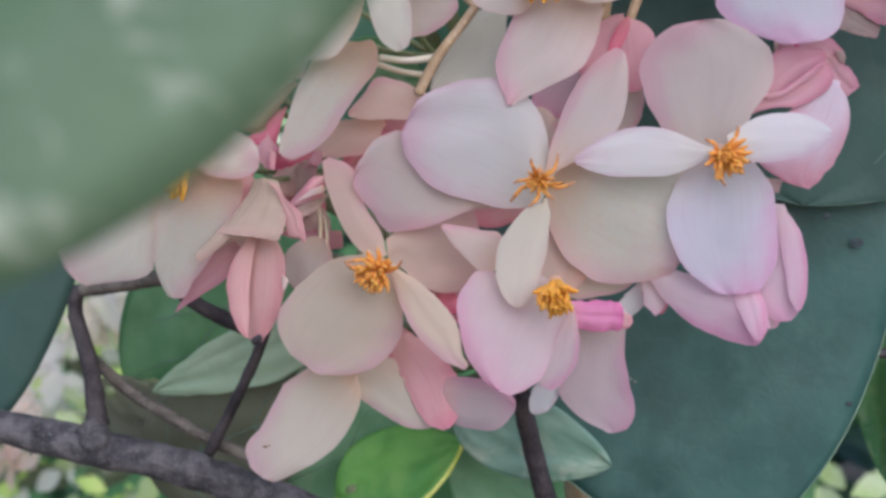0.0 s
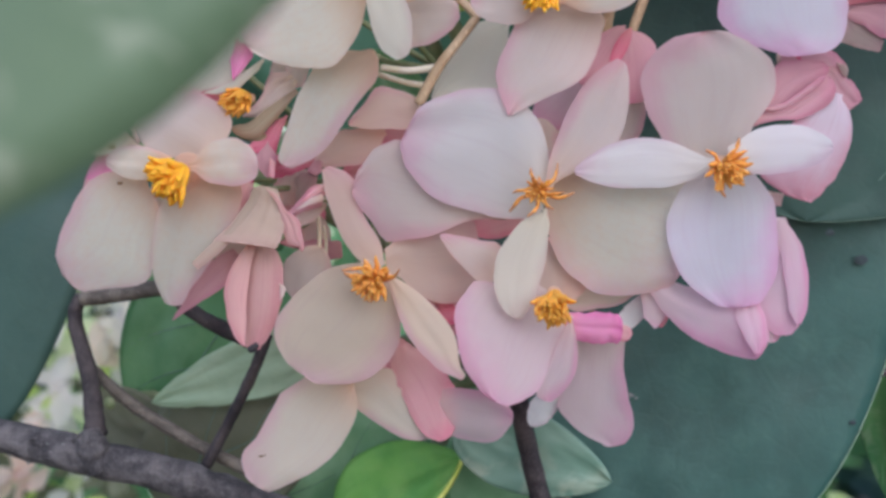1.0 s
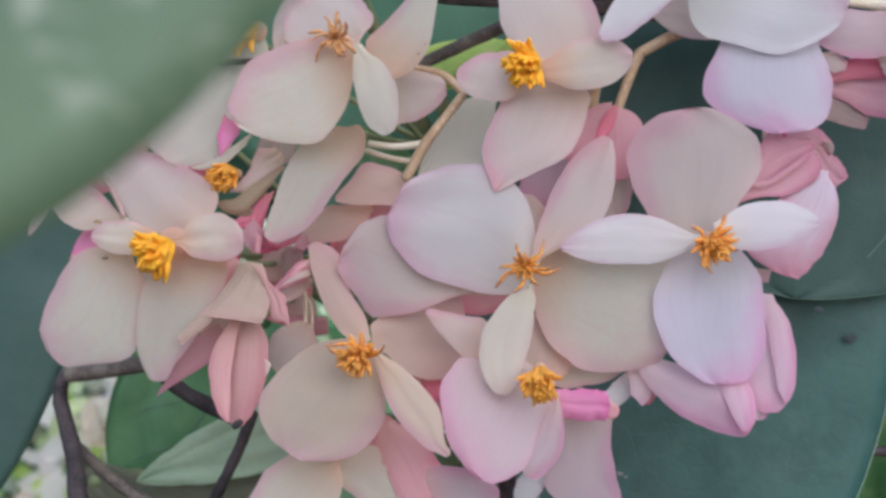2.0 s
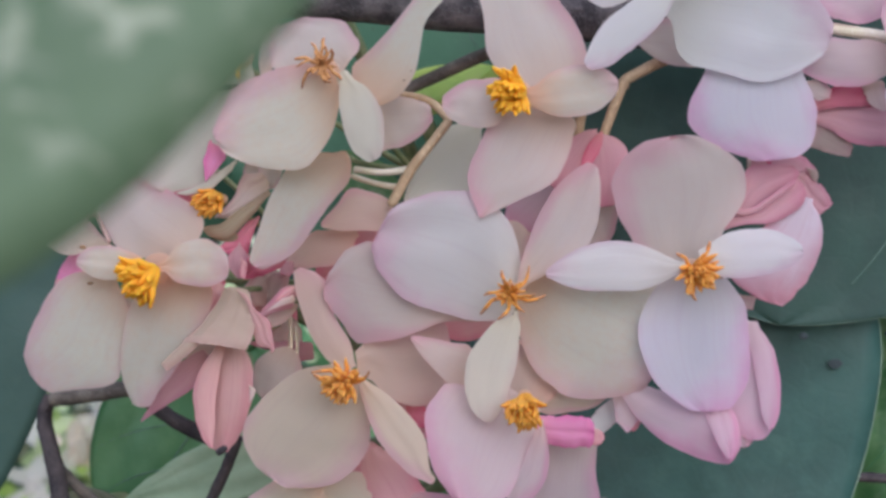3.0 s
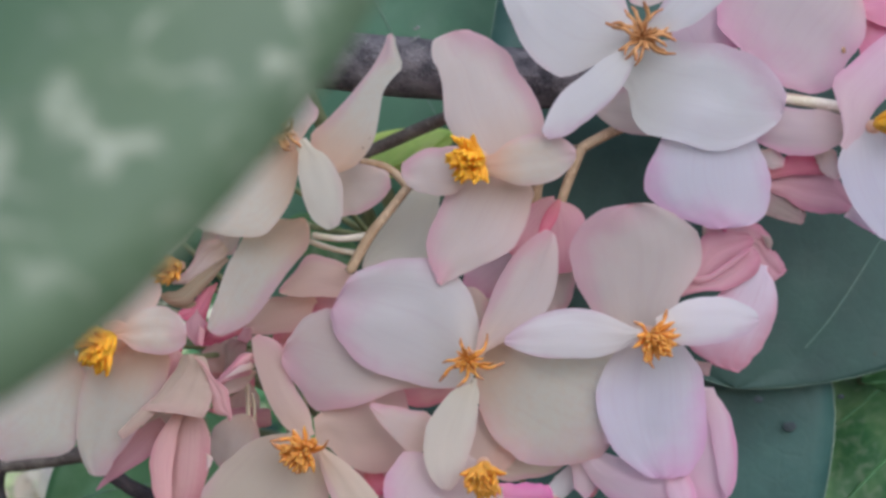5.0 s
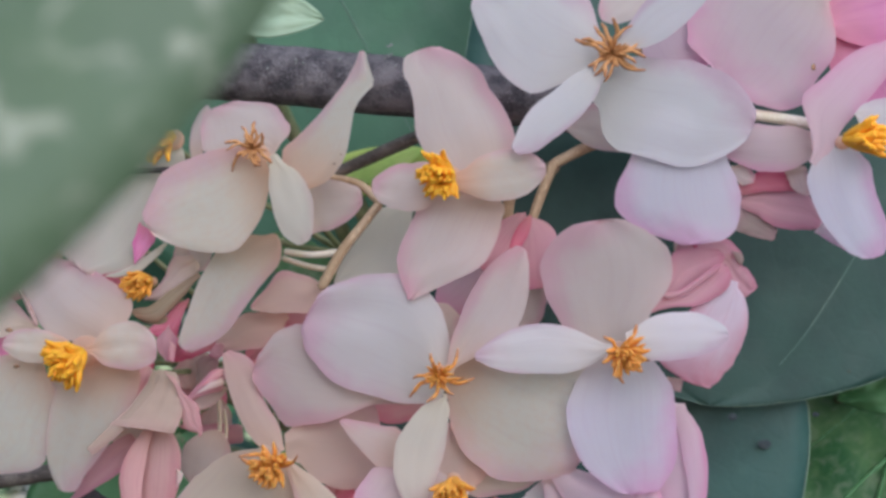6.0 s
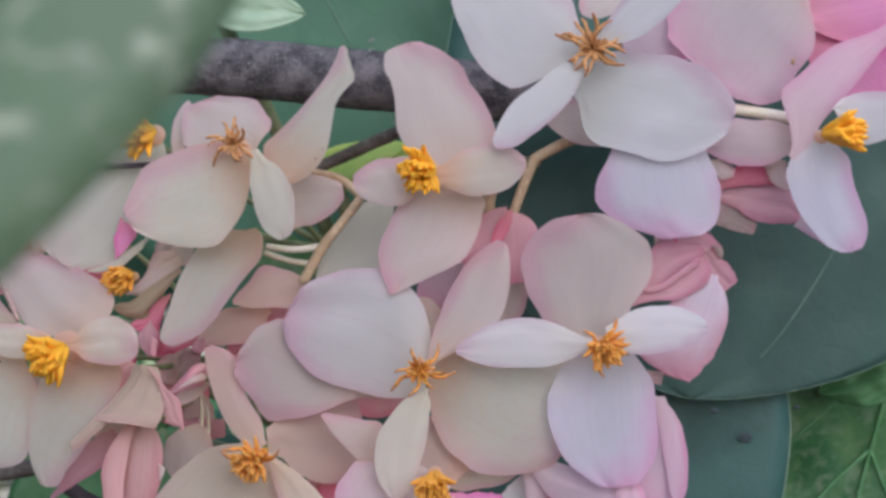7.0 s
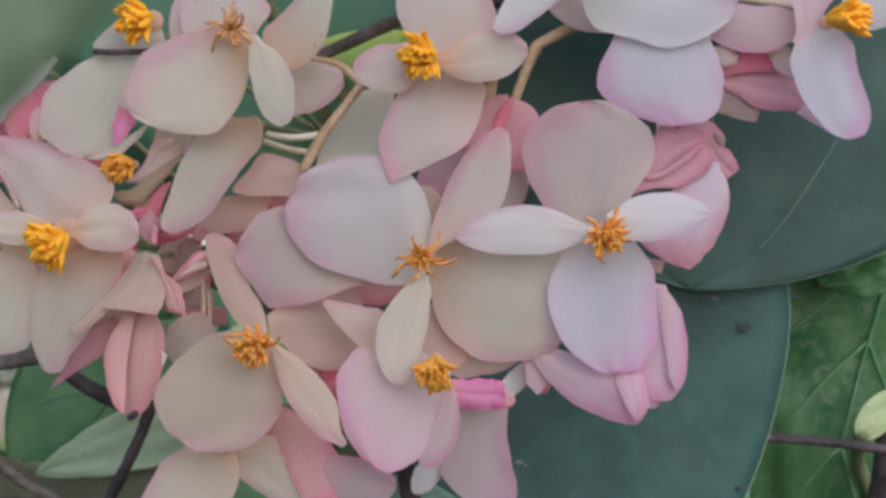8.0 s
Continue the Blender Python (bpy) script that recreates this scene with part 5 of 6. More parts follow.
tepal(flower_l, (-0.0255, -0.0060, -0.0147), (-0.0128, -0.0080, -0.0316), 0.0064, "custard", "oval", 0.12, 0.06, crease=0.02, sides=((0.04, 0.07, 0.11, 0.14, 0.16, 0.16, 0.13, 0.07, 0.04, 0.04), (-0.00, 0.04, 0.08, 0.12, 0.14, 0.14, 0.12, 0.10, 0.06, 0.03)))
tepal(flower_l, (-0.0266, 0.0000, -0.0140), (-0.0366, 0.0030, 0.0024), 0.0055, "peach", "oval", 0.14, 0.05, sides=((0.07, 0.13, 0.16, 0.17, 0.16, 0.14, 0.12, 0.09, 0.06, 0.04), (0.05, 0.08, 0.10, 0.09, 0.10, 0.14, 0.17, 0.15, 0.11, 0.06)))
tepal(flower_l, (-0.0258, 0.0010, -0.0141), (-0.0103, 0.0080, -0.0122), 0.0127, "peach", "oval", 0.12, 0.05, sides=((0.20, 0.25, 0.29, 0.31, 0.32, 0.34, 0.35, 0.36, 0.36, 0.33), (0.10, 0.13, 0.27, 0.37, 0.43, 0.44, 0.43, 0.39, 0.35, 0.27)))
stamens(flower_l, (-0.0268, -0.0070, -0.0156), "amber", 44, 0.0042, 1.05, (-0.3, -0.2), 18, 4, 1.35)
flower_b = thing("begonia_flower", (0.0017, -0.0040, -0.0195), "rosy begonia flower with a dense orange tuft", "flower", "flowers of the cluster")
stick("pedicel", [(0.0017, -0.0010, -0.0198), (0.0028, 0.0100, -0.0169), (0.0071, 0.0340, -0.0053)], [0.0006, 0.0005, 0.0006], "stalk_green", "", "", 0.06, parent=flower_b)
tepal(flower_b, (0.0029, -0.0010, -0.0191), (-0.0074, -0.0100, -0.0346), 0.0175, "pink", "oval", 0.16, 0.06, sides=((0.10, 0.13, 0.18, 0.21, 0.22, 0.24, 0.23, 0.19, 0.15, 0.11), (0.30, 0.37, 0.62, 0.66, 0.66, 0.60, 0.51, 0.41, 0.31, 0.18)))
tepal(flower_b, (0.0044, -0.0040, -0.0215), (0.0006, -0.0060, -0.0353), 0.0049, "pink", "oval", 0.16, 0.06, sides=((0.04, 0.09, 0.14, 0.19, 0.22, 0.23, 0.20, 0.15, 0.11, 0.07), (-0.02, 0.01, 0.03, 0.05, 0.06, 0.08, 0.12, 0.15, 0.14, 0.11)))
tepal(flower_b, (0.0027, 0.0040, -0.0207), (0.0027, 0.0060, -0.0090), 0.0114, "peach", "round", 0.12, 0.05)
tepal(flower_b, (0.0020, 0.0050, -0.0198), (0.0164, 0.0080, -0.0185), 0.0064, "cream", "oval", 0.14, 0.05, sides=((0.13, 0.16, 0.29, 0.20, 0.12, 0.06, 0.02, 0.02, 0.03, 0.03), (0.08, 0.10, 0.16, 0.16, 0.15, 0.15, 0.13, 0.10, 0.06, 0.03)))
stamens(flower_b, (0.0018, -0.0080, -0.0180), "gold", 54, 0.0046, 0.9, (-0.05, -0.9), 19, 0, 1.5, 0.0012)
flower_cl = thing("begonia_flower", (-0.0096, 0.0170, -0.0075), "lilac-pink begonia flower partly hidden by another", "flower", "flowers of the cluster")
stick("pedicel", [(-0.0098, 0.0200, -0.0076), (-0.0064, 0.0310, -0.0071), (0.0071, 0.0340, -0.0053)], [0.0006, 0.0005, 0.0006], "stalk_green", "", "", 0.06, parent=flower_cl)
tepal(flower_cl, (-0.0058, 0.0022, -0.0054), (-0.0314, 0.0000, -0.0011), 0.0170, "blush", "oval", 0.12, 0.06, sides=((0.04, 0.05, 0.08, 0.16, 0.23, 0.27, 0.29, 0.19, 0.13, 0.07), (0.06, 0.09, 0.12, 0.18, 0.26, 0.34, 0.36, 0.31, 0.25, 0.14)))
tepal(flower_cl, (-0.0056, 0.0020, -0.0128), (-0.0165, -0.0030, -0.0086), 0.0068, "blush", "oval", 0.14, 0.05, sides=((0.31, 0.39, 0.43, 0.38, 0.32, 0.26, 0.20, 0.14, 0.09, 0.06), (0.09, 0.11, 0.15, 0.12, 0.11, 0.09, 0.07, 0.05, 0.04, 0.02)))
tepal(flower_cl, (-0.0017, 0.0140, -0.0049), (-0.0125, 0.0120, -0.0083), 0.0059, "salmon", "oval", 0.14, 0.05)
tepal(flower_cl, (-0.0027, 0.0120, 0.0063), (0.0027, 0.0100, 0.0082), 0.0078, "cream", "oval", 0.14, 0.05)

# ---- flowers behind and below ----
flower_p = thing("begonia_flower", (-0.0278, 0.0040, 0.0210), "cream begonia flower turned away with a long petal", "flower", "flowers of the cluster")
stick("pedicel", [(-0.0282, 0.0070, 0.0213), (-0.0263, 0.0180, 0.0212), (-0.0188, 0.0300, 0.0209)], [0.0006, 0.0005, 0.0006], "stalk_green", "", "", 0.06, parent=flower_p)
tepal(flower_p, (-0.0295, 0.0040, 0.0229), (-0.0432, 0.0000, 0.0030), 0.0094, "milk", "oval", 0.12, 0.05, round_base=True, sides=((0.17, 0.19, 0.19, 0.18, 0.18, 0.19, 0.18, 0.15, 0.11, 0.08), (0.03, 0.13, 0.19, 0.20, 0.19, 0.16, 0.12, 0.09, 0.07, 0.05)))
tepal(flower_p, (-0.0191, 0.0100, 0.0122), (-0.0328, 0.0070, 0.0098), 0.0074, "peach", "oval", 0.14, 0.05, sides=((0.08, 0.14, 0.17, 0.17, 0.14, 0.12, 0.10, 0.07, 0.05, 0.03), (0.11, 0.18, 0.26, 0.32, 0.38, 0.37, 0.24, 0.16, 0.11, 0.06)))
tepal(flower_p, (-0.0272, 0.0120, 0.0090), (-0.0392, 0.0100, 0.0030), 0.0066, "peach", "oval", 0.14, 0.05, sides=((0.08, 0.16, 0.23, 0.27, 0.25, 0.20, 0.16, 0.11, 0.07, 0.04), (0.04, 0.09, 0.15, 0.20, 0.24, 0.21, 0.17, 0.14, 0.11, 0.09)))
tepal(flower_p, (-0.0252, 0.0080, 0.0267), (-0.0140, 0.0060, 0.0279), 0.0096, "blush", "oval", 0.14, 0.05, sides=((0.07, 0.45, 0.48, 0.44, 0.41, 0.37, 0.33, 0.28, 0.25, 0.21), (0.23, 0.39, 0.38, 0.36, 0.35, 0.31, 0.25, 0.18, 0.12, 0.06)))
tepal(flower_p, (-0.0064, 0.0170, 0.0288), (-0.0180, 0.0090, 0.0135), 0.0110, "ivory", "oval", 0.1, 0.05, crease=0.02, sides=((0.07, 0.12, 0.20, 0.28, 0.40, 0.35, 0.20, 0.09, 0.04, 0.02), (0.04, 0.12, 0.18, 0.19, 0.18, 0.17, 0.15, 0.12, 0.09, 0.07)))
tepal(flower_p, (-0.0190, 0.0140, 0.0071), (-0.0293, 0.0140, 0.0085), 0.0059, "salmon", "oval", 0.14, 0.05)
tepal(flower_p, (-0.0251, 0.0160, 0.0061), (-0.0349, 0.0160, 0.0012), 0.0069, "salmon", "oval", 0.14, 0.05)
flower_tll = thing("begonia_flower", (-0.0485, 0.0060, 0.0385), "white begonia flower with pink creased petal edges", "flower", "flowers of the cluster")
stick("pedicel", [(-0.0491, 0.0090, 0.0390), (-0.0430, 0.0200, 0.0354), (-0.0188, 0.0300, 0.0209)], [0.0006, 0.0005, 0.0006], "stalk_green", "", "", 0.06, parent=flower_tll)
tepal(flower_tll, (-0.0476, 0.0040, 0.0339), (-0.0601, 0.0020, 0.0156), 0.0151, "ivory", "oval", 0.12, 0.05, sides=((0.08, 0.10, 0.15, 0.20, 0.26, 0.29, 0.27, 0.20, 0.14, 0.09), (0.10, 0.12, 0.23, 0.30, 0.35, 0.39, 0.38, 0.33, 0.30, 0.27)))
tepal(flower_tll, (-0.0504, 0.0012, 0.0237), (-0.0514, 0.0010, 0.0168), 0.0035, "magenta", "oval", 0.3, 0.05, crease=0.05, sides=((-0.01, 0.24, 0.35, 0.38, 0.31, 0.24, 0.16, 0.09, 0.04, 0.01), (0.07, 0.09, 0.10, 0.12, 0.15, 0.11, 0.08, 0.06, 0.04, 0.02)))
tepal(flower_tll, (-0.0466, 0.0018, 0.0206), (-0.0566, 0.0016, 0.0149), 0.0017, "ivory", "oval", 0.4, 0.05, crease=0.05, sides=((0.07, 0.12, 0.14, 0.17, 0.20, 0.17, 0.14, 0.11, 0.07, 0.03), (-0.01, -0.02, -0.03, -0.04, -0.05, -0.07, -0.05, -0.03, -0.01, -0.00)))
tepal(flower_tll, (-0.0442, 0.0040, 0.0361), (-0.0553, 0.0020, 0.0329), 0.0054, "ivory", "oval", 0.14, 0.05, sides=((0.13, 0.17, 0.17, 0.14, 0.11, 0.08, 0.06, 0.04, 0.03, 0.02), (0.14, 0.20, 0.27, 0.32, 0.33, 0.31, 0.25, 0.19, 0.15, 0.11)))
tepal(flower_tll, (-0.0428, 0.0060, 0.0348), (-0.0410, 0.0080, 0.0449), 0.0034, "blush", "narrow", 0.14, 0.05)
stamens(flower_tll, (-0.0458, 0.0000, 0.0381), "yolk", 48, 0.0050, 0.95, (-0.9, -0.3), 20, 0, 1.5)
stick("twig", [(-0.0552, 0.0015, 0.0327), (-0.0507, 0.0015, 0.0325), (-0.0427, 0.0015, 0.0329)], [0.0005, 0.0005, 0.0005], "twig", "thin black twig behind the white flower", "twig", 0.1)
flower_ll = thing("begonia_flower", (-0.0651, 0.0100, 0.0304), "white begonia flower behind with crimson ovary", "flower", "flowers of the cluster")
stick("pedicel", [(-0.0659, 0.0130, 0.0308), (-0.0592, 0.0240, 0.0246), (-0.0321, 0.0340, -0.0001)], [0.0006, 0.0005, 0.0006], "stalk_green", "", "", 0.06, parent=flower_ll)
tepal(flower_ll, (-0.0635, 0.0080, 0.0329), (-0.0798, 0.0080, 0.0187), 0.0042, "white", "oval", 0.14, 0.05, sides=((0.05, 0.07, 0.09, 0.10, 0.11, 0.12, 0.12, 0.11, 0.09, 0.06), (-0.00, 0.03, 0.05, 0.06, 0.06, 0.07, 0.07, 0.07, 0.06, 0.05)))
tepal(flower_ll, (-0.0666, 0.0140, 0.0274), (-0.0763, 0.0140, 0.0195), 0.0079, "crimson", "oval", 0.14, 0.05, crease=0.1, frill=0.35)
tepal(flower_ll, (-0.0679, 0.0140, 0.0180), (-0.0715, 0.0140, 0.0269), 0.0059, "blush", "oval", 0.14, 0.05)
tepal(flower_ll, (-0.0627, 0.0160, 0.0302), (-0.0682, 0.0150, 0.0201), 0.0089, "crimson", "oval", 0.14, 0.05, crease=0.1, frill=0.2)
bud_dangle = thing("begonia_bud", (-0.0822, 0.0100, 0.0147), "slender dangling pink flower bud", "bud")
stick("pedicel", [(-0.0832, 0.0130, 0.0149), (-0.0730, 0.0240, 0.0119), (-0.0321, 0.0340, -0.0001)], [0.0006, 0.0005, 0.0006], "stalk_green", "", "", 0.06, parent=bud_dangle)
tepal(bud_dangle, (-0.0807, 0.0100, 0.0241), (-0.0817, 0.0080, 0.0141), 0.0033, "blush", "oval", 0.2, 0.05)
tepal(bud_dangle, (-0.0781, 0.0120, 0.0188), (-0.0834, 0.0090, 0.0084), 0.0039, "salmon", "narrow", 0.2, 0.05)
tepal(bud_dangle, (-0.0816, 0.0090, 0.0137), (-0.0863, 0.0080, 0.0037), 0.0023, "blush", "narrow", 0.2, 0.05)
petal_wl = thing("begonia_flower", (-0.0770, 0.0100, 0.0012), "deep pink back petals of a begonia flower", "flower", "flowers of the cluster")
stick("pedicel", [(-0.0779, 0.0130, 0.0012), (-0.0687, 0.0240, 0.0010), (-0.0321, 0.0340, -0.0001)], [0.0006, 0.0005, 0.0006], "stalk_green", "", "", 0.06, parent=petal_wl)
tepal(petal_wl, (-0.0752, 0.0100, 0.0060), (-0.0781, 0.0080, -0.0043), 0.0044, "magenta", "oval", 0.2, 0.05, frill=0.1)
tepal(petal_wl, (-0.0761, 0.0100, 0.0031), (-0.0791, 0.0080, -0.0036), 0.0029, "salmon", "narrow", 0.2, 0.05, frill=0.1)
tepal(petal_wl, (-0.0711, 0.0080, 0.0193), (-0.0648, 0.0080, 0.0266), 0.0077, "crimson", "oval", 0.2, 0.05, frill=0.1)
tepal(petal_wl, (-0.0665, 0.0070, 0.0183), (-0.0654, 0.0060, 0.0239), 0.0029, "blush", "oval", 0.2, 0.05, frill=0.1)
tepal(petal_wl, (-0.0692, 0.0120, 0.0149), (-0.0799, 0.0120, 0.0134), 0.0059, "salmon", "oval", 0.2, 0.05, frill=0.1)
flower_lb = thing("begonia_flower", (-0.0336, 0.0000, -0.0335), "cream begonia flower hanging low", "flower", "flowers of the cluster")
stick("pedicel", [(-0.0340, 0.0030, -0.0339), (-0.0336, 0.0140, -0.0272), (-0.0321, 0.0340, -0.0001)], [0.0006, 0.0005, 0.0006], "stalk_green", "", "", 0.06, parent=flower_lb)
tepal(flower_lb, (-0.0342, 0.0030, -0.0310), (-0.0477, 0.0000, -0.0511), 0.0130, "cream", "oval", 0.12, 0.06, sides=((0.16, 0.25, 0.30, 0.32, 0.32, 0.28, 0.23, 0.18, 0.14, 0.10), (-0.14, 0.10, 0.17, 0.23, 0.21, 0.20, 0.20, 0.21, 0.18, 0.12)))
tepal(flower_lb, (-0.0343, 0.0040, -0.0330), (-0.0179, 0.0030, -0.0425), 0.0078, "cream", "oval", 0.14, 0.06, sides=((0.05, 0.06, 0.22, 0.31, 0.27, 0.21, 0.13, 0.07, 0.05, 0.04), (0.08, 0.12, 0.15, 0.17, 0.18, 0.19, 0.18, 0.15, 0.11, 0.06)))
flower_bl = thing("begonia_flower", (-0.0192, 0.0040, -0.0341), "salmon pink half-closed begonia flower", "flower", "flowers of the cluster")
stick("pedicel", [(-0.0195, 0.0070, -0.0345), (-0.0220, 0.0180, -0.0276), (-0.0321, 0.0340, -0.0001)], [0.0006, 0.0005, 0.0006], "stalk_green", "", "", 0.06, parent=flower_bl)
tepal(flower_bl, (-0.0194, 0.0030, -0.0378), (-0.0049, -0.0010, -0.0388), 0.0090, "pink", "oval", 0.35, 0.06, sides=((0.14, 0.20, 0.24, 0.25, 0.25, 0.24, 0.22, 0.18, 0.14, 0.08), (0.10, 0.18, 0.25, 0.30, 0.32, 0.33, 0.31, 0.25, 0.18, 0.10)))
tepal(flower_bl, (-0.0236, 0.0040, -0.0277), (-0.0162, 0.0010, -0.0430), 0.0080, "salmon", "oval", 0.4, 0.06, frill=0.08, sides=((0.10, 0.18, 0.24, 0.28, 0.30, 0.30, 0.27, 0.22, 0.16, 0.09), (0.12, 0.18, 0.20, 0.20, 0.20, 0.20, 0.19, 0.17, 0.13, 0.07)))
tepal(flower_bl, (-0.0248, 0.0060, -0.0265), (-0.0226, 0.0050, -0.0338), 0.0056, "salmon", "oval", 0.3, 0.06, frill=0.12)
tepal(flower_bl, (-0.0244, 0.0080, -0.0271), (-0.0256, 0.0070, -0.0336), 0.0067, "salmon", "oval", 0.2, 0.06, frill=0.12)
tepal(flower_bl, (-0.0141, 0.0100, -0.0178), (-0.0183, 0.0090, -0.0263), 0.0087, "salmon", "oval", 0.2, 0.06, frill=0.12)
tepal(flower_bl, (-0.0178, 0.0080, -0.0196), (-0.0148, 0.0070, -0.0242), 0.0034, "crimson", "oval", 0.2, 0.06, frill=0.12)

# ---- buds and seed pods ----
bud = thing("begonia_bud", (-0.0469, -0.0040, -0.0115), "closed salmon pink begonia bud with two pressed petals", "bud")
stick("pedicel", [(-0.0475, 0.0016, -0.0108), (-0.0444, 0.0100, -0.0093), (-0.0321, 0.0340, -0.0001)], [0.0006, 0.0005, 0.0006], "stalk_green", "", "", 0.06, parent=bud)
tepal(bud, (-0.0474, 0.0010, -0.0096), (-0.0469, -0.0020, -0.0277), 0.0076, "coral", "oval", 0.5, 0.04, sides=((0.14, 0.18, 0.22, 0.22, 0.22, 0.19, 0.16, 0.11, 0.07, 0.02), (0.07, 0.12, 0.17, 0.18, 0.20, 0.19, 0.19, 0.17, 0.14, 0.12)))
tepal(bud, (-0.0480, 0.0000, -0.0096), (-0.0484, -0.0042, -0.0269), 0.0038, "coral", "oval", 0.35, 0.04, label="paler outer petal pressed over the other", sides=((0.03, 0.01, -0.01, -0.02, -0.03, -0.03, -0.02, -0.02, -0.02, -0.02), (0.06, 0.11, 0.18, 0.23, 0.25, 0.22, 0.20, 0.15, 0.12, 0.07)))
tepal(bud, (-0.0436, -0.0000, -0.0169), (-0.0432, 0.0000, -0.0197), 0.0010, "papery", "oval", 0.3, 0.04, name="wing", sides=((0.07, 0.17, 0.31, 0.32, 0.26, 0.20, 0.14, 0.05, -0.03, -0.08), (0.01, 0.02, 0.04, 0.06, 0.08, 0.10, 0.11, 0.13, 0.14, 0.15)))
stick("thread", [(-0.0466, -0.0040, -0.0267), (-0.0475, -0.0040, -0.0273), (-0.0480, -0.0040, -0.0276)], [0.0005, 0.0006, 0.0005], "twig", "", "", 0.2, parent=bud)
pod_l = thing("begonia_pod", (-0.0470, 0.0000, -0.0013), "peach and crimson winged begonia seed pod", "pod")
stick("pedicel", [(-0.0476, 0.0030, -0.0013), (-0.0445, 0.0140, -0.0010), (-0.0321, 0.0340, -0.0001)], [0.0006, 0.0005, 0.0006], "stalk_green", "", "", 0.06, parent=pod_l)
tepal(pod_l, (-0.0463, 0.0010, -0.0008), (-0.0474, -0.0040, -0.0102), 0.0098, "dusk", "oval", 0.3, 0.05, name="body", crease=0.05, frill=0.04, sides=((0.23, 0.27, 0.32, 0.36, 0.39, 0.43, 0.41, 0.40, 0.38, 0.37), (0.16, 0.17, 0.19, 0.24, 0.31, 0.39, 0.46, 0.53, 0.59, 0.63)))
tepal(pod_l, (-0.0477, 0.0000, -0.0008), (-0.0563, -0.0050, -0.0141), 0.0020, "dusk", "oval", 0.35, 0.05, name="wing", frill=0.05, sides=((0.09, 0.11, 0.13, 0.13, 0.12, 0.11, 0.09, 0.06, 0.04, 0.02), (0.00, -0.02, -0.02, -0.02, -0.02, 0.01, 0.04, 0.06, 0.07, 0.08)))
tepal(pod_l, (-0.0457, -0.0010, -0.0009), (-0.0397, -0.0020, -0.0115), 0.0031, "coral", "oval", 0.3, 0.05, name="wing", crease=0.08, frill=0.06, sides=((0.02, 0.08, 0.09, 0.09, 0.14, 0.18, 0.14, 0.11, 0.08, 0.06), (0.00, -0.01, -0.03, -0.01, 0.02, 0.07, 0.11, 0.08, -0.01, -0.00)))
tepal(pod_l, (-0.0504, 0.0030, 0.0002), (-0.0522, 0.0040, -0.0065), 0.0029, "salmon", "oval", 0.3, 0.05, name="wing", frill=0.06, sides=((0.28, 0.30, 0.33, 0.34, 0.30, 0.26, 0.22, 0.19, 0.16, 0.11), (-0.06, -0.00, 0.07, 0.07, 0.06, 0.04, 0.03, 0.03, 0.02, 0.02)))
tepal(pod_l, (-0.0519, 0.0100, 0.0001), (-0.0540, 0.0100, -0.0143), 0.0135, "peach", "oval", 0.2, 0.05, name="wing")
tepal(pod_l, (-0.0458, 0.0160, 0.0002), (-0.0416, 0.0160, -0.0116), 0.0109, "salmon", "oval", 0.2, 0.05, name="wing")
tepal(pod_l, (-0.0507, 0.0020, -0.0123), (-0.0623, 0.0020, -0.0233), 0.0046, "mauve", "oval", 0.24, 0.05, name="wing", sides=((0.08, 0.11, 0.12, 0.12, 0.10, 0.07, 0.05, 0.03, 0.02, 0.01), (0.12, 0.14, 0.16, 0.16, 0.14, 0.10, 0.07, 0.04, 0.03, 0.01)))
tepal(pod_l, (-0.0379, 0.0080, -0.0111), (-0.0425, 0.0080, -0.0201), 0.0086, "blush", "oval", 0.24, 0.05, name="wing")
pod_c = thing("begonia_pod", (-0.0437, 0.0040, 0.0048), "crimson winged begonia pod in the shade", "pod")
stick("pedicel", [(-0.0442, 0.0070, 0.0049), (-0.0418, 0.0180, 0.0039), (-0.0321, 0.0340, -0.0001)], [0.0006, 0.0005, 0.0006], "stalk_green", "", "", 0.06, parent=pod_c)
tepal(pod_c, (-0.0435, 0.0060, 0.0115), (-0.0490, 0.0050, 0.0053), 0.0041, "crimson", "oval", 0.5, 0.05, name="wing", crease=0.1, frill=0.1, sides=((0.08, 0.11, 0.15, 0.20, 0.27, 0.34, 0.40, 0.28, 0.20, 0.15), (-0.02, 0.02, 0.06, 0.06, 0.06, 0.07, 0.10, 0.12, 0.13, 0.14)))
tepal(pod_c, (-0.0385, 0.0056, 0.0049), (-0.0458, 0.0050, 0.0014), 0.0041, "crimson", "oval", 0.5, 0.05, name="wing", crease=0.1, frill=0.1, sides=((0.11, 0.17, 0.22, 0.21, 0.20, 0.20, 0.17, 0.16, 0.14, 0.13), (0.05, 0.05, 0.05, 0.05, 0.05, 0.21, 0.33, 0.23, 0.16, 0.01)))
tepal(pod_c, (-0.0462, 0.0040, 0.0068), (-0.0461, 0.0034, 0.0007), 0.0036, "mauve", "oval", 0.5, 0.05, name="wing", frill=0.08, sides=((0.02, 0.07, 0.15, 0.25, 0.23, 0.22, 0.20, 0.19, 0.17, 0.04), (0.02, 0.08, 0.20, 0.34, 0.32, 0.31, 0.26, 0.17, 0.11, 0.06)))
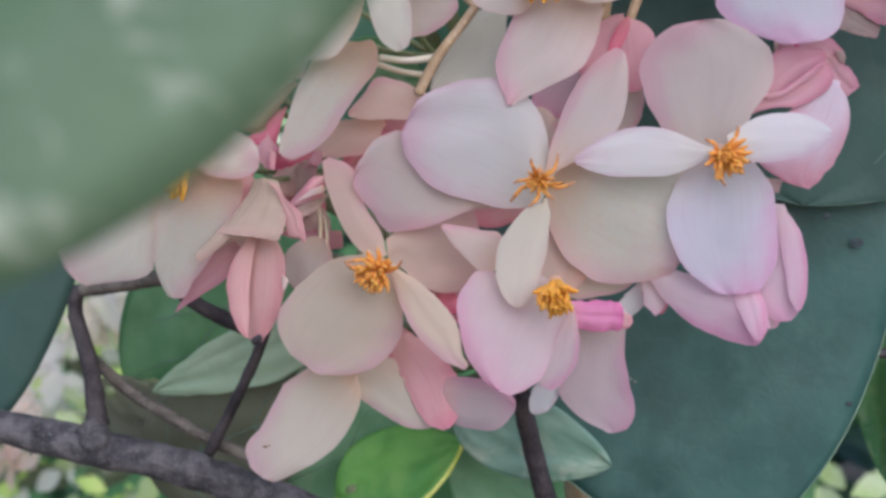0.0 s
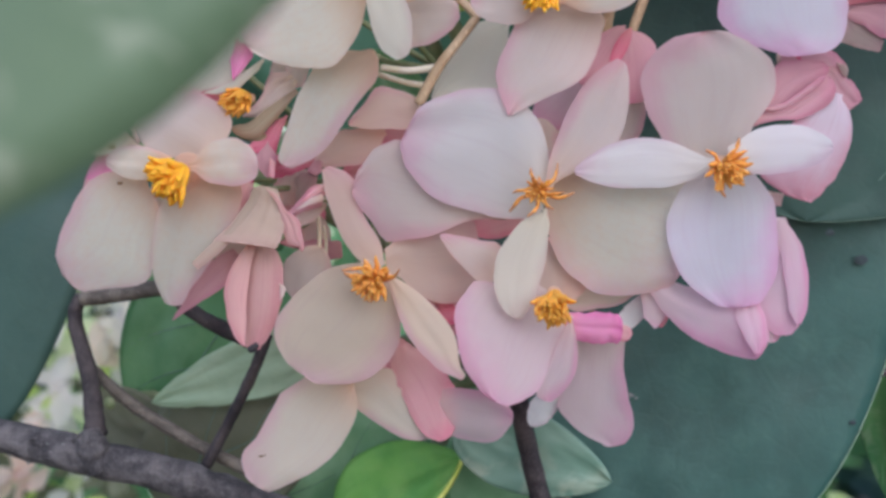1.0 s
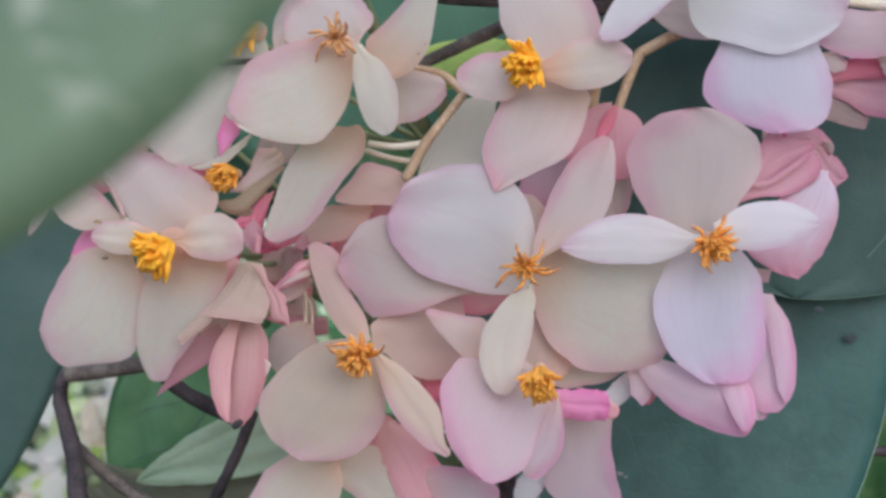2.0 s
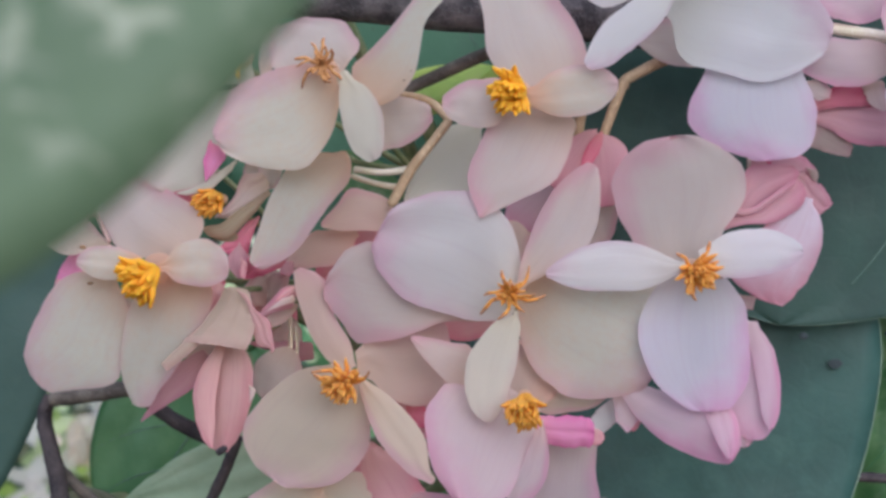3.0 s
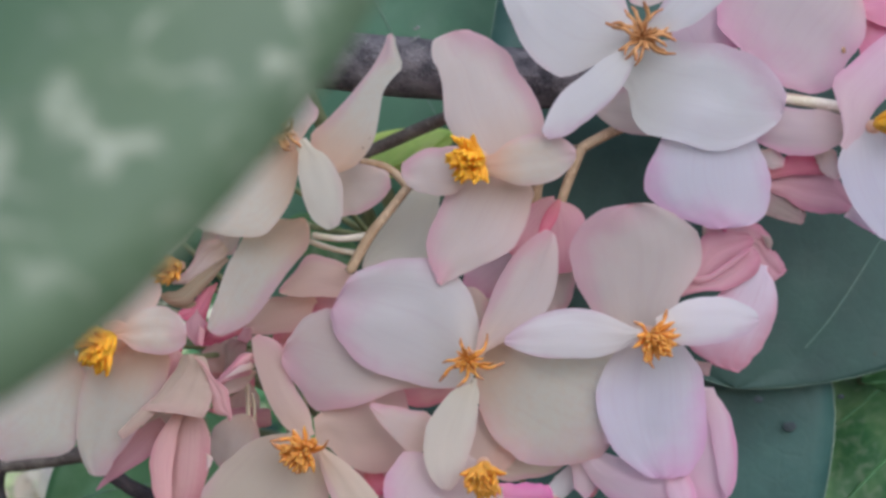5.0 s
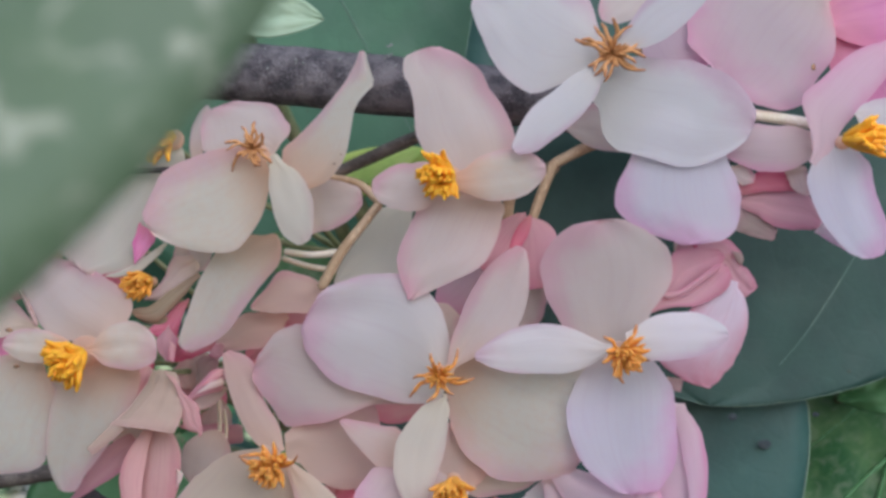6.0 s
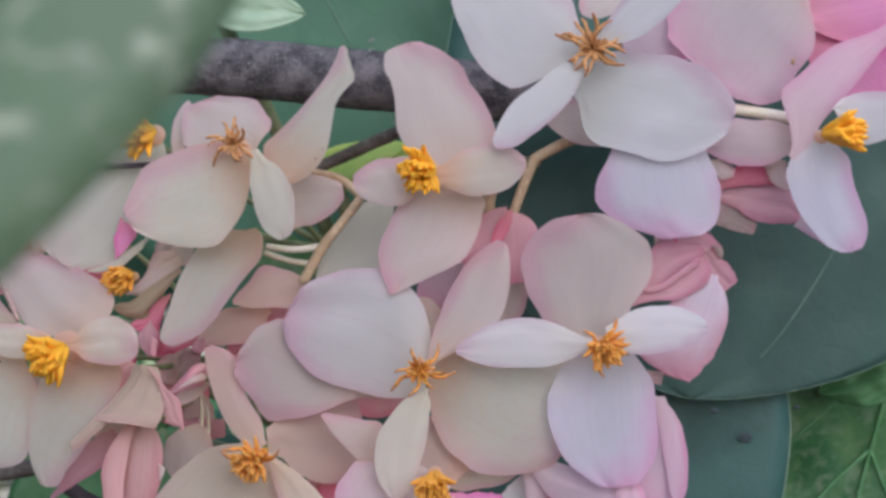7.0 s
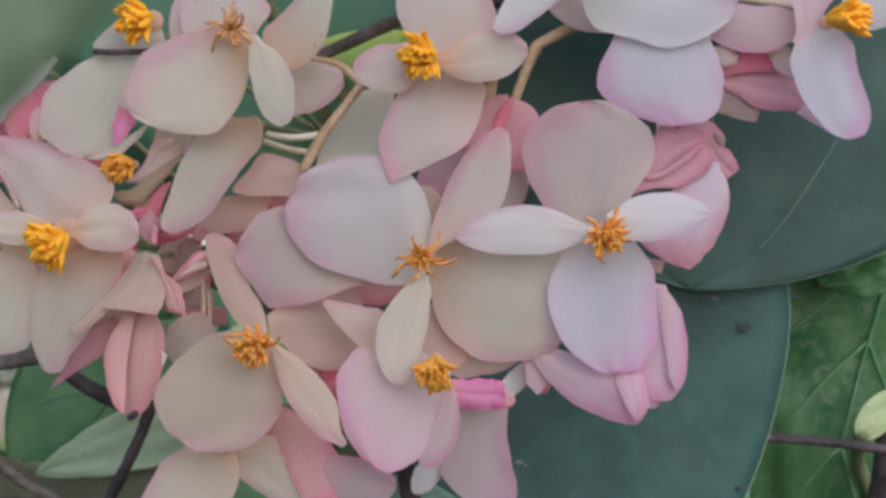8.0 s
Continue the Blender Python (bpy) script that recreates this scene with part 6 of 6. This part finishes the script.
tepal(pod_c, (-0.0453, 0.0024, 0.0042), (-0.0453, 0.0020, 0.0005), 0.0011, "salmon", "oval", 0.6, 0.05, name="wing", frill=0.08, sides=((-0.07, 0.07, 0.20, 0.19, 0.18, 0.16, 0.15, 0.14, 0.13, 0.13), (0.08, 0.08, 0.09, 0.11, 0.12, 0.13, 0.14, 0.15, 0.06, -0.12)))
tepal(pod_c, (-0.0386, 0.0100, 0.0013), (-0.0435, 0.0110, -0.0055), 0.0043, "husk", "oval", 0.3, 0.05, name="wing", crease=0.06, frill=0.14, sides=((0.02, 0.07, 0.10, 0.14, 0.08, 0.01, 0.02, 0.02, 0.02, 0.02), (0.02, 0.29, 0.33, 0.37, 0.23, 0.13, 0.07, 0.03, 0.00, -0.02)))
tepal(pod_c, (-0.0508, 0.0120, 0.0025), (-0.0522, 0.0120, -0.0014), 0.0027, "crimson", "oval", 0.3, 0.05, name="wing", frill=0.1, sides=((0.02, 0.21, 0.25, 0.29, 0.34, 0.37, 0.31, 0.26, 0.23, 0.20), (0.02, -0.17, -0.04, 0.10, 0.25, 0.27, 0.18, 0.05, -0.04, -0.11)))
tepal(pod_c, (-0.0556, 0.0100, 0.0166), (-0.0592, 0.0090, 0.0126), 0.0048, "crimson", "oval", 0.24, 0.05, name="wing", frill=0.1)
tepal(pod_c, (-0.0377, 0.0095, 0.0033), (-0.0403, 0.0095, 0.0017), 0.0026, "mauve", "oval", 0.3, 0.05, name="wing", frill=0.1, sides=((0.02, 0.18, 0.36, 0.39, 0.42, 0.45, 0.34, 0.22, 0.13, 0.07), (0.25, 0.28, 0.33, 0.38, 0.41, 0.32, 0.24, 0.17, 0.12, 0.08)))
bud_striped = thing("begonia_bud", (-0.0399, 0.0050, -0.0041), "small striped pink bud", "bud")
stick("pedicel", [(-0.0404, 0.0080, -0.0041), (-0.0387, 0.0190, -0.0033), (-0.0321, 0.0340, -0.0001)], [0.0006, 0.0005, 0.0006], "stalk_green", "", "", 0.06, parent=bud_striped)
tepal(bud_striped, (-0.0370, 0.0060, -0.0014), (-0.0433, 0.0046, -0.0060), 0.0038, "mauve", "oval", 0.4, 0.05, crease=0.06, sides=((0.09, 0.16, 0.24, 0.20, 0.15, 0.10, 0.06, 0.03, 0.01, -0.00), (0.19, 0.22, 0.23, 0.19, 0.16, 0.13, 0.10, 0.07, 0.05, 0.04)))
tepal(bud_striped, (-0.0368, 0.0040, -0.0006), (-0.0404, 0.0036, -0.0036), 0.0012, "salmon", "oval", 0.5, 0.05, sides=((0.07, 0.13, 0.11, 0.08, 0.06, 0.03, 0.01, -0.01, -0.02, -0.03), (0.08, 0.10, 0.14, 0.18, 0.15, 0.12, 0.09, 0.06, 0.05, 0.03)))
tepal(bud_striped, (-0.0368, 0.0040, -0.0024), (-0.0415, 0.0034, -0.0049), 0.0012, "blush", "oval", 0.5, 0.05, sides=((0.11, 0.12, 0.09, 0.07, 0.04, 0.03, 0.01, 0.00, -0.01, -0.01), (0.10, 0.11, 0.14, 0.17, 0.14, 0.11, 0.08, 0.06, 0.04, 0.03)))
tepal(bud_striped, (-0.0351, 0.0150, -0.0114), (-0.0428, 0.0150, -0.0121), 0.0036, "mauve", "oval", 0.3, 0.05, frill=0.08, sides=((0.26, 0.26, 0.26, 0.26, 0.26, 0.24, 0.22, 0.20, 0.19, 0.18), (0.14, 0.16, 0.17, 0.20, 0.22, 0.22, 0.22, 0.21, 0.21, 0.21)))
tepal(bud_striped, (-0.0368, 0.0080, -0.0037), (-0.0430, 0.0070, -0.0076), 0.0025, "papery", "narrow", 0.3, 0.05, frill=0.12)
tepal(bud_striped, (-0.0395, 0.0140, 0.0011), (-0.0473, 0.0140, -0.0028), 0.0059, "papery", "oval", 0.24, 0.05, frill=0.12)
tepal(bud_striped, (-0.0397, 0.0160, -0.0057), (-0.0406, 0.0160, -0.0136), 0.0059, "papery", "oval", 0.24, 0.05, frill=0.12)
stick("thread", [(-0.0389, 0.0120, -0.0057), (-0.0386, 0.0120, -0.0095), (-0.0388, 0.0120, -0.0139)], [0.0004, 0.0004, 0.0004], "stalk_pale", "", "", 0.1, parent=bud_striped)
stick("thread", [(-0.0379, 0.0120, -0.0076), (-0.0375, 0.0120, -0.0105), (-0.0376, 0.0120, -0.0143)], [0.0003, 0.0003, 0.0003], "stalk_pale", "", "", 0.1, parent=bud_striped)
flower_small = thing("begonia_flower", (-0.0497, 0.0050, 0.0139), "small withering flower with an orange tuft and olive wings", "flower", "flowers of the cluster")
stick("pedicel", [(-0.0503, 0.0080, 0.0140), (-0.0467, 0.0190, 0.0112), (-0.0321, 0.0340, -0.0001)], [0.0006, 0.0005, 0.0006], "stalk_green", "", "", 0.06, parent=flower_small)
stamens(flower_small, (-0.0497, 0.0040, 0.0143), "gold", 34, 0.0044, 0.8, (-0.7, -0.4), 21, 0, 1.3, 0.0008)
tepal(flower_small, (-0.0448, 0.0090, 0.0212), (-0.0452, 0.0090, 0.0157), 0.0030, "blush", "oval", 0.3, 0.05, frill=0.06, sides=((0.23, 0.24, 0.24, 0.24, 0.24, 0.24, 0.25, 0.25, 0.25, 0.20), (0.23, 0.25, 0.28, 0.31, 0.31, 0.28, 0.25, 0.22, 0.20, 0.16)))
tepal(flower_small, (-0.0412, 0.0080, 0.0210), (-0.0425, 0.0080, 0.0159), 0.0045, "blush", "oval", 0.3, 0.05, crease=0.06, frill=0.06, sides=((0.38, 0.37, 0.36, 0.34, 0.33, 0.31, 0.30, 0.28, 0.15, 0.03), (0.23, 0.49, 0.46, 0.42, 0.38, 0.35, 0.32, 0.25, 0.20, 0.16)))
tepal(flower_small, (-0.0425, 0.0070, 0.0181), (-0.0510, 0.0066, 0.0111), 0.0049, "papery", "oval", 0.3, 0.05, crease=0.05, frill=0.1, sides=((0.15, 0.20, 0.20, 0.18, 0.16, 0.15, 0.14, 0.12, 0.07, 0.02), (0.11, 0.17, 0.24, 0.19, 0.10, 0.05, 0.03, 0.03, 0.02, 0.02)))
tepal(flower_small, (-0.0415, 0.0050, 0.0157), (-0.0523, 0.0040, 0.0087), 0.0030, "olive", "oval", 0.4, 0.06, name="wing", crease=0.08, frill=0.1, sides=((0.07, 0.09, 0.13, 0.17, 0.20, 0.23, 0.26, 0.23, 0.15, 0.09), (0.01, 0.01, 0.01, 0.01, -0.00, -0.02, -0.03, -0.00, 0.03, 0.05)))
tepal(flower_small, (-0.0527, 0.0060, 0.0091), (-0.0467, 0.0050, 0.0077), 0.0027, "olive", "oval", 0.3, 0.05, frill=0.1)
# the lime tone replaces a sunlit patch
leaf("begonia_leaf", (-0.0502, 0.0340, -0.0008), (-0.0462, 0.0340, -0.0024), 0.0070, "leaf_sun_lime", "scrap of leaf with sunlight painted as lime", veins=0, droop=0.05, fold=0.1, wave=0.04, seed=31, vein_size=0.0002)
leaf("begonia_leaf", (-0.0367, 0.0600, 0.0247), (-0.0226, 0.0600, 0.0178), 0.0093, "leaf_fresh", "patch of green leaf seen between stalks", veins=0, droop=0.05, fold=0.1, wave=0.04, seed=32, vein_size=0.0002)
bud_t = thing("begonia_bud", (0.0141, 0.0060, 0.0230), "rounded pink begonia bud on a thin stalk", "bud")
stick("pedicel", [(0.0143, 0.0090, 0.0232), (0.0155, 0.0200, 0.0260), (0.0202, 0.0300, 0.0369)], [0.0006, 0.0005, 0.0006], "stalk_green", "", "", 0.06, parent=bud_t)
tepal(bud_t, (0.0144, 0.0080, 0.0265), (0.0166, 0.0080, 0.0134), 0.0092, "mauve", "oval", 0.34, 0.05, sides=((-0.04, 0.15, 0.27, 0.31, 0.30, 0.25, 0.19, 0.12, 0.07, 0.03), (0.24, 0.30, 0.34, 0.39, 0.41, 0.41, 0.37, 0.32, 0.28, 0.25)))
tepal(bud_t, (0.0131, 0.0050, 0.0256), (0.0066, 0.0060, 0.0162), 0.0076, "mauve", "fan", 0.3, 0.05)
tepal(bud_t, (0.0145, 0.0040, 0.0255), (0.0112, 0.0050, 0.0190), 0.0023, "crimson", "narrow", 0.4, 0.05)
tepal(bud_t, (0.0116, 0.0140, 0.0207), (-0.0012, 0.0120, 0.0097), 0.0088, "rose", "oval", 0.3, 0.05)
tepal(bud_t, (0.0154, 0.0120, 0.0166), (0.0130, 0.0100, 0.0058), 0.0068, "blush", "oval", 0.3, 0.05)
tepal(bud_t, (-0.0022, 0.0160, 0.0079), (0.0037, 0.0160, 0.0109), 0.0069, "cream", "oval", 0.2, 0.05)
bud_r = thing("begonia_bud", (0.0448, 0.0060, 0.0163), "ruffled salmon pink half-open begonia bud", "bud")
stick("pedicel", [(0.0454, 0.0090, 0.0165), (0.0457, 0.0200, 0.0215), (0.0473, 0.0300, 0.0413)], [0.0006, 0.0005, 0.0006], "stalk_green", "", "", 0.06, parent=bud_r)
tepal(bud_r, (0.0400, 0.0075, 0.0220), (0.0507, 0.0080, 0.0192), 0.0057, "mauve", "oval", 0.3, 0.05, frill=0.12, sides=((-0.08, 0.03, 0.12, 0.14, 0.17, 0.20, 0.18, 0.13, 0.09, 0.04), (0.26, 0.29, 0.30, 0.31, 0.31, 0.32, 0.33, 0.30, 0.22, 0.14)))
tepal(bud_r, (0.0466, 0.0068, 0.0183), (0.0531, 0.0074, 0.0137), 0.0049, "mauve", "oval", 0.3, 0.05, name="wing", crease=0.08, frill=0.2, sides=((0.17, 0.25, 0.29, 0.24, 0.20, 0.18, 0.17, 0.12, 0.07, 0.04), (0.03, 0.12, 0.22, 0.31, 0.39, 0.43, 0.42, 0.41, 0.36, 0.16)))
tepal(bud_r, (0.0490, 0.0060, 0.0201), (0.0503, 0.0066, 0.0174), 0.0014, "husk", "oval", 0.3, 0.05, name="wing", frill=0.16, sides=((-0.15, -0.03, 0.12, 0.25, 0.27, 0.28, 0.23, 0.16, 0.10, 0.06), (0.21, 0.20, 0.19, 0.18, 0.17, 0.16, 0.15, 0.11, 0.07, 0.05)))
tepal(bud_r, (0.0329, 0.0050, 0.0088), (0.0471, 0.0046, 0.0189), 0.0067, "mauve", "oval", 0.35, 0.06, crease=0.05, frill=0.06, sides=((0.03, 0.09, 0.11, 0.15, 0.22, 0.31, 0.26, 0.20, 0.14, 0.10), (0.03, 0.06, 0.07, 0.07, 0.07, 0.08, 0.08, 0.08, 0.06, 0.03)))
tepal(bud_r, (0.0324, 0.0036, 0.0085), (0.0475, 0.0030, 0.0167), 0.0044, "mauve", "oval", 0.4, 0.06, crease=0.04, frill=0.08, sides=((0.04, 0.07, 0.08, 0.04, 0.00, 0.03, 0.05, 0.06, 0.06, 0.07), (0.01, 0.03, 0.05, 0.09, 0.16, 0.19, 0.20, 0.18, 0.16, 0.11)))
tepal(bud_r, (0.0350, 0.0024, 0.0119), (0.0461, 0.0024, 0.0171), 0.0012, "mauve", "oval", 0.5, 0.04, frill=0.06, sides=((0.03, 0.00, -0.05, -0.08, -0.05, -0.03, -0.00, 0.01, 0.03, 0.03), (-0.03, 0.10, 0.13, 0.15, 0.13, 0.11, 0.09, 0.07, 0.05, 0.03)))
tepal(bud_r, (0.0483, 0.0046, 0.0147), (0.0439, 0.0030, -0.0033), 0.0127, "dipped", "oval", 0.18, 0.05, frill=0.05, sides=((0.07, 0.15, 0.20, 0.22, 0.22, 0.20, 0.17, 0.11, 0.07, 0.03), (0.06, 0.14, 0.24, 0.32, 0.40, 0.46, 0.51, 0.49, 0.39, 0.26)))
tepal(bud_r, (0.0394, 0.0100, 0.0212), (0.0427, 0.0100, 0.0212), 0.0022, "papery", "oval", 0.2, 0.05, frill=0.1, sides=((0.32, 0.32, 0.33, 0.35, 0.36, 0.37, 0.38, 0.39, 0.40, 0.40), (0.35, 0.34, 0.32, 0.30, 0.28, 0.27, 0.25, 0.24, 0.23, 0.22)))
tepal(bud_r, (0.0413, 0.0060, 0.0220), (0.0427, 0.0056, 0.0201), 0.0007, "crimson", "oval", 0.3, 0.05, sides=((-0.05, 0.12, 0.19, 0.17, 0.15, 0.13, 0.12, 0.10, 0.09, 0.09), (0.08, 0.09, 0.10, 0.12, 0.13, 0.15, 0.16, 0.17, 0.18, -0.02)))
tepal(bud_r, (0.0391, 0.0090, -0.0012), (0.0398, 0.0090, -0.0042), 0.0024, "papery", "oval", 0.2, 0.05, frill=0.12, sides=((-0.31, -0.09, 0.20, 0.45, 0.39, 0.32, 0.26, 0.21, 0.18, 0.15), (0.42, 0.40, 0.37, 0.33, 0.29, 0.25, 0.21, 0.18, 0.10, -0.10)))
pod_r = thing("begonia_pod", (0.0577, 0.0110, 0.0285), "salmon pink winged begonia pod", "pod")
stick("pedicel", [(0.0583, 0.0140, 0.0289), (0.0561, 0.0250, 0.0314), (0.0473, 0.0300, 0.0413)], [0.0006, 0.0005, 0.0006], "stalk_green", "", "", 0.06, parent=pod_r)
tepal(pod_r, (0.0500, 0.0080, 0.0290), (0.0650, 0.0070, 0.0243), 0.0068, "mauve", "oval", 0.35, 0.06, name="body", crease=0.04, frill=0.08, sides=((0.06, 0.10, 0.15, 0.20, 0.24, 0.27, 0.25, 0.17, 0.10, 0.06), (0.08, 0.10, 0.11, 0.16, 0.18, 0.17, 0.13, 0.10, 0.06, 0.03)))
tepal(pod_r, (0.0492, 0.0064, 0.0298), (0.0600, 0.0060, 0.0309), 0.0039, "crimson", "oval", 0.45, 0.05, name="body", frill=0.08, sides=((0.10, 0.15, 0.20, 0.27, 0.32, 0.31, 0.28, 0.26, 0.22, 0.17), (0.07, 0.06, 0.05, 0.04, 0.03, 0.05, 0.06, 0.07, 0.08, 0.07)))
tepal(pod_r, (0.0486, 0.0044, 0.0342), (0.0518, 0.0044, 0.0309), 0.0031, "blush", "oval", 0.4, 0.05, name="wing", frill=0.06, sides=((-0.01, 0.14, 0.34, 0.34, 0.35, 0.35, 0.36, 0.33, 0.22, 0.14), (0.12, 0.16, 0.22, 0.28, 0.30, 0.30, 0.31, 0.19, 0.06, -0.04)))
tepal(pod_r, (0.0585, 0.0050, 0.0340), (0.0616, 0.0056, 0.0290), 0.0038, "papery", "oval", 0.3, 0.05, name="wing", frill=0.1, sides=((-0.00, 0.25, 0.38, 0.33, 0.28, 0.23, 0.18, 0.14, 0.11, 0.09), (0.23, 0.24, 0.25, 0.27, 0.28, 0.26, 0.20, 0.14, 0.08, -0.03)))
tepal(pod_r, (0.0499, 0.0086, 0.0283), (0.0563, 0.0086, 0.0219), 0.0047, "husk", "oval", 0.3, 0.05, name="wing", crease=0.06, frill=0.16, sides=((0.06, 0.08, 0.11, 0.14, 0.16, 0.18, 0.20, 0.19, 0.18, 0.07), (0.01, 0.10, 0.23, 0.38, 0.32, 0.26, 0.20, 0.13, 0.09, 0.05)))
tepal(pod_r, (0.0643, 0.0040, 0.0248), (0.0667, 0.0020, 0.0198), 0.0030, "rose", "oval", 0.3, 0.05, name="wing", frill=0.08, sides=((-0.05, -0.00, 0.06, 0.13, 0.14, 0.13, 0.11, 0.10, 0.10, 0.08), (0.28, 0.50, 0.44, 0.38, 0.31, 0.25, 0.17, 0.12, 0.07, 0.06)))
bud_rb = thing("begonia_bud", (0.0304, 0.0040, -0.0173), "pink half-open begonia bud below a flower", "bud")
stick("pedicel", [(0.0308, 0.0070, -0.0175), (0.0261, 0.0180, -0.0151), (0.0071, 0.0340, -0.0053)], [0.0006, 0.0005, 0.0006], "stalk_green", "", "", 0.06, parent=bud_rb)
tepal(bud_rb, (0.0347, 0.0010, -0.0182), (0.0376, -0.0020, -0.0258), 0.0040, "pink", "oval", 0.3, 0.05, frill=0.06, sides=((0.10, 0.19, 0.20, 0.21, 0.23, 0.24, 0.25, 0.19, 0.14, 0.07), (0.25, 0.25, 0.24, 0.24, 0.23, 0.23, 0.21, 0.16, 0.14, 0.11)))
tepal(bud_rb, (0.0184, 0.0020, -0.0167), (0.0347, -0.0056, -0.0275), 0.0102, "rose", "oval", 0.3, 0.05, frill=0.04, sides=((0.08, 0.10, 0.13, 0.18, 0.25, 0.32, 0.32, 0.27, 0.20, 0.15), (0.09, 0.13, 0.16, 0.18, 0.19, 0.17, 0.15, 0.12, 0.09, 0.06)))
tepal(bud_rb, (0.0329, -0.0020, -0.0180), (0.0341, -0.0076, -0.0271), 0.0044, "rose", "oval", 0.4, 0.05, crease=0.05, frill=0.05, sides=((0.15, 0.16, 0.17, 0.19, 0.19, 0.17, 0.15, 0.11, 0.07, 0.04), (0.21, 0.21, 0.22, 0.22, 0.20, 0.17, 0.15, 0.11, 0.08, 0.06)))
tepal(bud_rb, (0.0393, 0.0040, -0.0058), (0.0384, -0.0030, -0.0246), 0.0101, "rose", "oval", 0.3, 0.05, frill=0.03, sides=((0.05, 0.12, 0.17, 0.20, 0.22, 0.22, 0.20, 0.17, 0.14, 0.10), (0.14, 0.19, 0.20, 0.22, 0.24, 0.27, 0.30, 0.22, 0.16, 0.07)))
tepal(bud_rb, (0.0393, 0.0024, -0.0062), (0.0405, -0.0044, -0.0228), 0.0038, "rose", "oval", 0.4, 0.05, sides=((0.05, 0.09, 0.15, 0.16, 0.17, 0.16, 0.14, 0.12, 0.09, 0.06), (0.07, 0.07, 0.06, 0.05, 0.05, 0.04, 0.04, 0.04, 0.02, -0.00)))
tepal(bud_rb, (0.0178, 0.0030, -0.0165), (0.0185, 0.0020, -0.0242), 0.0037, "pink", "oval", 0.35, 0.05, frill=0.06, sides=((0.02, 0.17, 0.19, 0.22, 0.24, 0.27, 0.29, 0.20, 0.13, 0.08), (0.02, 0.09, 0.21, 0.20, 0.20, 0.19, 0.19, 0.11, 0.06, 0.02)))
tepal(bud_rb, (0.0185, 0.0080, -0.0157), (0.0201, 0.0070, -0.0245), 0.0042, "salmon", "oval", 0.24, 0.05)
flower_bd = thing("begonia_flower", (0.0087, 0.0000, -0.0235), "pink begonia flower hanging below a magenta ovary", "flower", "flowers of the cluster")
stick("pedicel", [(0.0088, 0.0030, -0.0238), (0.0084, 0.0140, -0.0201), (0.0071, 0.0340, -0.0053)], [0.0006, 0.0005, 0.0006], "stalk_green", "", "", 0.06, parent=flower_bd)
tepal(flower_bd, (0.0029, -0.0010, -0.0237), (0.0131, -0.0010, -0.0243), 0.0052, "magenta", "oval", 0.5, 0, name="ovary", crease=0.06, frill=0.14, sides=((0.23, 0.24, 0.24, 0.25, 0.26, 0.27, 0.27, 0.28, 0.25, 0.19), (-0.06, 0.14, 0.20, 0.22, 0.24, 0.24, 0.23, 0.23, 0.22, 0.17)))
tepal(flower_bd, (0.0101, 0.0040, -0.0246), (0.0117, 0.0040, -0.0444), 0.0121, "pink", "oval", 0.1, 0.06, sides=((0.19, 0.18, 0.16, 0.15, 0.16, 0.18, 0.20, 0.20, 0.17, 0.13), (0.25, 0.27, 0.29, 0.33, 0.38, 0.43, 0.36, 0.26, 0.16, 0.07)))
tepal(flower_bd, (0.0121, 0.0050, -0.0254), (0.0183, 0.0060, -0.0189), 0.0036, "white", "oval", 0.2, 0.05, name="wing", frill=0.12)
tepal(flower_bd, (0.0130, 0.0040, -0.0239), (0.0142, 0.0040, -0.0265), 0.0028, "salmon", "oval", 0.2, 0.05, name="wing")
tepal(flower_bd, (0.0027, 0.0060, -0.0343), (-0.0019, 0.0050, -0.0412), 0.0044, "white", "oval", 0.2, 0.05, name="wing", frill=0.12)

# ---- dry spots on petals and leaves ----
bpy.context.view_layer.update()
fleck(flower_lb, -0.0471, -0.0460, 0.00045, flat=0.4)
fleck(flower_lb, -0.0464, -0.0458, 0.00025, flat=0.4)
fleck(flower_tl, -0.0183, 0.0336, 0.00022)
fleck(flower_tl, -0.0172, 0.0352, 0.00014)
fleck(flower_ur, 0.0629, 0.0513, 0.0004, flat=1.6)
fleck(flower_w, -0.0707, 0.0057, 0.0006)
fleck(flower_w, -0.0703, -0.0002, 0.0005)
fleck(leaf_v, 0.0176, -0.0414, 0.0008, "lichen")
fleck(leaf_v, 0.0188, -0.0420, 0.0004, "lichen")

# ---- leaf that hangs before the flowers ----
leaf("begonia_leaf", (-0.0602, -0.1770, 0.0099), (-0.0125, -0.1619, 0.0684), 0.0750, "leaf_near", "soft green begonia leaf hanging close before the flowers", face=(0.12, -1, 0.16), veins=4, vein_size=0.00022, droop=0.0, fold=0.0, wave=0.012, seed=21, pointed=2.2, root=(-0.150, -0.02, -0.752))
